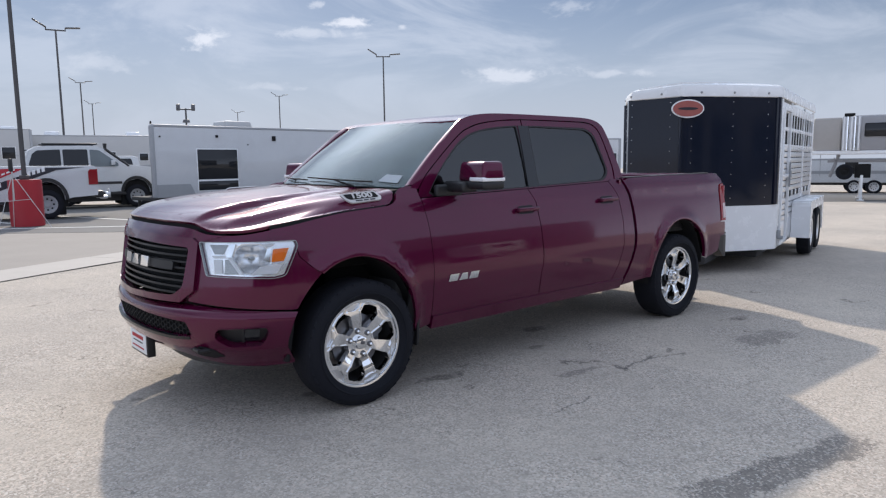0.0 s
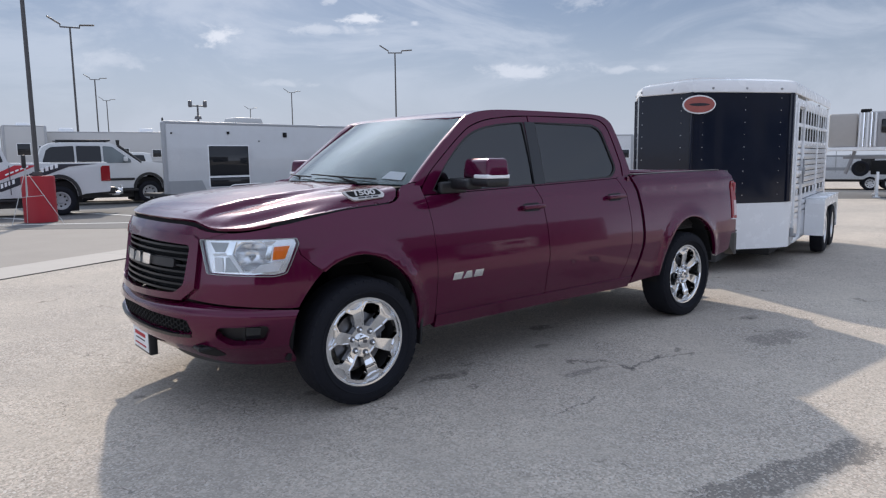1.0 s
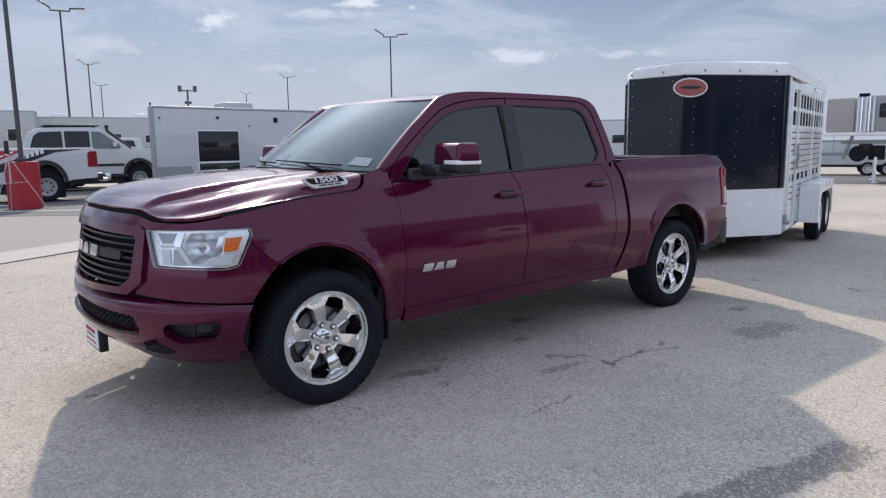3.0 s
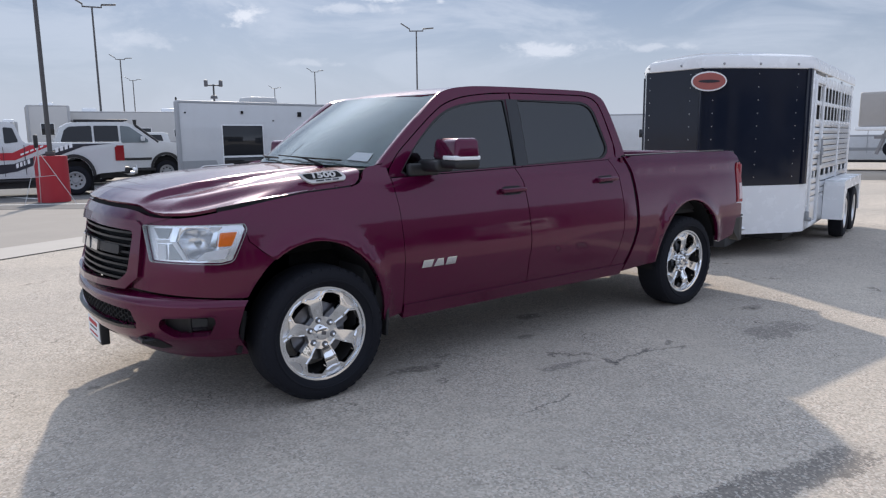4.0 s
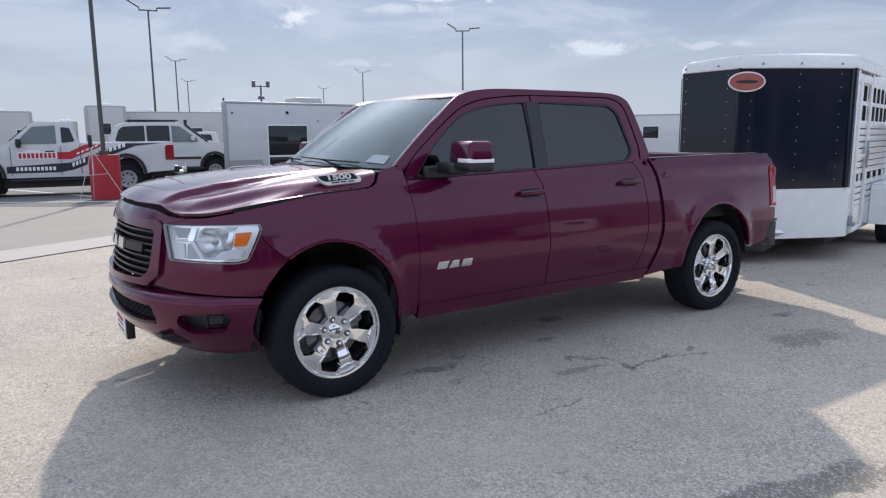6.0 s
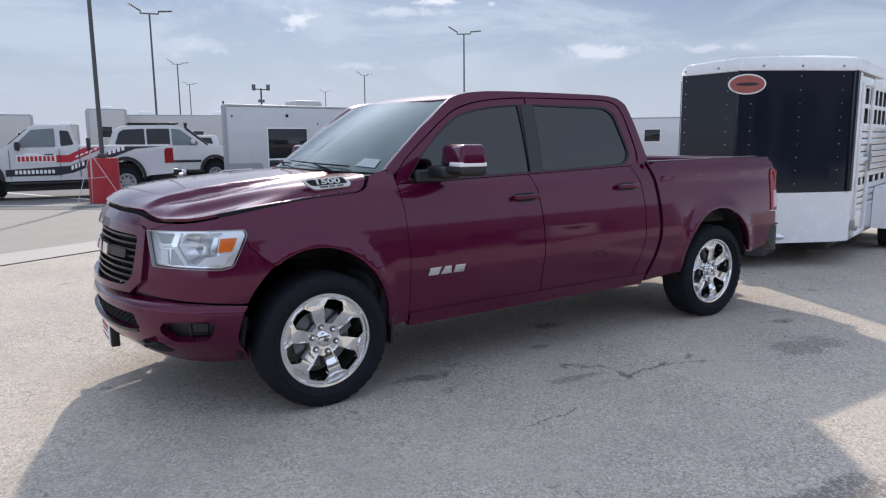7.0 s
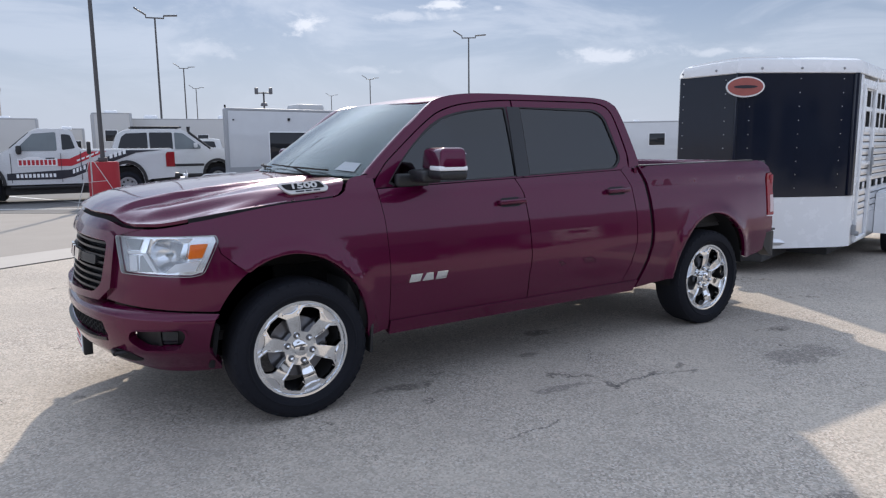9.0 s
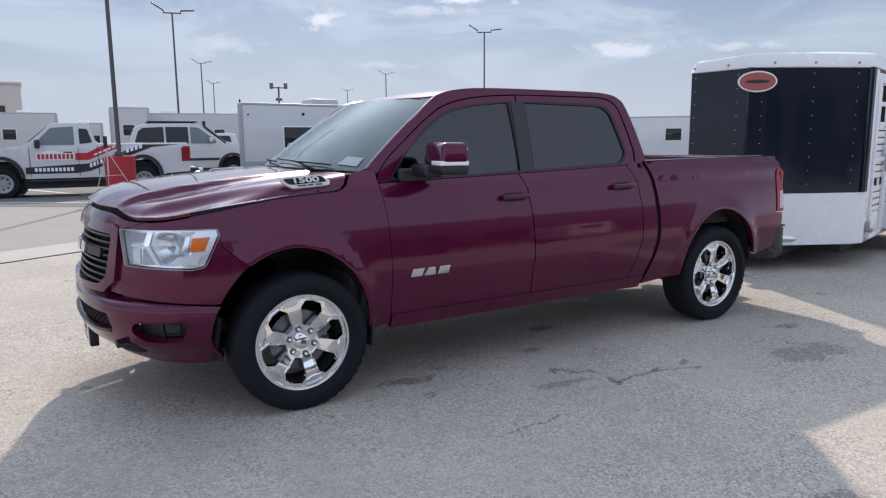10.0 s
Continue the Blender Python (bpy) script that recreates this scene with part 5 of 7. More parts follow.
def build_wheel(truck, P):
    """One wheel, its axle along y with the outer face towards negative y, at the origin."""
    R = 0.401
    rim = 0.2745
    turn = pose(0, 0, 0, 90, 0, 0)     # lathe axis z becomes -y
    wheel = new("wheel")
    wheel.parent = truck
    wheel.empty_display_size = 0.1
    tagged(wheel, "six-spoke chrome wheel with black all-terrain tyre")
    bm = new_bm()
    w = 0.138
    prof = [(rim + 0.002, 0.098), (rim + 0.012, 0.118), (rim + 0.04, 0.132), (R - 0.07, w), (R - 0.035, w - 0.008), (R - 0.012, w - 0.024), (R - 0.003, w - 0.05), (R, 0.0),
            (R - 0.003, -w + 0.05), (R - 0.012, -w + 0.024), (R - 0.07, -w), (rim + 0.012, -0.118), (rim, -0.10)]
    lathe(bm, prof, 72, turn, True)
    P("tyre", bm, RUBBER, "", wheel)
    bm = new_bm()
    n = 40
    for i in range(n):
        a = 2 * math.pi * i / n
        rot = Matrix.Rotation(-a, 3, "Y")
        for yy, ww, tilt, shift in ((-0.100, 0.044, 8, 0), (-0.045, 0.055, -14, 0.5), (0.02, 0.05, 12, 0), (0.09, 0.06, -8, 0.5)):
            aa = a + shift * 2 * math.pi / n
            r2 = Matrix.Rotation(-aa, 3, "Y")
            rr = R - (0.024 if abs(yy) > 0.08 else 0.0085)
            c = r2 @ Vector((rr, yy, 0))
            box(bm, c, (0.012, ww, 0.044), r2 @ Matrix.Rotation(radians(tilt), 3, "X") @ Matrix.Rotation(radians(18 if yy < -0.08 else 0), 3, "Z"), 0.0)
    t = P("tread", bm, RUBBER, "", wheel)
    tagged(t, kind="stuff")
    # raised sidewall ring
    bm = new_bm()
    lathe(bm, [(R - 0.088, w - 0.004), (R - 0.084, w + 0.003), (R - 0.078, w + 0.003), (R - 0.074, w - 0.004)], 72, turn)
    P("sidewall_rib", bm, RUBBER, "", wheel)
    # rim face with six windows and recessed pockets at the spoke ends
    def polar(r, deg):
        return (r * math.cos(radians(deg)), r * math.sin(radians(deg)))
    outer = [polar(rim - 0.010, 360 * i / 96) for i in range(96)]
    holes, pockets = [], []
    for i in range(6):
        c = 60 * i + 84
        holes.append(rounded([polar(rim * 0.36, c - 13), polar(rim * 0.58, c - 16.5), polar(rim * 0.74, c - 19), polar(rim * 0.885, c - 11.5), polar(rim * 0.895, c), polar(rim * 0.885, c + 11.5), polar(rim * 0.74, c + 19), polar(rim * 0.58, c + 16.5), polar(rim * 0.36, c + 13)], 0.006, 2))
        c += 30
        pockets.append(rounded([polar(rim * 0.845, c - 9.5), polar(rim * 0.80, c), polar(rim * 0.845, c + 9.5), polar(rim * 0.935, c + 13), polar(rim * 0.945, c), polar(rim * 0.935, c - 13)], 0.006, 2))

    def face(u, v):
        r = math.hypot(u, v)
        t = r / rim
        y = -0.092 + 0.030 * (1 - t) - 0.014 * math.exp(-((t - 0.66) / 0.2) ** 2)
        # each spoke is a shallow roof, highest along its middle
        q = math.degrees(math.atan2(v, u)) - 54
        q = abs((q + 30) % 60 - 30) / 30
        y += 0.010 * q * q * max(0.0, 1 - abs(t - 0.62) / 0.4)
        return (u, y, v)
    spokes = P("rim", sheet(outer, holes + pockets, 0.02, face, 0.035, (0, -1, 0)), CHROME, "chrome six-spoke rim", wheel, 30)
    for i, loop in enumerate(holes):
        c = radians(60 * i + 84)
        mid = Vector((0.66 * rim * math.cos(c), 0.66 * rim * math.sin(c)))
        wide = [tuple(mid + (Vector(p) - mid) * (1.12 if Vector(p).length > 0.6 * rim else 1.06)) for p in loop]
        P("window_ridge", sheet(wide, (loop,), 0.03, lambda u, v: (u, face(u, v)[1] - 0.008, v), 0.014, (0, -1, 0)), CHROME, "", wheel, 30)
    for i, loop in enumerate(pockets):
        P("pocket", sheet(loop, (), 0.02, lambda u, v: (u, face(u, v)[1] + 0.012, v), 0.0, (0, -1, 0)), ALU, "", wheel, 30)
        c = 60 * i + 114
        arch = [polar(rim * (0.775 + 0.065 * abs(k) ** 1.5), c + 13.5 * k) for k in (-1, -0.66, -0.33, 0, 0.33, 0.66, 1)]
        arch = arch + [polar(rim * (0.80 + 0.065 * abs(k) ** 1.5), c + 11.5 * k) for k in (1, 0.66, 0.33, 0, -0.33, -0.66, -1)]
        P("pocket_ridge", sheet(arch, (), 0.02, lambda u, v: (u, face(u, v)[1] - 0.010, v), 0.014, (0, -1, 0)), CHROME, "", wheel, 30)
    bm = new_bm()
    lathe(bm, [(rim - 0.014, 0.094), (rim - 0.008, 0.104), (rim + 0.004, 0.106), (rim + 0.008, 0.100), (rim + 0.006, 0.085), (rim - 0.014, 0.075)], 72, turn, True)
    P("rim_lip", bm, CHROME, "", wheel)
    bm = new_bm()
    lathe(bm, [(rim - 0.012, 0.08), (rim - 0.03, 0.05), (rim - 0.035, -0.10)], 48, turn)
    P("barrel", bm, DARK, "", wheel)
    bm = new_bm()
    lathe(bm, [(0.02, 0.02), (0.175, 0.02), (0.175, 0.0), (0.02, 0.0)], 40, turn, True)
    P("brake_disc", bm, BRAKE, "", wheel)
    bm = new_bm()
    box(bm, (0.10, -0.02, 0.09), (0.12, 0.06, 0.14), Matrix.Rotation(radians(-45), 3, "Y"), 0.02)
    P("caliper", bm, BRAKE, "", wheel)
    bm = new_bm()
    lathe(bm, [(0.0, 0.098), (0.028, 0.097), (0.040, 0.092), (0.044, 0.080), (0.044, 0.05)], 32, turn)
    P("hub_cap", bm, CHROME, "", wheel)
    bm = new_bm()
    box(bm, (0, -0.098, 0.003), (0.03, 0.004, 0.022), None, 0.002)
    P("hub_emblem", bm, BRAKE, "", wheel)
    for i in range(6):
        a = radians(60 * i + 54)
        c = Vector((0.077 * math.cos(a), 0, 0.077 * math.sin(a)))
        bm = new_bm()
        rod(bm, c + Vector((0, -0.060, 0)), c + Vector((0, -0.090, 0)), 0.012, 0.011, 10)
        rod(bm, c + Vector((0, -0.090, 0)), c + Vector((0, -0.098, 0)), 0.011, 0.004, 10)
        P("lug_nut", bm, CHROME, "", wheel)
        bm = new_bm()
        rod(bm, c + Vector((0, -0.066, 0)), c + Vector((0, -0.0745, 0)), 0.020, 0.019, 16)
        P("lug_seat", bm, BRAKE, "", wheel)
    return wheel


build_cab(truck, truck_part)
build_bed(truck, truck_part)
wheel = build_wheel(truck, truck_part)
WHEEL_Y = 0.884
wheel.matrix_local = pose(AXLES[0] + 0.014, -0.902, 0.394, 0, 10, 0)
copy_thing(wheel, pose(AXLES[1] - 0.03, -WHEEL_Y, 0.397, 0, 17, 0))
copy_thing(wheel, pose(AXLES[0], WHEEL_Y, 0.397, 0, 0, 180))
copy_thing(wheel, pose(AXLES[1] - 0.03, WHEEL_Y, 0.397, 0, 10, 180))


# ---- trailers and vehicles round it ----
VAN_WHITE = paint_material("white_paint", (0.52, 0.53, 0.54), 0.08)
TRIM_GREY = material("grey_trim", (0.32, 0.33, 0.34), 0.5, vary=0.15)
BLACK_SKIN = material("black_panel", (0.010, 0.014, 0.027), 0.10, vary=0.2, spec=0.38)
RED_PAINT = material("red_paint", (0.37, 0.014, 0.026), 0.45, vary=0.15, scale=3, bump=0.1)
POLE_METAL = material("dark_bronze_pole", (0.075, 0.073, 0.075), 0.5, 0.2, vary=0.2)
RV_SKIN = material("rv_fibreglass", (0.48, 0.48, 0.475), 0.4, vary=0.08, scale=1.5)
RV_TAN = material("tan_panel", (0.40, 0.38, 0.36), 0.45, vary=0.1)
DARK_GLASS = material("dark_glass", (0.014, 0.016, 0.020), 0.05, vary=0.1, rough_vary=0.02, spec=0.4)
# opaque pane; its paler tone stands in for daylight seen through the cab
CAB_GLASS = material("cab_glass", (0.13, 0.155, 0.165), 0.06, vary=0.5, scale=1.6, rough_vary=0.02, spec=0.6)
OVAL_RED = material("faded_red", (0.36, 0.10, 0.085), 0.5, vary=0.3, scale=20)
SILVER_SKIN = material("silver_skin", (0.31, 0.31, 0.325), 0.38, 0.0, vary=0.12, scale=2.0, spec=0.7)
MAST_GREY = material("mast_grey", (0.10, 0.10, 0.11), 0.5, vary=0.2)
EDGE_GREY = material("edge_trim", (0.36, 0.37, 0.385), 0.4, vary=0.12, scale=3)
BLOCKER_GREY = material("dark_cladding", (0.085, 0.085, 0.09), 0.7, vary=0.15, scale=0.6)
DARK_CAR = paint_material("dark_car_paint", (0.035, 0.035, 0.040), 0.05)
STONE = material("beige_wall", (0.48, 0.45, 0.41), 0.85, vary=0.12)


def simple_wheel(parent, x, y, z, r, w, side, rim_mat=None, name="wheel"):
    """A road wheel whose axle lies along y; its face looks to side."""
    hold = new(name)
    hold.parent = parent
    hold.empty_display_size = 0.1
    hold.matrix_local = pose(x, y, z, 0, 0, 0 if side < 0 else 180)
    turn = pose(0, 0, 0, 90, 0, 0)
    bm = new_bm()
    lathe(bm, [(r * 0.60, w * 0.40), (r * 0.66, w * 0.48), (r * 0.88, w * 0.5), (r * 0.97, w * 0.40), (r, 0), (r * 0.97, -w * 0.40), (r * 0.6, -w * 0.45)], 36, turn, True)
    part("tyre", bm, RUBBER, hold)
    bm = new_bm()
    lathe(bm, [(0.0, w * 0.30), (r * 0.18, w * 0.30), (r * 0.22, w * 0.18), (r * 0.46, w * 0.24), (r * 0.52, w * 0.40), (r * 0.62, w * 0.43), (r * 0.62, -w * 0.3)], 30, turn)
    part("rim", bm, rim_mat or ALU, hold)
    for i in range(8):
        a = 2 * math.pi * i / 8
        bm = new_bm()
        c = Vector((r * 0.38 * math.cos(a), -w * 0.235, r * 0.38 * math.sin(a)))
        rod(bm, c, c + Vector((0, 0.012, 0)), r * 0.07, None, 8)
        part("rim_slot", bm, DARK, hold)
    return hold


def build_stock_trailer():
    """Black-nosed aluminium livestock trailer: x runs back along its axis from the shoulder of the nose, y across."""
    t = thing("livestock_trailer", "aluminium livestock trailer with black V-nose, white lower band and slatted sides", "trailer", pose(6.80, 1.56, 0, 0, 0, 16))
    H, L, B, Z0, ZB, ZT = 1.045, 3.95, 1.05, 0.29, 0.895, 2.305

    def front(s):
        """Map of one nose panel: u from the ridge (0) to the shoulder (1)."""
        def f(u, z):
            k = min(1.0, max(0.0, u))
            if s > 0:
                # the unseen far half is made blunt to shape the nose's shadow: a wide front, then a short slant to the
                # side
                q = min(1.0, k / 0.55)
                e = max(0.0, (k - 0.55) / 0.45)
                return (-B + 0.20 * q + (B - 0.20) * e, -0.02 + 0.76 * q + (H - 0.74) * e, z)
            x = -B + (B * 1.0) * k ** 1.12
            y = H * k ** 0.93 - s * 0.02 * (1 - k)
            if k > 0.93:
                x += 0.05 * ((k - 0.93) / 0.07) ** 2
            return (x, s * y, z)
        return f
    for s in (-1, 1):
        hint = (-1, s * 0.9, 0)
        skin = part("nose_panel", sheet([(0, ZB), (1, ZB), (1, ZT), (0, ZT)], (), 0.08, front(s), 0.02, hint, 0.4), BLACK_SKIN, t, "glossy black nose panel with rows of screws")
        low = part("lower_panel", sheet([(0, Z0), (1, Z0), (1, ZB - 0.006), (0, ZB - 0.006)], (), 0.08, front(s), 0.02, hint, 0.3), WHITE_ALU, t)
        n = Vector((-0.78, s * 0.62, 0))
        for row, u in enumerate((0.10, 0.50, 0.86)):
            for i in range(9):
                z = ZB + 0.10 + i * 0.155
                p = Vector(front(s)(u, z))
                bm = new_bm()
                rod(bm, p - n * 0.002, p + n * 0.004, 0.0065, 0.005, 8)
                part("screw", bm, ALU, skin)
        p = Vector(front(s)(0.965, ZB + 0.004))
        bm = new_bm()
        rod(bm, p, Vector((p.x, p.y, ZT - 0.004)), 0.036, None, 20)
        part("corner_trim", bm, BLACK_SKIN, skin)
    p = Vector(front(-1)(0.0, ZB + 0.004))
    bm = new_bm()
    rod(bm, p, Vector((p.x, p.y, ZT - 0.004)), 0.020, None, 16)
    part("ridge_trim", bm, BLACK_SKIN, t)
    # dark underframe
    bm = new_bm()
    box(bm, (1.9, 0, 0.215), (3.5, 1.60, 0.15), None, 0.02)
    box(bm, (-0.40, 0.10, 0.215), (1.0, 0.90, 0.15), None, 0.02)
    part("underframe", bm, UNDER, t)
    # top rail: a rounded cap that follows the nose and both sides
    plan = [(L, -H), (0.12, -H), (0.0, -H)] + [(front(-1)(u, 0)[0], front(-1)(u, 0)[1]) for u in (0.9, 0.75, 0.5, 0.25, 0.1)] + [(-B, -0.02)]
    plan = plan + [(front(1)(u, 0)[0], front(1)(u, 0)[1]) for u in (0.1, 0.25, 0.5, 0.75, 0.9)] + [(0.0, H), (0.12, H), (L, H)]
    prof = [(0.004, ZT - 0.008), (0.016, ZT + 0.0), (0.018, ZT + 0.075), (0.0, ZT + 0.125), (-0.06, ZT + 0.150), (-0.18, ZT + 0.158)]
    crown = lambda y: 0.024 - 0.072 * ((y + 0.45) / 1.5) ** 2     # the roof is bowed across
    bm = new_bm()
    rings = []
    for i, (x, y) in enumerate(plan):
        a, b = Vector(plan[max(0, i - 1)]), Vector(plan[min(len(plan) - 1, i + 1)])
        d = (b - a).normalized()
        nrm = Vector((-d.y, d.x))
        if nrm.dot(Vector((x - 1.5, y))) < 0:
            nrm = -nrm
        rings.append([bm.verts.new((x + nrm.x * o, y + nrm.y * o, z + crown(y) * (0.0, 0.0, 0.45, 0.8, 1.0, 1.0)[j])) for j, (o, z) in enumerate(prof)])
    for r0, r1 in zip(rings, rings[1:]):
        for j in range(len(prof) - 1):
            bm.faces.new((r0[j], r1[j], r1[j + 1], r0[j + 1]))
    bmesh.ops.recalc_face_normals(bm, faces=bm.faces[:])
    rail = part("top_rail", bm, WHITE_ALU, t, "rounded white metal roof rail")
    for s in (-1, 1):
        for u in (0.18, 0.5, 0.85):
            p = Vector(front(s)(u, ZT + 0.045)) + Vector((-0.012, s * 0.010, 0))
            bm = new_bm()
            rod(bm, p, p + Vector((-0.012, s * 0.010, 0)), 0.016, 0.010, 10)
            part("marker_lamp", bm, TRIM_GREY, rail)
    bm = new_bm()
    half = len(plan) // 2
    rows = []
    for i in range(half):
        (xa, ya), (xb, yb) = plan[i], plan[-1 - i]
        line = [(xa + (xb - xa) * k / 10, (ya + (yb - ya) * k / 10) * 0.88) for k in range(11)]
        rows.append([bm.verts.new((x * 0.98, y, ZT + 0.155 + crown(y))) for x, y in line])
    for r0, r1 in zip(rows, rows[1:]):
        for k in range(10):
            bm.faces.new((r0[k], r0[k + 1], r1[k + 1], r1[k]))
    tip = bm.verts.new((plan[half][0] * 0.98, plan[half][1], ZT + 0.155 + crown(0)))
    for k in range(10):
        bm.faces.new((rows[-1][k], rows[-1][k + 1], tip))
    got = bmesh.ops.extrude_face_region(bm, geom=bm.faces[:])
    for v in [g for g in got["geom"] if isinstance(g, bmesh.types.BMVert)]:
        v.co.z -= 0.03
    bmesh.ops.recalc_face_normals(bm, faces=bm.faces[:])
    part("roof", bm, WHITE_ALU, t)
    # oval sign on the nose: plain red shape with a pale rim
    n = Vector((-0.80, -0.60, 0.0)).normalized()
    q = n.to_track_quat("Z", "Y").to_matrix().to_4x4()
    base = Matrix.Translation(Vector(front(-1)(0.0, 2.145)) + n * 0.04 + Vector((0.035, -0.065, 0))) @ q
    for name, a, b, off, mat in (("oval_rim", 0.212, 0.116, 0.0, WHITE_ALU), ("oval_face", 0.194, 0.099, 0.007, OVAL_RED), ("oval_bar", 0.13, 0.018, 0.011, DARK_INK)):
        pts = [(a * math.cos(2 * math.pi * i / 32), b * math.sin(2 * math.pi * i / 32)) for i in range(32)]
        bm = sheet(pts, (), 0.2, lambda u, v: tuple(base @ Vector((u, v, off))), 0.010, n)
        part(name, bm, mat, t, "oval red sign with pale rim" if name == "oval_face" else "")
    # sides: posts, boards and air slots
    for s in (-1, 1):
        side = thing_part("side_wall", t, "slatted aluminium side wall with air slots")
        y = s * (H - 0.02)
        rows = [(Z0, 0.62)]
        z = 0.62
        while z < 1.66:
            rows.append((z, z + 0.072))
            z += 0.082
        for z0, z1 in rows:
            if 0.93 < (z0 + z1) / 2 < 1.02:
                continue
            bm = new_bm()
            box(bm, (L / 2, y, (z0 + z1) / 2), (L - 0.08, 0.03, z1 - z0), None, 0.008)
            part("board", bm, ALU, side)
        for z0, z1 in ((1.655, 1.70), (1.885, 1.94), (2.13, 2.26)):
            bm = new_bm()
            box(bm, (L / 2, y, (z0 + z1) / 2), (L - 0.08, 0.035, z1 - z0), None, 0.008)
            part("board", bm, WHITE_ALU, side)
        for i in range(13):
            x = 0.12 + (L - 0.24) * i / 12
            bm = new_bm()
            if i in (0, 3, 8, 12):
                box(bm, (x, y + s * 0.012, 1.44), (0.05 if i not in (0, 12) else 0.12, 0.028, 1.70), None, 0.006)
            else:
                box(bm, (x, y + s * 0.016, 1.94), (0.05, 0.009, 0.62), None, 0.002)
            part("post", bm, WHITE_ALU, side)
        for i in range(9):
            x = 0.25 + (L - 0.5) * i / 8
            bm = new_bm()
            box(bm, (x, y, 0.975), (0.10, 0.028, 0.10), None, 0.004)
            part("post", bm, ALU, side)
        if s < 0:
            door = thing_part("escape_door", t, "narrow aluminium side door with latch")
            bm = new_bm()
            for x in (0.22, 0.86):
                box(bm, (x, y - 0.03, 1.26), (0.05, 0.04, 1.86), None, 0.008)
            for z in (0.34, 1.26, 2.17):
                box(bm, (0.54, y - 0.03, z), (0.66, 0.04, 0.05), None, 0.008)
            part("door_frame", bm, WHITE_ALU, door)
            bm = new_bm()
            rod(bm, (0.80, y - 0.06, 1.10), (0.80, y - 0.06, 1.45), 0.012, None, 8)
            box(bm, (0.80, y - 0.065, 1.28), (0.06, 0.03, 0.10), None, 0.006)
            part("latch", bm, TRIM_GREY, door)
            bm = new_bm()
            box(bm, (0.17, y - 0.035, 0.47), (0.05, 0.05, 0.12), None, 0.01)
            rod(bm, (0.17, y - 0.05, 0.43), (0.17, y - 0.09, 0.43), 0.03, 0.025, 10)
            part("side_lamp", bm, TRIM_GREY, door)
    # near-black sheets standing in for the shaded inside behind the slots; floor, rear
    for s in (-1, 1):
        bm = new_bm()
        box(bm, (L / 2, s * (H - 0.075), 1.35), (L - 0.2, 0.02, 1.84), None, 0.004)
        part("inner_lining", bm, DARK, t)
    bm = new_bm()
    box(bm, (L / 2, 0, 0.33), (L - 0.02, 2 * H - 0.06, 0.10), None, 0.01)
    part("floor_deck", bm, TRIM_GREY, t)
    bm = new_bm()
    box(bm, (L - 0.03, 0, 1.28), (0.06, 2 * H - 0.05, 1.94), None, 0.01)
    part("rear_gate", bm, ALU, t)
    bm = new_bm()
    box(bm, (0.06, 0, 1.28), (0.03, 2 * H - 0.12, 1.9), None, 0.0)
    part("bulkhead", bm, TRIM_GREY, t)
    # running gear
    for s in (-1, 1):
        bm = new_bm()
        pts = [(1.50, 0.30), (1.52, 0.78), (1.58, 0.84), (3.40, 0.84), (3.46, 0.78), (3.48, 0.30), (3.36, 0.30), (3.30, 0.62), (3.2, 0.72), (1.86, 0.72), (1.76, 0.62), (1.70, 0.30)]
        bm = sheet(pts, (), 0.3, lambda x, z: (x, s * (H + 0.26), z), 0.26, (0, s, 0))
        fend = part("fender", bm, WHITE_ALU, t, "white tandem wheel fender")
        bm = new_bm()
        box(bm, (1.54, s * (H + 0.13), 0.57), (0.03, 0.26, 0.54), None, 0.008)
        box(bm, (2.53, s * (H + 0.13), 0.85), (1.84, 0.27, 0.02), None, 0.008)
        part("fender_plate", bm, WHITE_ALU, fend)
        for x in (2.05, 2.98):
            simple_wheel(t, x, s * (H + 0.14), 0.345, 0.355, 0.21, s)
    bm = new_bm()
    for s in (-1, 1):
        rod(bm, (0.10, s * 0.9, 0.30), (-1.35, 0, 0.42), 0.05, None, 8)
    box(bm, (-1.40, 0, 0.45), (0.30, 0.12, 0.10), None, 0.02)
    part("tongue", bm, ALU, t)
    bm = new_bm()
    rod(bm, (-1.05, 0.0, 0.25), (-1.05, 0, 0.95), 0.035, None, 10)
    part("tongue_jack", bm, ALU, t)
    bm = new_bm()
    box(bm, (2.5, 0, 0.30), (1.1, 1.9, 0.08), None, 0.01)
    part("axle_frame", bm, ALU, t)
    bm = new_bm()
    rod(bm, (-1.05, 0.0, 0.0), (-1.05, 0, 0.03), 0.09, 0.06, 12)
    rod(bm, (-1.05, 0.0, 0.02), (-1.05, 0, 0.3), 0.028, None, 10)
    part("jack", bm, TRIM_GREY, t)
    return t


build_stock_trailer()


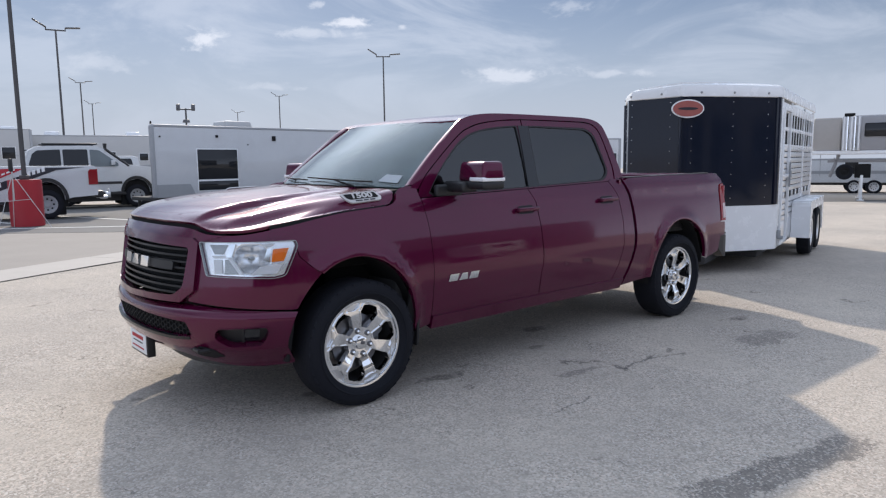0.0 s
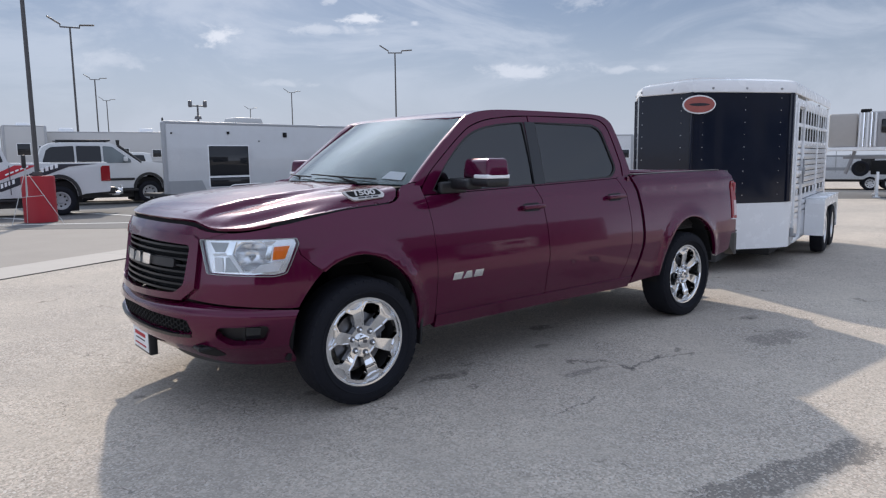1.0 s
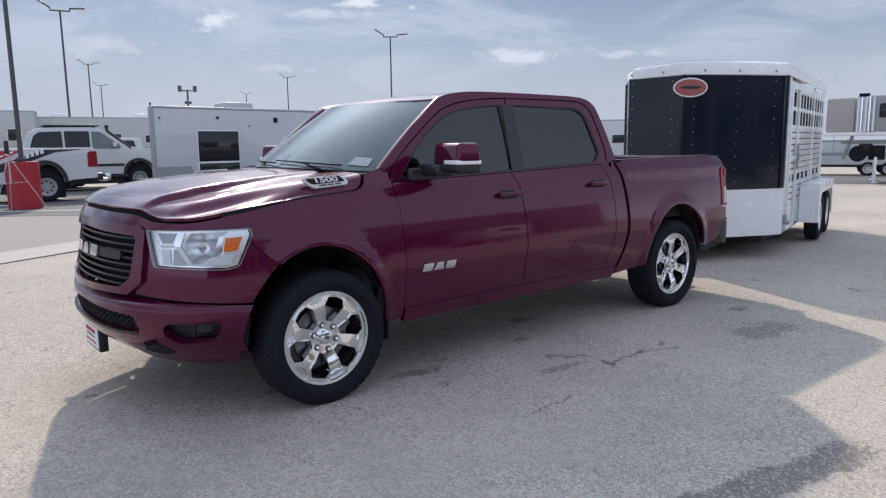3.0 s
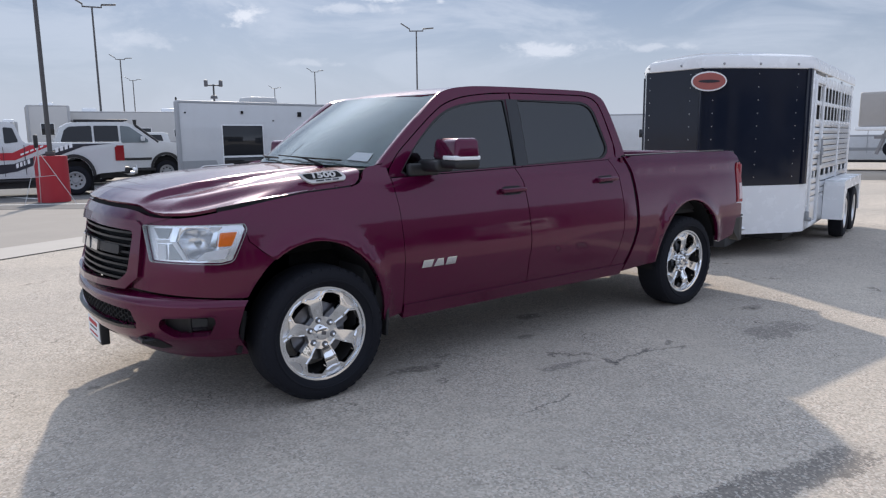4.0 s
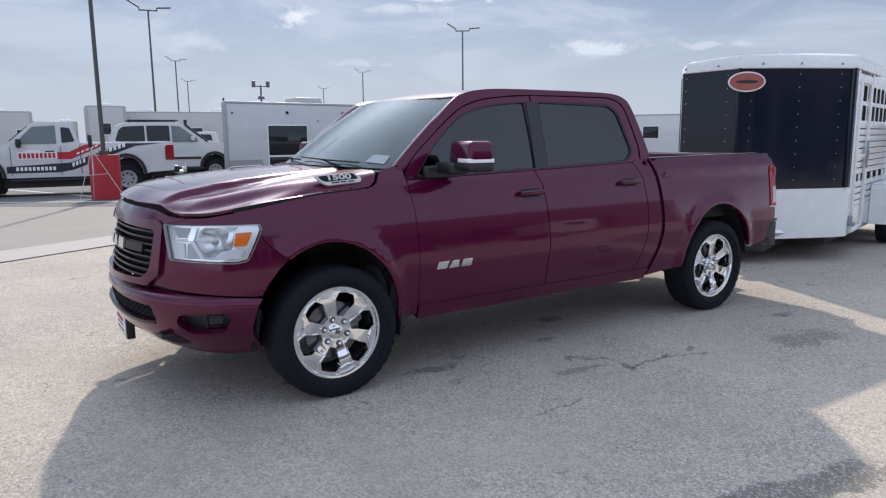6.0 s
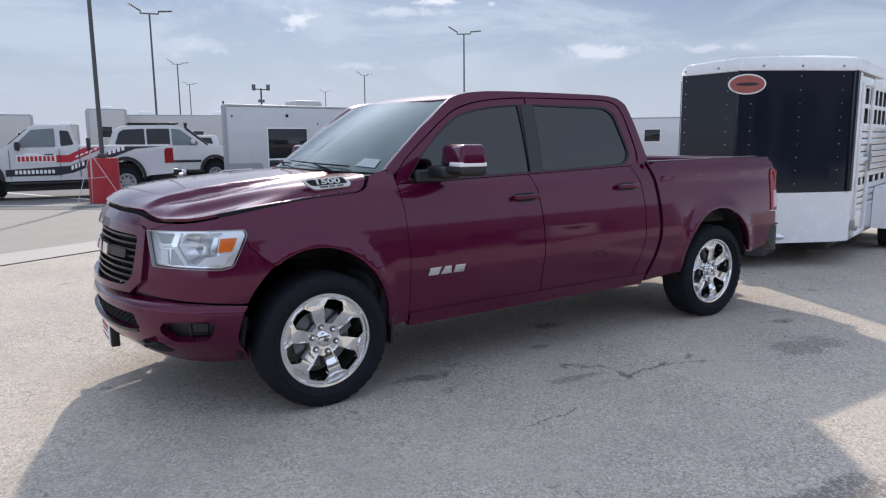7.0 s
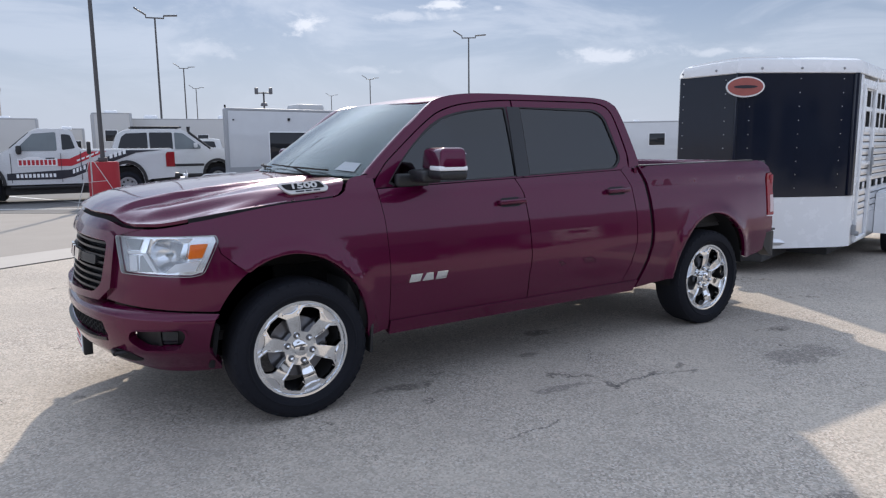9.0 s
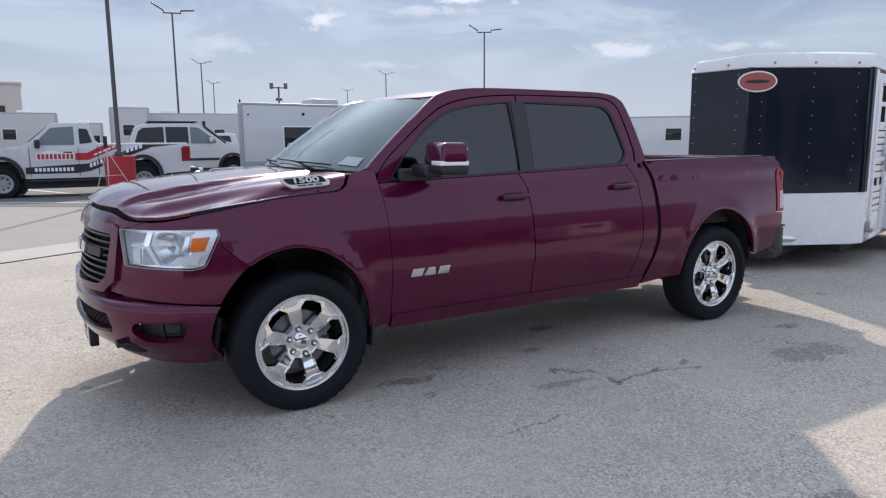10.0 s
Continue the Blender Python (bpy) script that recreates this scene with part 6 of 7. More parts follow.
def box_trailer(label, m, length, width, z0, z1, skin, slant=0.0, windows=(), extras=(), doors=(), stripe=None, group="", wheels_at=None, r=0.36, lower=None, name="enclosed_trailer", category="trailer"):
    """A closed trailer; x along its visible side (facing -y), y across."""
    t = thing(name, label, category, m, group)
    bm = new_bm()
    box(bm, (length / 2, width / 2, (z0 + z1) / 2), (length, width, z1 - z0), None, 0.05, 3)
    for v in bm.verts:
        if v.co.x < length / 2:
            v.co.x += slant * v.co.y / width
    body = part("body", bm, skin, t)
    for x in (0.03, length - 0.03):
        for y in (0.02, width - 0.02):
            bm = new_bm()
            box(bm, (x + (slant * y / width if x < 1 else 0), y, (z0 + z1) / 2), (0.16, 0.12, z1 - z0 - 0.02), None, 0.05, 3)
            part("corner_post", bm, EDGE_GREY, t)
    bm = new_bm()
    box(bm, (length / 2, width / 2, z1 - 0.03), (length + 0.02, width + 0.02, 0.10), None, 0.03, 3)
    for v in bm.verts:
        if v.co.x < length / 2:
            v.co.x += slant * v.co.y / width
    part("roof_rail", bm, EDGE_GREY, t)
    for x0, x1, a, b in windows:
        bm = new_bm()
        box(bm, ((x0 + x1) / 2, -0.006, (a + b) / 2), (x1 - x0 + 0.06, 0.03, b - a + 0.06), None, 0.012)
        w = part("window", bm, WHITE_ALU, t)
        bm = new_bm()
        box(bm, ((x0 + x1) / 2, -0.02, (a + b) / 2), (x1 - x0, 0.012, b - a), None, 0.004)
        part("pane", bm, DARK_GLASS, w)
    for x0, x1, a, b in doors:
        bm = new_bm()
        for xx in (x0, x1):
            box(bm, (xx, -0.008, (a + b) / 2), (0.025, 0.02, b - a))
        box(bm, ((x0 + x1) / 2, -0.008, b), (x1 - x0, 0.02, 0.025))
        d = part("door", bm, TRIM_GREY, t)
        bm = new_bm()
        box(bm, (x1 - 0.10, -0.03, (a + b) / 2), (0.05, 0.03, 0.12), None, 0.006)
        part("handle", bm, TRIM_GREY, d)
    for x, y, sx, sy, sz, mat in extras:
        bm = new_bm()
        box(bm, (x, y, z1 + sz / 2 - 0.01), (sx, sy, sz), None, min(0.05, sz * 0.3), 3, (0.86, 0.9))
        part("roof_unit", bm, mat, t)
    if stripe:
        for a, b, mat in stripe:
            bm = new_bm()
            box(bm, (length / 2, -0.003, (a + b) / 2), (length - 0.2, 0.012, b - a))
            part("stripe", bm, mat, t)
    if lower:
        bm = sheet(lower, (), 0.5, lambda x, z: (x, -0.010, z), 0.008, (0, -1, 0))
        part("stone_guard", bm, TRIM_GREY, t)
    for x in wheels_at or (length * 0.58, length * 0.58 + 0.85):
        for y, s in ((0.10, -1), (width - 0.10, 1)):
            simple_wheel(t, x, y, r, r, 0.22, s)
    bm = new_bm()
    box(bm, (length / 2, width / 2, z0 - 0.06), (length * 0.96, width * 0.8, 0.12), None, 0.01)
    for x in (0.4, length - 0.4):
        box(bm, (x, 0.35, (z0 - 0.1) / 2), (0.08, 0.08, z0 - 0.1))
        box(bm, (x, width - 0.35, (z0 - 0.1) / 2), (0.08, 0.08, z0 - 0.1))
    part("chassis", bm, UNDER, t)
    return t


def on_lot(x, y, turn=0.0):
    return pose(x, y, ground_z(x, y), 0, 0, turn)


g0 = ground_z(5.25, 20.1)
serving = box_trailer("white enclosed trailer with dark serving window and roof air unit", on_lot(5.25, 20.10, 7.0), 8.6, 2.4, 0.42 - g0, 2.84 - g0, VAN_WHITE, 1.12,
            windows=((1.60, 3.14, 1.00 - g0, 2.04 - g0), (1.60, 3.14, 0.62 - g0, 0.94 - g0)), extras=((3.72, 1.2, 1.22, 0.95, 0.28, RV_SKIN), (0.12, 0.2, 0.06, 0.06, 0.14, DARK), (7.0, 0.8, 0.4, 0.4, 0.08, WHITE_ALU)),
            lower=[(0.02, 0.43 - g0), (1.5, 0.43 - g0), (1.3, 0.86 - g0), (0.02, 0.86 - g0)])

for x, z, w, h in ((2.37, 2.50, 0.09, 0.09), (4.72, 2.46, 0.15, 0.18), (0.30, 2.46, 0.05, 0.05), (3.6, 2.22, 0.04, 0.04)):
    bm = new_bm()
    box(bm, (x, -0.02, z - g0), (w, 0.05, h), None, 0.01)
    part("vent", bm, DARK, serving)


def pole(x, y, height, radius=0.085, head=True, turn=0.0, base_mat=None, label="dark metal light pole with two lamp arms", base_r=0.3, base_h=0.75):
    t = thing("light_pole", label, "light pole", on_lot(x, y, turn), "lot light poles")
    bm = new_bm()
    rod(bm, (0, 0, 0.0), (0, 0, base_h), base_r, base_r, 24)
    bmesh.ops.bevel(bm, geom=[e for e in bm.edges if e.calc_face_angle(0) > 1], offset=0.02, segments=2, affect="EDGES")
    part("base", bm, base_mat or CONCRETE, t)
    bm = new_bm()
    rod(bm, (0, 0, base_h), (0, 0, height), radius * 1.15, radius * 0.8, 14)
    part("shaft", bm, POLE_METAL, t)
    bm = new_bm()
    box(bm, (0, 0, base_h + 0.06), (radius * 4.2, radius * 4.2, 0.12), None, 0.01)
    part("base_cover", bm, POLE_METAL, t)
    if head:
        bm = new_bm()
        box(bm, (0, 0, height + 0.02), (1.25, 0.09, 0.09), None, 0.01)
        part("cross_arm", bm, POLE_METAL, t)
        for s, lift in ((-1, 32), (1, 4)):
            bm = new_bm()
            c = Vector((s * 0.62, 0, height + 0.14))
            box(bm, (s * 0.60, 0, height + 0.10), (0.07, 0.07, 0.20))
            rot = Matrix.Rotation(radians(s * lift * -1), 3, "Y")
            box(bm, c + rot @ Vector((s * 0.45, 0, 0.06)), (0.95, 0.34, 0.075), rot, 0.02)
            part("lamp_head", bm, POLE_METAL, t)
    return t


for x, y, top in ((35.18, 48.60, 11.02), (9.30, 51.24, 10.90), (22.93, 103.5, 13.03), (33.81, 142.0, 13.32), (55.25, 107.6, 13.16), (67.31, 151.7, 13.5)):
    az = math.degrees(math.atan2(x + 2, y + 3.6))
    pole(x, y, top - ground_z(x, y) - 0.05, 0.075 if y < 60 else 0.10, True, -az)
pole(1.20, 17.95, 9.9, 0.0545, True, -10, RED_PAINT, "dark light pole on a red-painted concrete base", 0.405, 1.26)


def car(name, label, category, m, outline, half_w, belt_z, lean, paint, windows, wheels, r, shields=(), lift=1.0, panes=()):
    """A vehicle drawn by its side outline (front at small x), with sides that lean in above the belt line. The near side faces -y."""
    t = thing(name, label, category, m)

    def y_at(z):
        return half_w - lean * max(0.0, z - belt_z) - 0.10 * max(0.0, 0.55 - z)
    pts = [(x, z * lift) for x, z in outline]
    body = new_bm()
    for s in (-1, 1):
        one = sheet(pts, (), 0.35, lambda x, z: (x, s * y_at(z / lift), z), 0.0, (0, s, 0))
        me = bpy.data.meshes.new("tmp")
        one.to_mesh(me)
        one.free()
        body.from_mesh(me)
        bpy.data.meshes.remove(me)
    n = len(pts)
    rows = []
    for x, z in pts:
        h = y_at(z / lift)
        crown = 0.03 if z / lift > belt_z else 0.0
        rows.append([body.verts.new((x, y, z + c)) for y, c in ((-h, 0), (-h * 0.6, crown * 0.8), (0, crown), (h * 0.6, crown * 0.8), (h, 0))])
    for i in range(n):
        a, b = rows[i], rows[(i + 1) % n]
        for j in range(4):
            body.faces.new((a[j], a[j + 1], b[j + 1], b[j]))
    bmesh.ops.remove_doubles(body, verts=body.verts[:], dist=1e-4)
    bmesh.ops.recalc_face_normals(body, faces=body.faces[:])
    part("body", body, paint, t, "", 28)
    for i, poly in enumerate(windows):
        for s in (-1, 1):
            loop = rounded([(x, z * lift) for x, z in poly], 0.05)
            bm = sheet(loop, (), 0.4, lambda x, z: (x, s * (y_at(z / lift) + 0.012), z), 0.02, (0, s, 0.2))
            part("window", bm, panes[i] if i < len(panes) else DARK_GLASS, t)
    for (x0, z0), (x1, z1) in shields:
        d = Vector((x1 - x0, 0, z1 - z0))
        nrm = Vector((-d.z, 0, d.x)).normalized()
        if nrm.z < 0:
            nrm = -nrm
        def f(a, b):
            x, z = x0 + (x1 - x0) * b, (z0 + (z1 - z0) * b)
            return (x + nrm.x * 0.02, a * (y_at(z) - 0.08), z * lift + nrm.z * 0.02 + 0.02 * (1 - a * a))
        part("windshield", sheet(rounded([(-1, 0.06), (1, 0.06), (1, 0.94), (-1, 0.94)], 0.06), (), 0.3, f, 0.02, tuple(nrm)), DARK_GLASS, t)
    for x in wheels:
        bm = new_bm()
        box(bm, (x, 0, r * 1.28), (r * 2.3, half_w * 1.72, r * 2.1), None, 0.02)
        part("wheel_well", bm, DARK, t)
    bm = new_bm()
    box(bm, (sum(wheels) / 2, 0, r * 0.95), (abs(wheels[1] - wheels[0]) - r * 2.0, half_w * 1.5, r * 0.75), None, 0.03)
    part("chassis", bm, UNDER, t)
    for x in wheels:
        for s in (-1, 1):
            simple_wheel(t, x, s * (half_w - 0.10), r, r, 0.26, s, TRIM_GREY)
    return t


def arc(cx, cz, r, a0, a1, n=10):
    return [(cx + r * math.cos(radians(a0 + (a1 - a0) * i / n)), cz + r * math.sin(radians(a0 + (a1 - a0) * i / n))) for i in range(n + 1)]


# white work pickup beyond the gutter, front to the west
WP, WL = 3.90, 1.15
work_outline = ([(-0.98, 0.48), (-1.02, 0.62), (-1.0, 1.05), (-0.93, 1.18), (-0.7, 1.25), (0.0, 1.31), (0.55, 1.35), (0.72, 1.42), (1.30, 1.88), (1.48, 1.95), (2.2, 1.96), (2.42, 1.90), (2.58, 1.46), (2.64, 1.42),
                 (2.66, 1.40), (5.28, 1.40), (5.34, 1.34), (5.36, 0.80), (5.32, 0.60)] + [(4.62, 0.56)] + arc(WP, 0.50, 0.50, 0, 180) + [(3.1, 0.50), (0.75, 0.50)] + arc(0.0, 0.50, 0.50, 0, 180) + [(-0.6, 0.48)])
work = car("work_pickup", "white work pickup with red and black side graphics", "pickup truck", on_lot(-1.64, 21.75, -4.0), work_outline, 1.0, 1.32, 0.26, VAN_WHITE,
           [[(0.86, 1.38), (1.36, 1.83), (1.98, 1.87), (1.98, 1.38)], [(2.12, 1.40), (2.12, 1.82), (2.36, 1.80), (2.48, 1.44)]], (0.0, WP), 0.45, [((0.70, 1.42), (1.30, 1.88))], WL, (CAB_GLASS, DARK_GLASS))


def graphic(parent, name, pts, mat, half_w=1.0, off=0.008, deep=0.006):
    pts = [(x, z * WL / 1.05) for x, z in pts]
    bm = sheet(pts, (), 0.5, lambda x, z: (x, -(half_w - 0.26 * max(0.0, z / WL - 1.32) - 0.10 * max(0.0, 0.55 - z / WL) + off), z), deep, (0, -1, 0))
    return part(name, bm, mat, parent)


graphic(work, "black_stripe", [(0.62, 0.66), (2.0, 0.66), (2.4, 0.72), (4.2, 1.37), (5.0, 1.44), (3.9, 1.44), (2.3, 0.92), (0.62, 0.84)], DARK_INK)
graphic(work, "red_stripe", [(1.95, 1.02), (2.35, 1.02), (3.35, 1.42), (2.75, 1.42), (2.3, 1.22), (1.95, 1.22)], RED_INK)
graphic(work, "sign_plate", [(0.92, 1.03), (1.97, 1.03), (1.97, 1.24), (1.6, 1.24), (1.45, 1.29), (1.2, 1.29), (1.05, 1.24), (0.92, 1.24)], PAPER, off=0.010)
for i in range(9):
    x0 = 0.955 + i * 0.111
    graphic(work, "sign_bar", [(x0, 1.06), (x0 + 0.075, 1.06), (x0 + 0.075, 1.20), (x0, 1.20)], RED_INK, off=0.018)
for i in range(10):
    x0 = 0.86 + i * 0.108
    graphic(work, "sign_bar", [(x0, 0.72), (x0 + 0.07, 0.72), (x0 + 0.07, 0.82), (x0, 0.82)], PAPER, off=0.014)
for i in range(4):
    x0, z0 = 2.36 + i * 0.10, 0.80 + i * 0.035
    graphic(work, "sign_bar", [(x0, z0), (x0 + 0.065, z0 + 0.022), (x0 + 0.065, z0 + 0.14), (x0, z0 + 0.118)], PAPER, off=0.014)
for i in range(5):
    x0, z0 = 2.50 + i * 0.13, 1.14 + i * 0.05
    graphic(work, "sign_bar", [(x0, z0), (x0 + 0.09, z0 + 0.034), (x0 + 0.09, z0 + 0.08), (x0, z0 + 0.046)], PAPER, off=0.014)
for i in range(4):
    x0, z0 = 3.42 + i * 0.13, 1.205 + i * 0.038
    graphic(work, "sign_bar", [(x0, z0), (x0 + 0.085, z0 + 0.022), (x0 + 0.085, z0 + 0.15), (x0, z0 + 0.128)], PAPER, off=0.014)
for c in (0.0, WP):
    ring = [(x, z * 1.05) for x, z in arc(c, 0.50, 0.60, 0, 180, 14)] + [(x, z * 1.05) for x, z in arc(c, 0.50, 0.505, 180, 0, 14)]
    graphic(work, "wheel_flare", ring, BLACK_PLASTIC, off=0.05, deep=0.12)
for x0 in (0.74, 2.06):
    graphic(work, "door_seam", [(x0, 0.58), (x0 + 0.014, 0.58), (x0 + 0.014, 1.38), (x0, 1.38)], DARK_INK, off=0.016, deep=0.004)
graphic(work, "door_seam", [(2.60, 0.62), (2.62, 0.62), (2.62, 1.42), (2.60, 1.42)], DARK_INK, off=0.016, deep=0.004)
graphic(work, "taillight", [(5.14, 1.38), (5.35, 1.38), (5.35, 0.94), (5.08, 0.94), (5.08, 1.32)], RED_LENS, off=0.02)
bm = new_bm()
box(bm, (5.38, 0, 0.72), (0.24, 1.95, 0.22), None, 0.04)
part("rear_bumper", bm, BLACK_PLASTIC, work)
bm = new_bm()
box(bm, (5.62, 0, 0.60), (0.34, 0.08, 0.08), None, 0.01)
box(bm, (5.80, 0, 0.66), (0.16, 0.10, 0.20), None, 0.02)
rod(bm, (5.84, 0, 0.74), (5.84, 0, 0.86), 0.04, 0.03, 10)
box(bm, (5.60, -0.35, 0.60), (0.22, 0.30, 0.12), None, 0.03)
part("tow_hitch", bm, ALU, work)
bm = new_bm()
box(bm, (1.75, -0.985, 0.50), (2.1, 0.14, 0.07), None, 0.02)
part("running_board", bm, BLACK_PLASTIC, work)
bm = new_bm()
box(bm, (0.98, -1.12, 1.62), (0.14, 0.22, 0.26), None, 0.04)
part("mirror", bm, BLACK_PLASTIC, work)
bm = new_bm()
box(bm, (1.78, -1.005, 1.36), (0.24, 0.03, 0.04), None, 0.01)
part("door_handle", bm, BLACK_PLASTIC, work)
bm = new_bm()
box(bm, (2.30, 0, 2.28), (0.30, 1.0, 0.10), None, 0.03)
part("light_bar", bm, WHITE_ALU, work)

SL = 1.18
# white off-road estate behind it, front to the east
suv_outline = ([(4.85, 0.62), (4.88, 1.05), (4.78, 1.28), (4.55, 1.36), (3.55, 1.47), (2.75, 2.02), (2.55, 2.10), (2.3, 2.13), (0.95, 2.12), (0.60, 2.07), (0.38, 1.95), (0.12, 1.35), (0.02, 1.25), (0.0, 0.70), (0.1, 0.58)] + [(0.5, 0.56)]
               + arc(0.98, 0.52, 0.46, 180, 0) + [(1.6, 0.55), (3.2, 0.55)] + arc(3.78, 0.52, 0.46, 180, 0) + [(4.5, 0.60)])
suv = car("off_road_wagon", "white off-road wagon with black roof rack and black side trim", "car", on_lot(2.55, 28.0, -6.0), suv_outline, 0.97, 1.36, 0.22, VAN_WHITE,
          [[(0.36, 1.47), (0.50, 1.86), (0.66, 1.97), (1.36, 2.0), (1.36, 1.42)], [(1.43, 1.42), (1.43, 2.0), (2.22, 2.0), (2.22, 1.42)], [(2.29, 1.42), (2.29, 2.0), (2.60, 1.97), (3.20, 1.52), (3.20, 1.42)]], (0.98, 3.78), 0.46, [((3.50, 1.50), (2.78, 2.02))], SL, (DARK_GLASS, DARK_GLASS, CAB_GLASS))
bm = new_bm()
box(bm, (1.70, 0, 2.175 * SL), (1.72, 1.35, 0.04), None, 0.015)
for y in (-0.66, 0.66):
    box(bm, (1.70, y, 2.19 * SL), (1.76, 0.05, 0.05), None, 0.01)
for x in (0.95, 1.4, 1.9, 2.4):
    box(bm, (x, 0, 2.155 * SL), (0.05, 1.3, 0.08))
part("roof_rack", bm, BLACK_PLASTIC, suv)
bm = new_bm()
rod(bm, (3.55, -0.92, 1.42 * SL), (2.80, -0.84, 2.02 * SL), 0.05, None, 10)
rod(bm, (2.80, -0.84, 2.02 * SL), (2.80, -0.84, 2.20 * SL), 0.05, 0.07, 10)
part("snorkel", bm, BLACK_PLASTIC, suv)
for c in (0.98, 3.78):
    ring = [(x, z * SL) for x, z in arc(c, 0.52, 0.56, 0, 180, 14) + arc(c, 0.52, 0.465, 180, 0, 14)]
    bm = sheet(ring, (), 0.5, lambda x, z: (x, -1.02, z), 0.10, (0, -1, 0))
    part("wheel_flare", bm, BLACK_PLASTIC, suv)
bm = new_bm()
box(bm, (2.38, -0.985, 0.86 * SL), (1.8, 0.03, 0.10), None, 0.01)
part("side_moulding", bm, BLACK_PLASTIC, suv)
bm = new_bm()
box(bm, (2.38, -1.0, 0.48 * SL), (2.0, 0.14, 0.10), None, 0.02)
part("rock_slider", bm, BLACK_PLASTIC, suv)
bm = new_bm()
box(bm, (3.0, -1.08, 1.55 * SL), (0.14, 0.22, 0.20), None, 0.04)
part("mirror", bm, VAN_WHITE, suv)
bm = new_bm()
box(bm, (4.95, 0, 0.75 * SL), (0.25, 1.8, 0.30), None, 0.05)
part("front_bumper", bm, BLACK_PLASTIC, suv)

# this estate is of the long kind
for ob in suv.children:
    if ob.type == "MESH":
        for v in ob.data.vertices:
            v.co.x *= 1.12
    else:
        ob.location.x *= 1.12

# a second white pickup further off
far_outline = ([(-0.98, 0.48), (-1.02, 0.62), (-1.0, 1.05), (-0.7, 1.25), (0.55, 1.35), (1.25, 1.88), (1.45, 1.95), (2.7, 1.96), (2.92, 1.90), (3.05, 1.42), (4.9, 1.40), (4.95, 0.62)] + [(4.4, 0.56)] + arc(WP, 0.50, 0.50, 0, 180) + [(3.1, 0.50), (0.75, 0.50)] + arc(0.0, 0.50, 0.50, 0, 180) + [(-0.6, 0.48)])
car("crew_pickup", "white crew-cab pickup parked beyond the other cars", "pickup truck", on_lot(4.9, 30.6, -16.0), far_outline, 1.0, 1.32, 0.26, VAN_WHITE,
    [[(0.86, 1.38), (1.36, 1.83), (1.85, 1.87), (1.85, 1.38)], [(1.98, 1.38), (1.98, 1.87), (2.65, 1.86), (2.78, 1.40)]], (0.0, WP), 0.42, [((0.60, 1.38), (1.25, 1.88))], 1.10)


# camera mast, tripod
mast = thing("camera_mast", "surveillance camera mast with two pods on a crossbar", "camera mast", on_lot(8.35, 25.2, -18))
bm = new_bm()
rod(bm, (0, 0, 0.5), (0, 0, 4.02), 0.05, 0.035, 12)
part("mast_tube", bm, POLE_METAL, mast)
bm = new_bm()
box(bm, (0, 0, 0.30), (1.2, 1.0, 0.6), None, 0.04)
part("base_cabinet", bm, TRIM_GREY, mast)
bm = new_bm()
box(bm, (0, 0, 3.98), (0.62, 0.05, 0.05), None, 0.01)
part("crossbar", bm, POLE_METAL, mast)
for x in (-0.29, 0.29):
    bm = new_bm()
    box(bm, (x, 0, 4.06), (0.15, 0.20, 0.26), None, 0.03)
    part("camera_pod", bm, MAST_GREY, mast)
bm = new_bm()
lathe(bm, [(0.0, 3.62), (0.12, 3.56), (0.15, 3.45), (0.0, 3.44)], 16)
part("dome", bm, MAST_GREY, mast)

tri = thing("tripod_stand", "white tripod stand with dark head beside the red pole base", "tripod", on_lot(0.79, 17.2))
top = Vector((0.02, 0, 1.42))
for fx, fy in ((-0.42, -0.25), (0.75, -0.45), (0.05, 0.55)):
    bm = new_bm()
    rod(bm, top, (fx, fy, 0.0), 0.010, 0.008, 8)
    part("leg", bm, RV_SKIN, tri)
bm = new_bm()
rod(bm, (0.02, 0, 0.72), (0.02, 0, 1.55), 0.018, None, 8)
rod(bm, (-0.20, -0.12, 0.72), (0.38, -0.22, 0.76), 0.007, None, 8)
part("centre_column", bm, RV_SKIN, tri)
bm = new_bm()
box(bm, (0.0, 0, 1.64), (0.10, 0.10, 0.34), None, 0.03)
part("head", bm, BLACK_PLASTIC, tri)


# ---- far rows of campers and horse trailers ----
def far_unit(label, x, y, turn, length, height, skin=None, n=4, extras=(), stripe=None, name="camper_trailer", z0=0.75, slant=0.0, width=2.5):
    rnd = random.Random(int(abs(x * 31 + y * 17)))
    wins = []
    for i in range(n):
        c = length * (i + 0.6) / n
        w = rnd.uniform(0.5, 1.0)
        wins.append((c, c + w, height * 0.56, height * 0.56 + rnd.uniform(0.5, 0.75)))
    return box_trailer(label, on_lot(x, y, turn), length, width, z0, height, skin or RV_SKIN, slant, windows=wins, extras=extras, stripe=stripe, group="campers in the far row", name=name,
                       doors=((length * 0.42, length * 0.42 + 0.7, 0.9, 2.6),))


far_unit("white camper trailer with dark windows in a far row", 5.6, 50.9, -12, 11.5, 4.05, None, 5, ((2.8, 1.2, 1.0, 0.8, 0.30, WHITE_ALU), (8.0, 1.2, 1.0, 0.8, 0.3, WHITE_ALU)), ((1.7, 1.95, TRIM_GREY),))
far_unit("tall white camper trailer with roof air unit in a far row", 4.35, 48.4, -5, 2.4, 4.30, None, 2, ((1.2, 1.2, 0.9, 0.8, 0.22, WHITE_ALU),), ((1.2, 1.5, RV_TAN),))
far_unit("white low camper trailer in a far row", -7.2, 45.0, 0, 8.2, 3.62, None, 4, ((6.5, 1.2, 0.8, 0.8, 0.18, WHITE_ALU),), None)
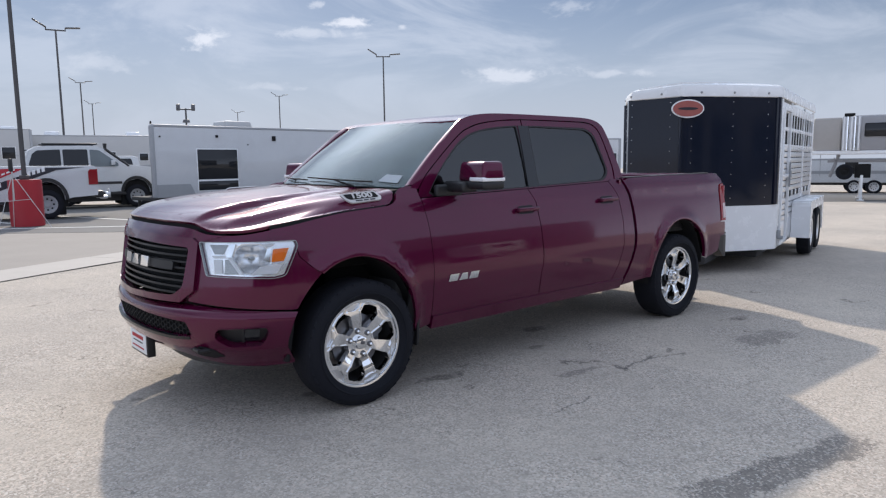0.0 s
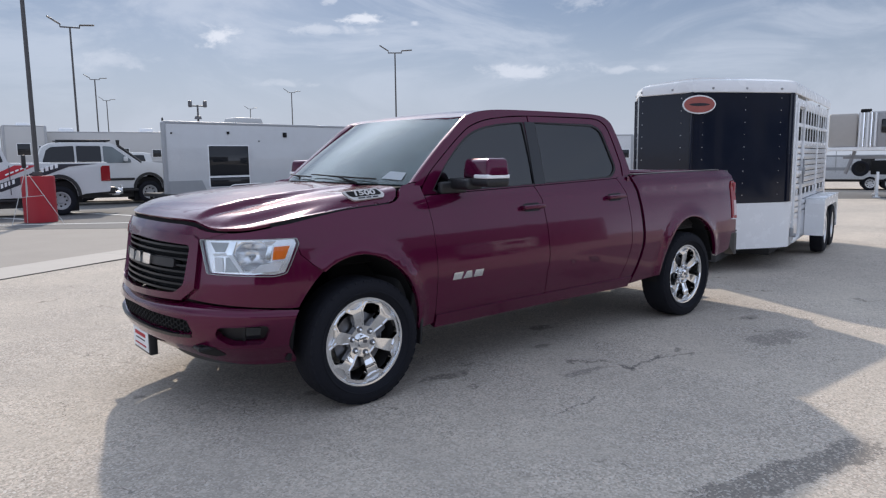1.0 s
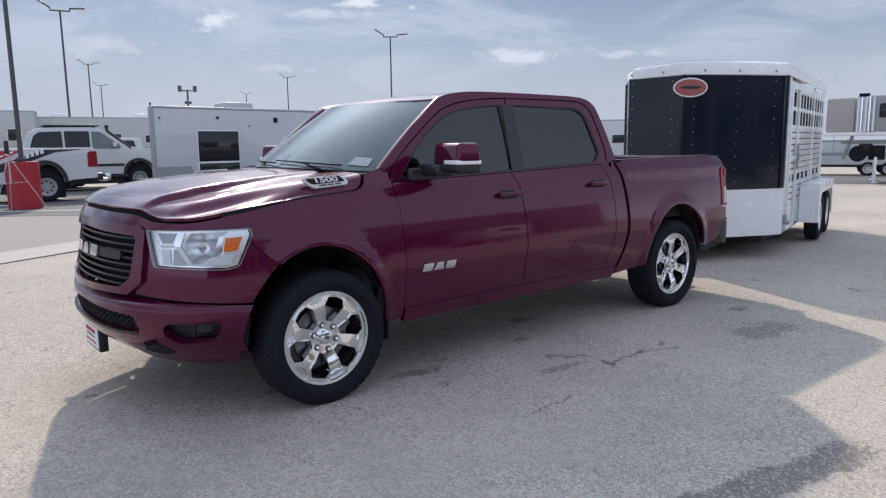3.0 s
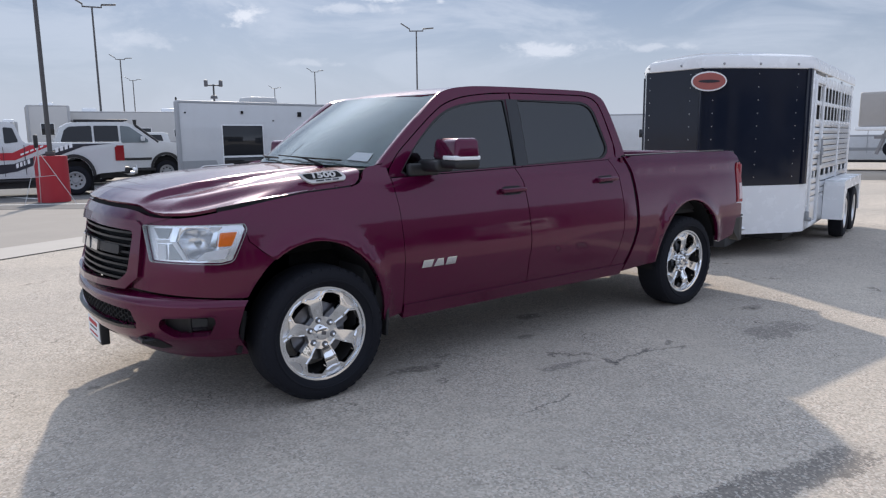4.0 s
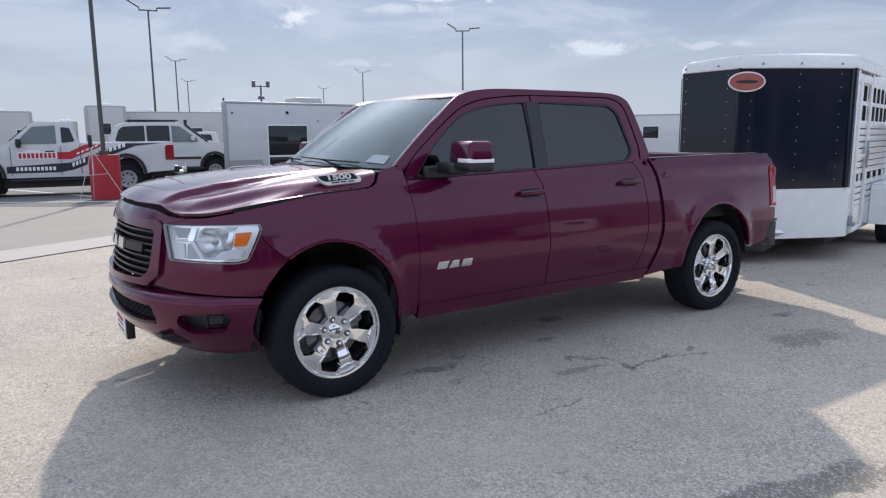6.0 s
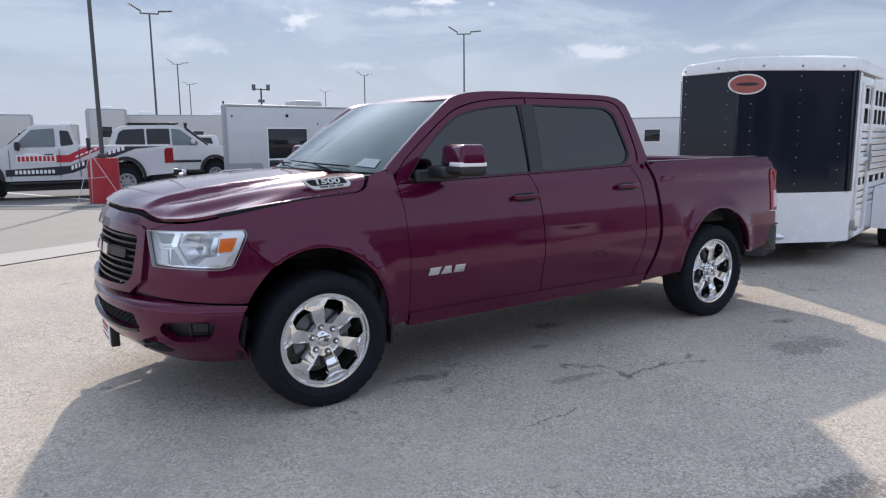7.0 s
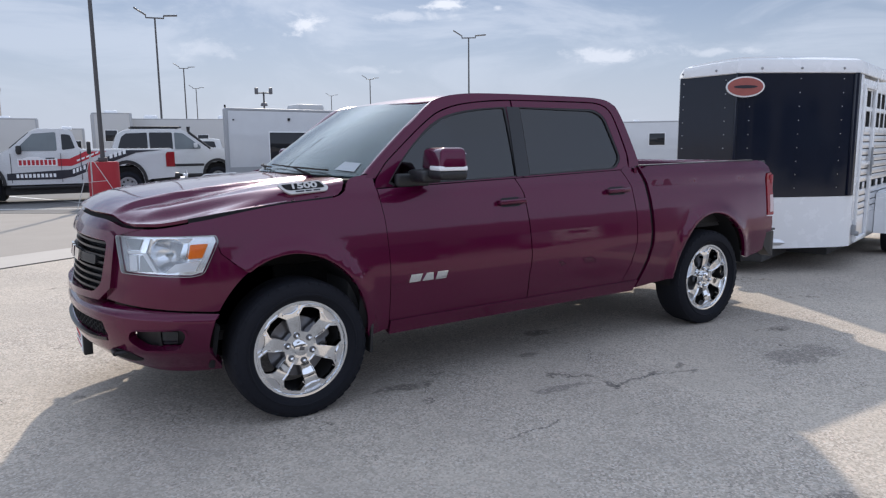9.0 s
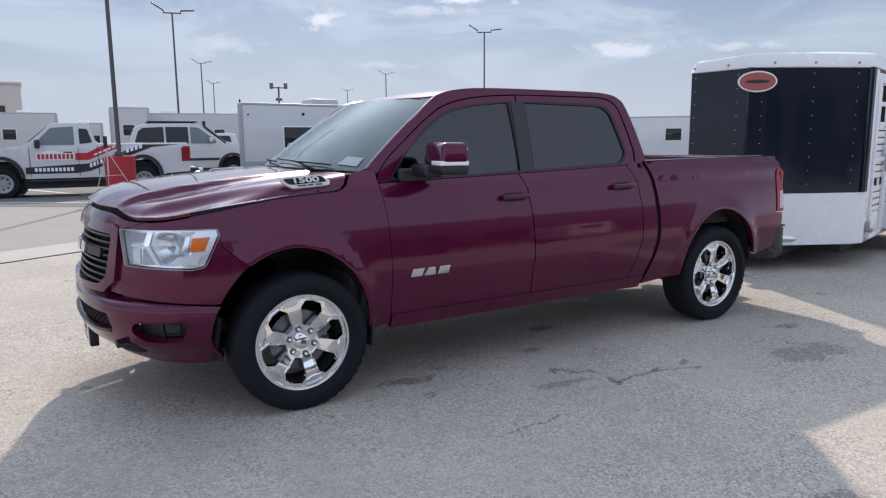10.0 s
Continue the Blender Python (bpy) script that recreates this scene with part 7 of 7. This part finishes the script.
far_unit("white camper trailer with grey stripe in a far row", -16.5, 47.5, 4, 8.5, 3.7, None, 4, ((4, 1.2, 0.8, 0.8, 0.2, WHITE_ALU),), ((1.2, 1.4, TRIM_GREY),))
far_unit("white camper trailer partly hidden in a far row", 0.6, 56.5, 0, 4.0, 3.5, None, 2)
far_unit("white horse trailer with small dark windows and roof vents", 28.2, 30.8, -48.5, 10.5, 3.28, VAN_WHITE, 4, ((2.5, 1.2, 0.4, 0.4, 0.14, WHITE_ALU), (4.0, 1.2, 0.5, 0.4, 0.12, WHITE_ALU), (6.0, 1.2, 0.4, 0.4, 0.14, WHITE_ALU)), None, "horse_trailer", 0.6)
far_unit("white camper trailer in the row behind", 17.5, 49.5, -14, 9.0, 3.6, None, 4)

shed = thing("beige_building", "flat-roofed beige building far beyond the lot", "building", on_lot(-34.0, 146.0, 0))
bm = new_bm()
box(bm, (17.2, 10, 6.6), (34.4, 20, 13.2), None, 0.1)
part("wall", bm, STONE, shed)
bm = new_bm()
box(bm, (17.2, 10, 13.3), (34.9, 20.5, 0.5), None, 0.1)
part("roof_edge", bm, RV_TAN, shed)
for i in range(7):
    bm = new_bm()
    box(bm, (3 + i * 4.6, -0.04, 8.5), (2.2, 0.2, 1.6), None, 0.04)
    part("window", bm, DARK_GLASS, shed)


def build_gooseneck():
    t = thing("gooseneck_trailer", "silver gooseneck horse trailer with tan nose, spare wheel and support legs", "trailer", on_lot(27.4, 8.15, -70.4))
    d = -ground_z(27.4, 8.15)
    bm = new_bm()
    box(bm, (0.45, 1.2, 2.40 + d), (1.0, 2.3, 1.34), None, 0.08, 3)
    part("nose_box", bm, RV_TAN, t)
    bm = new_bm()
    box(bm, (4.3, 1.2, 2.42 + d), (6.0, 2.4, 1.42), None, 0.10, 3)
    part("body", bm, SILVER_SKIN, t)
    for i in range(5):
        bm = new_bm()
        rod(bm, (1.02 + i * 0.13, -0.02 + 0.0 * i, 1.76 + d), (1.02 + i * 0.13, -0.02, 3.08 + d), 0.065, None, 10)
        part("corner_rib", bm, CHROME if i % 2 else ALU, t)
    bm = new_bm()
    box(bm, (2.25, -0.01, 2.55 + d), (1.05, 0.04, 0.52), None, 0.05)
    w = part("window", bm, DARK_GLASS, t)
    bm = new_bm()
    box(bm, (3.6, 1.2, 1.68 + d), (7.5, 2.45, 0.14), None, 0.02)
    part("deck_edge", bm, WHITE_ALU, t)
    bm = new_bm()
    box(bm, (1.20, 1.2, 3.20 + d), (0.38, 0.5, 0.14), None, 0.03)
    part("roof_vent", bm, DARK, t)
    bm = new_bm()
    box(bm, (0.75, 1.2, 1.15 + d), (0.12, 1.6, 0.95), Matrix.Rotation(radians(18), 3, "Y"), 0.02)
    box(bm, (1.6, 1.2, 1.35 + d), (2.2, 1.6, 0.12), None, 0.02)
    part("neck_frame", bm, SILVER_SKIN, t)
    bm = new_bm()
    box(bm, (5.2, 1.2, 0.95 + d), (4.6, 2.35, 1.3), None, 0.05)
    part("lower_body", bm, SILVER_SKIN, t)
    bm = new_bm()
    box(bm, (1.75, 0.5, 0.95 + d), (0.55, 0.5, 0.55), None, 0.03)
    part("battery_box", bm, DARK, t)
    simple_wheel(t, 1.12, -0.05, 0.92 + d, 0.31, 0.22, -1, DARK, name="spare_wheel")
    for y in (0.1, 2.2):
        bm = new_bm()
        box(bm, (1.72, y, 0.45), (0.10, 0.10, 0.9 + d), None, 0.01)
        box(bm, (1.72, y, 0.02), (0.26, 0.26, 0.04), None, 0.01)
        part("support_leg", bm, WHITE_ALU, t)
    for x in (5.2, 6.1):
        for y, s in ((0.05, -1), (2.35, 1)):
            simple_wheel(t, x, y, 0.36, 0.36, 0.22, s)
    return t


build_gooseneck()
far_unit("white stock trailer behind the gooseneck", 33.5, 14.5, -68, 9.5, 1.75, VAN_WHITE, 3, (), ((1.0, 1.15, TRIM_GREY),), "flat_trailer", 0.55)
far_unit("white horse trailer in the row to the east", 45.0, 8.0, -60, 9.0, 3.3, VAN_WHITE, 4, (), None, "horse_trailer", 0.6)

# the trailer and pickup across the drive only show as reflections in the paint
box_trailer("white enclosed trailer parked across the drive", on_lot(18.6, -16.2, 180), 2.5, 2.0, 0.55, 2.2, VAN_WHITE, 0.0, windows=((0.6, 1.8, 1.15, 1.75),))
car("parked_pickup", "dark grey pickup parked across the drive", "pickup truck", on_lot(7.4, -17.5, 0.0), far_outline, 1.0, 1.32, 0.26, DARK_CAR,
    [[(0.86, 1.38), (1.36, 1.83), (1.85, 1.87), (1.85, 1.38)], [(1.98, 1.38), (1.98, 1.87), (2.65, 1.86), (2.78, 1.40)]], (0.0, WP), 0.42, [((0.60, 1.38), (1.25, 1.88))], 1.05)
# invented block with panes, out of view: hides the low sky from the paint
blocker = thing("sales_building", "long dark grey sales building with dark windows across the drive", "building", pose(0, -32, 0))
bm = new_bm()
box(bm, (6, -6, 3.6), (76, 12, 7.2), None, 0.1)
part("wall", bm, BLOCKER_GREY, blocker)
for i in range(9):
    bm = new_bm()
    box(bm, (-30 + i * 8, 0.02, 2.2), (5.5, 0.2, 3.2), None, 0.04)
    part("window", bm, DARK_GLASS, blocker)
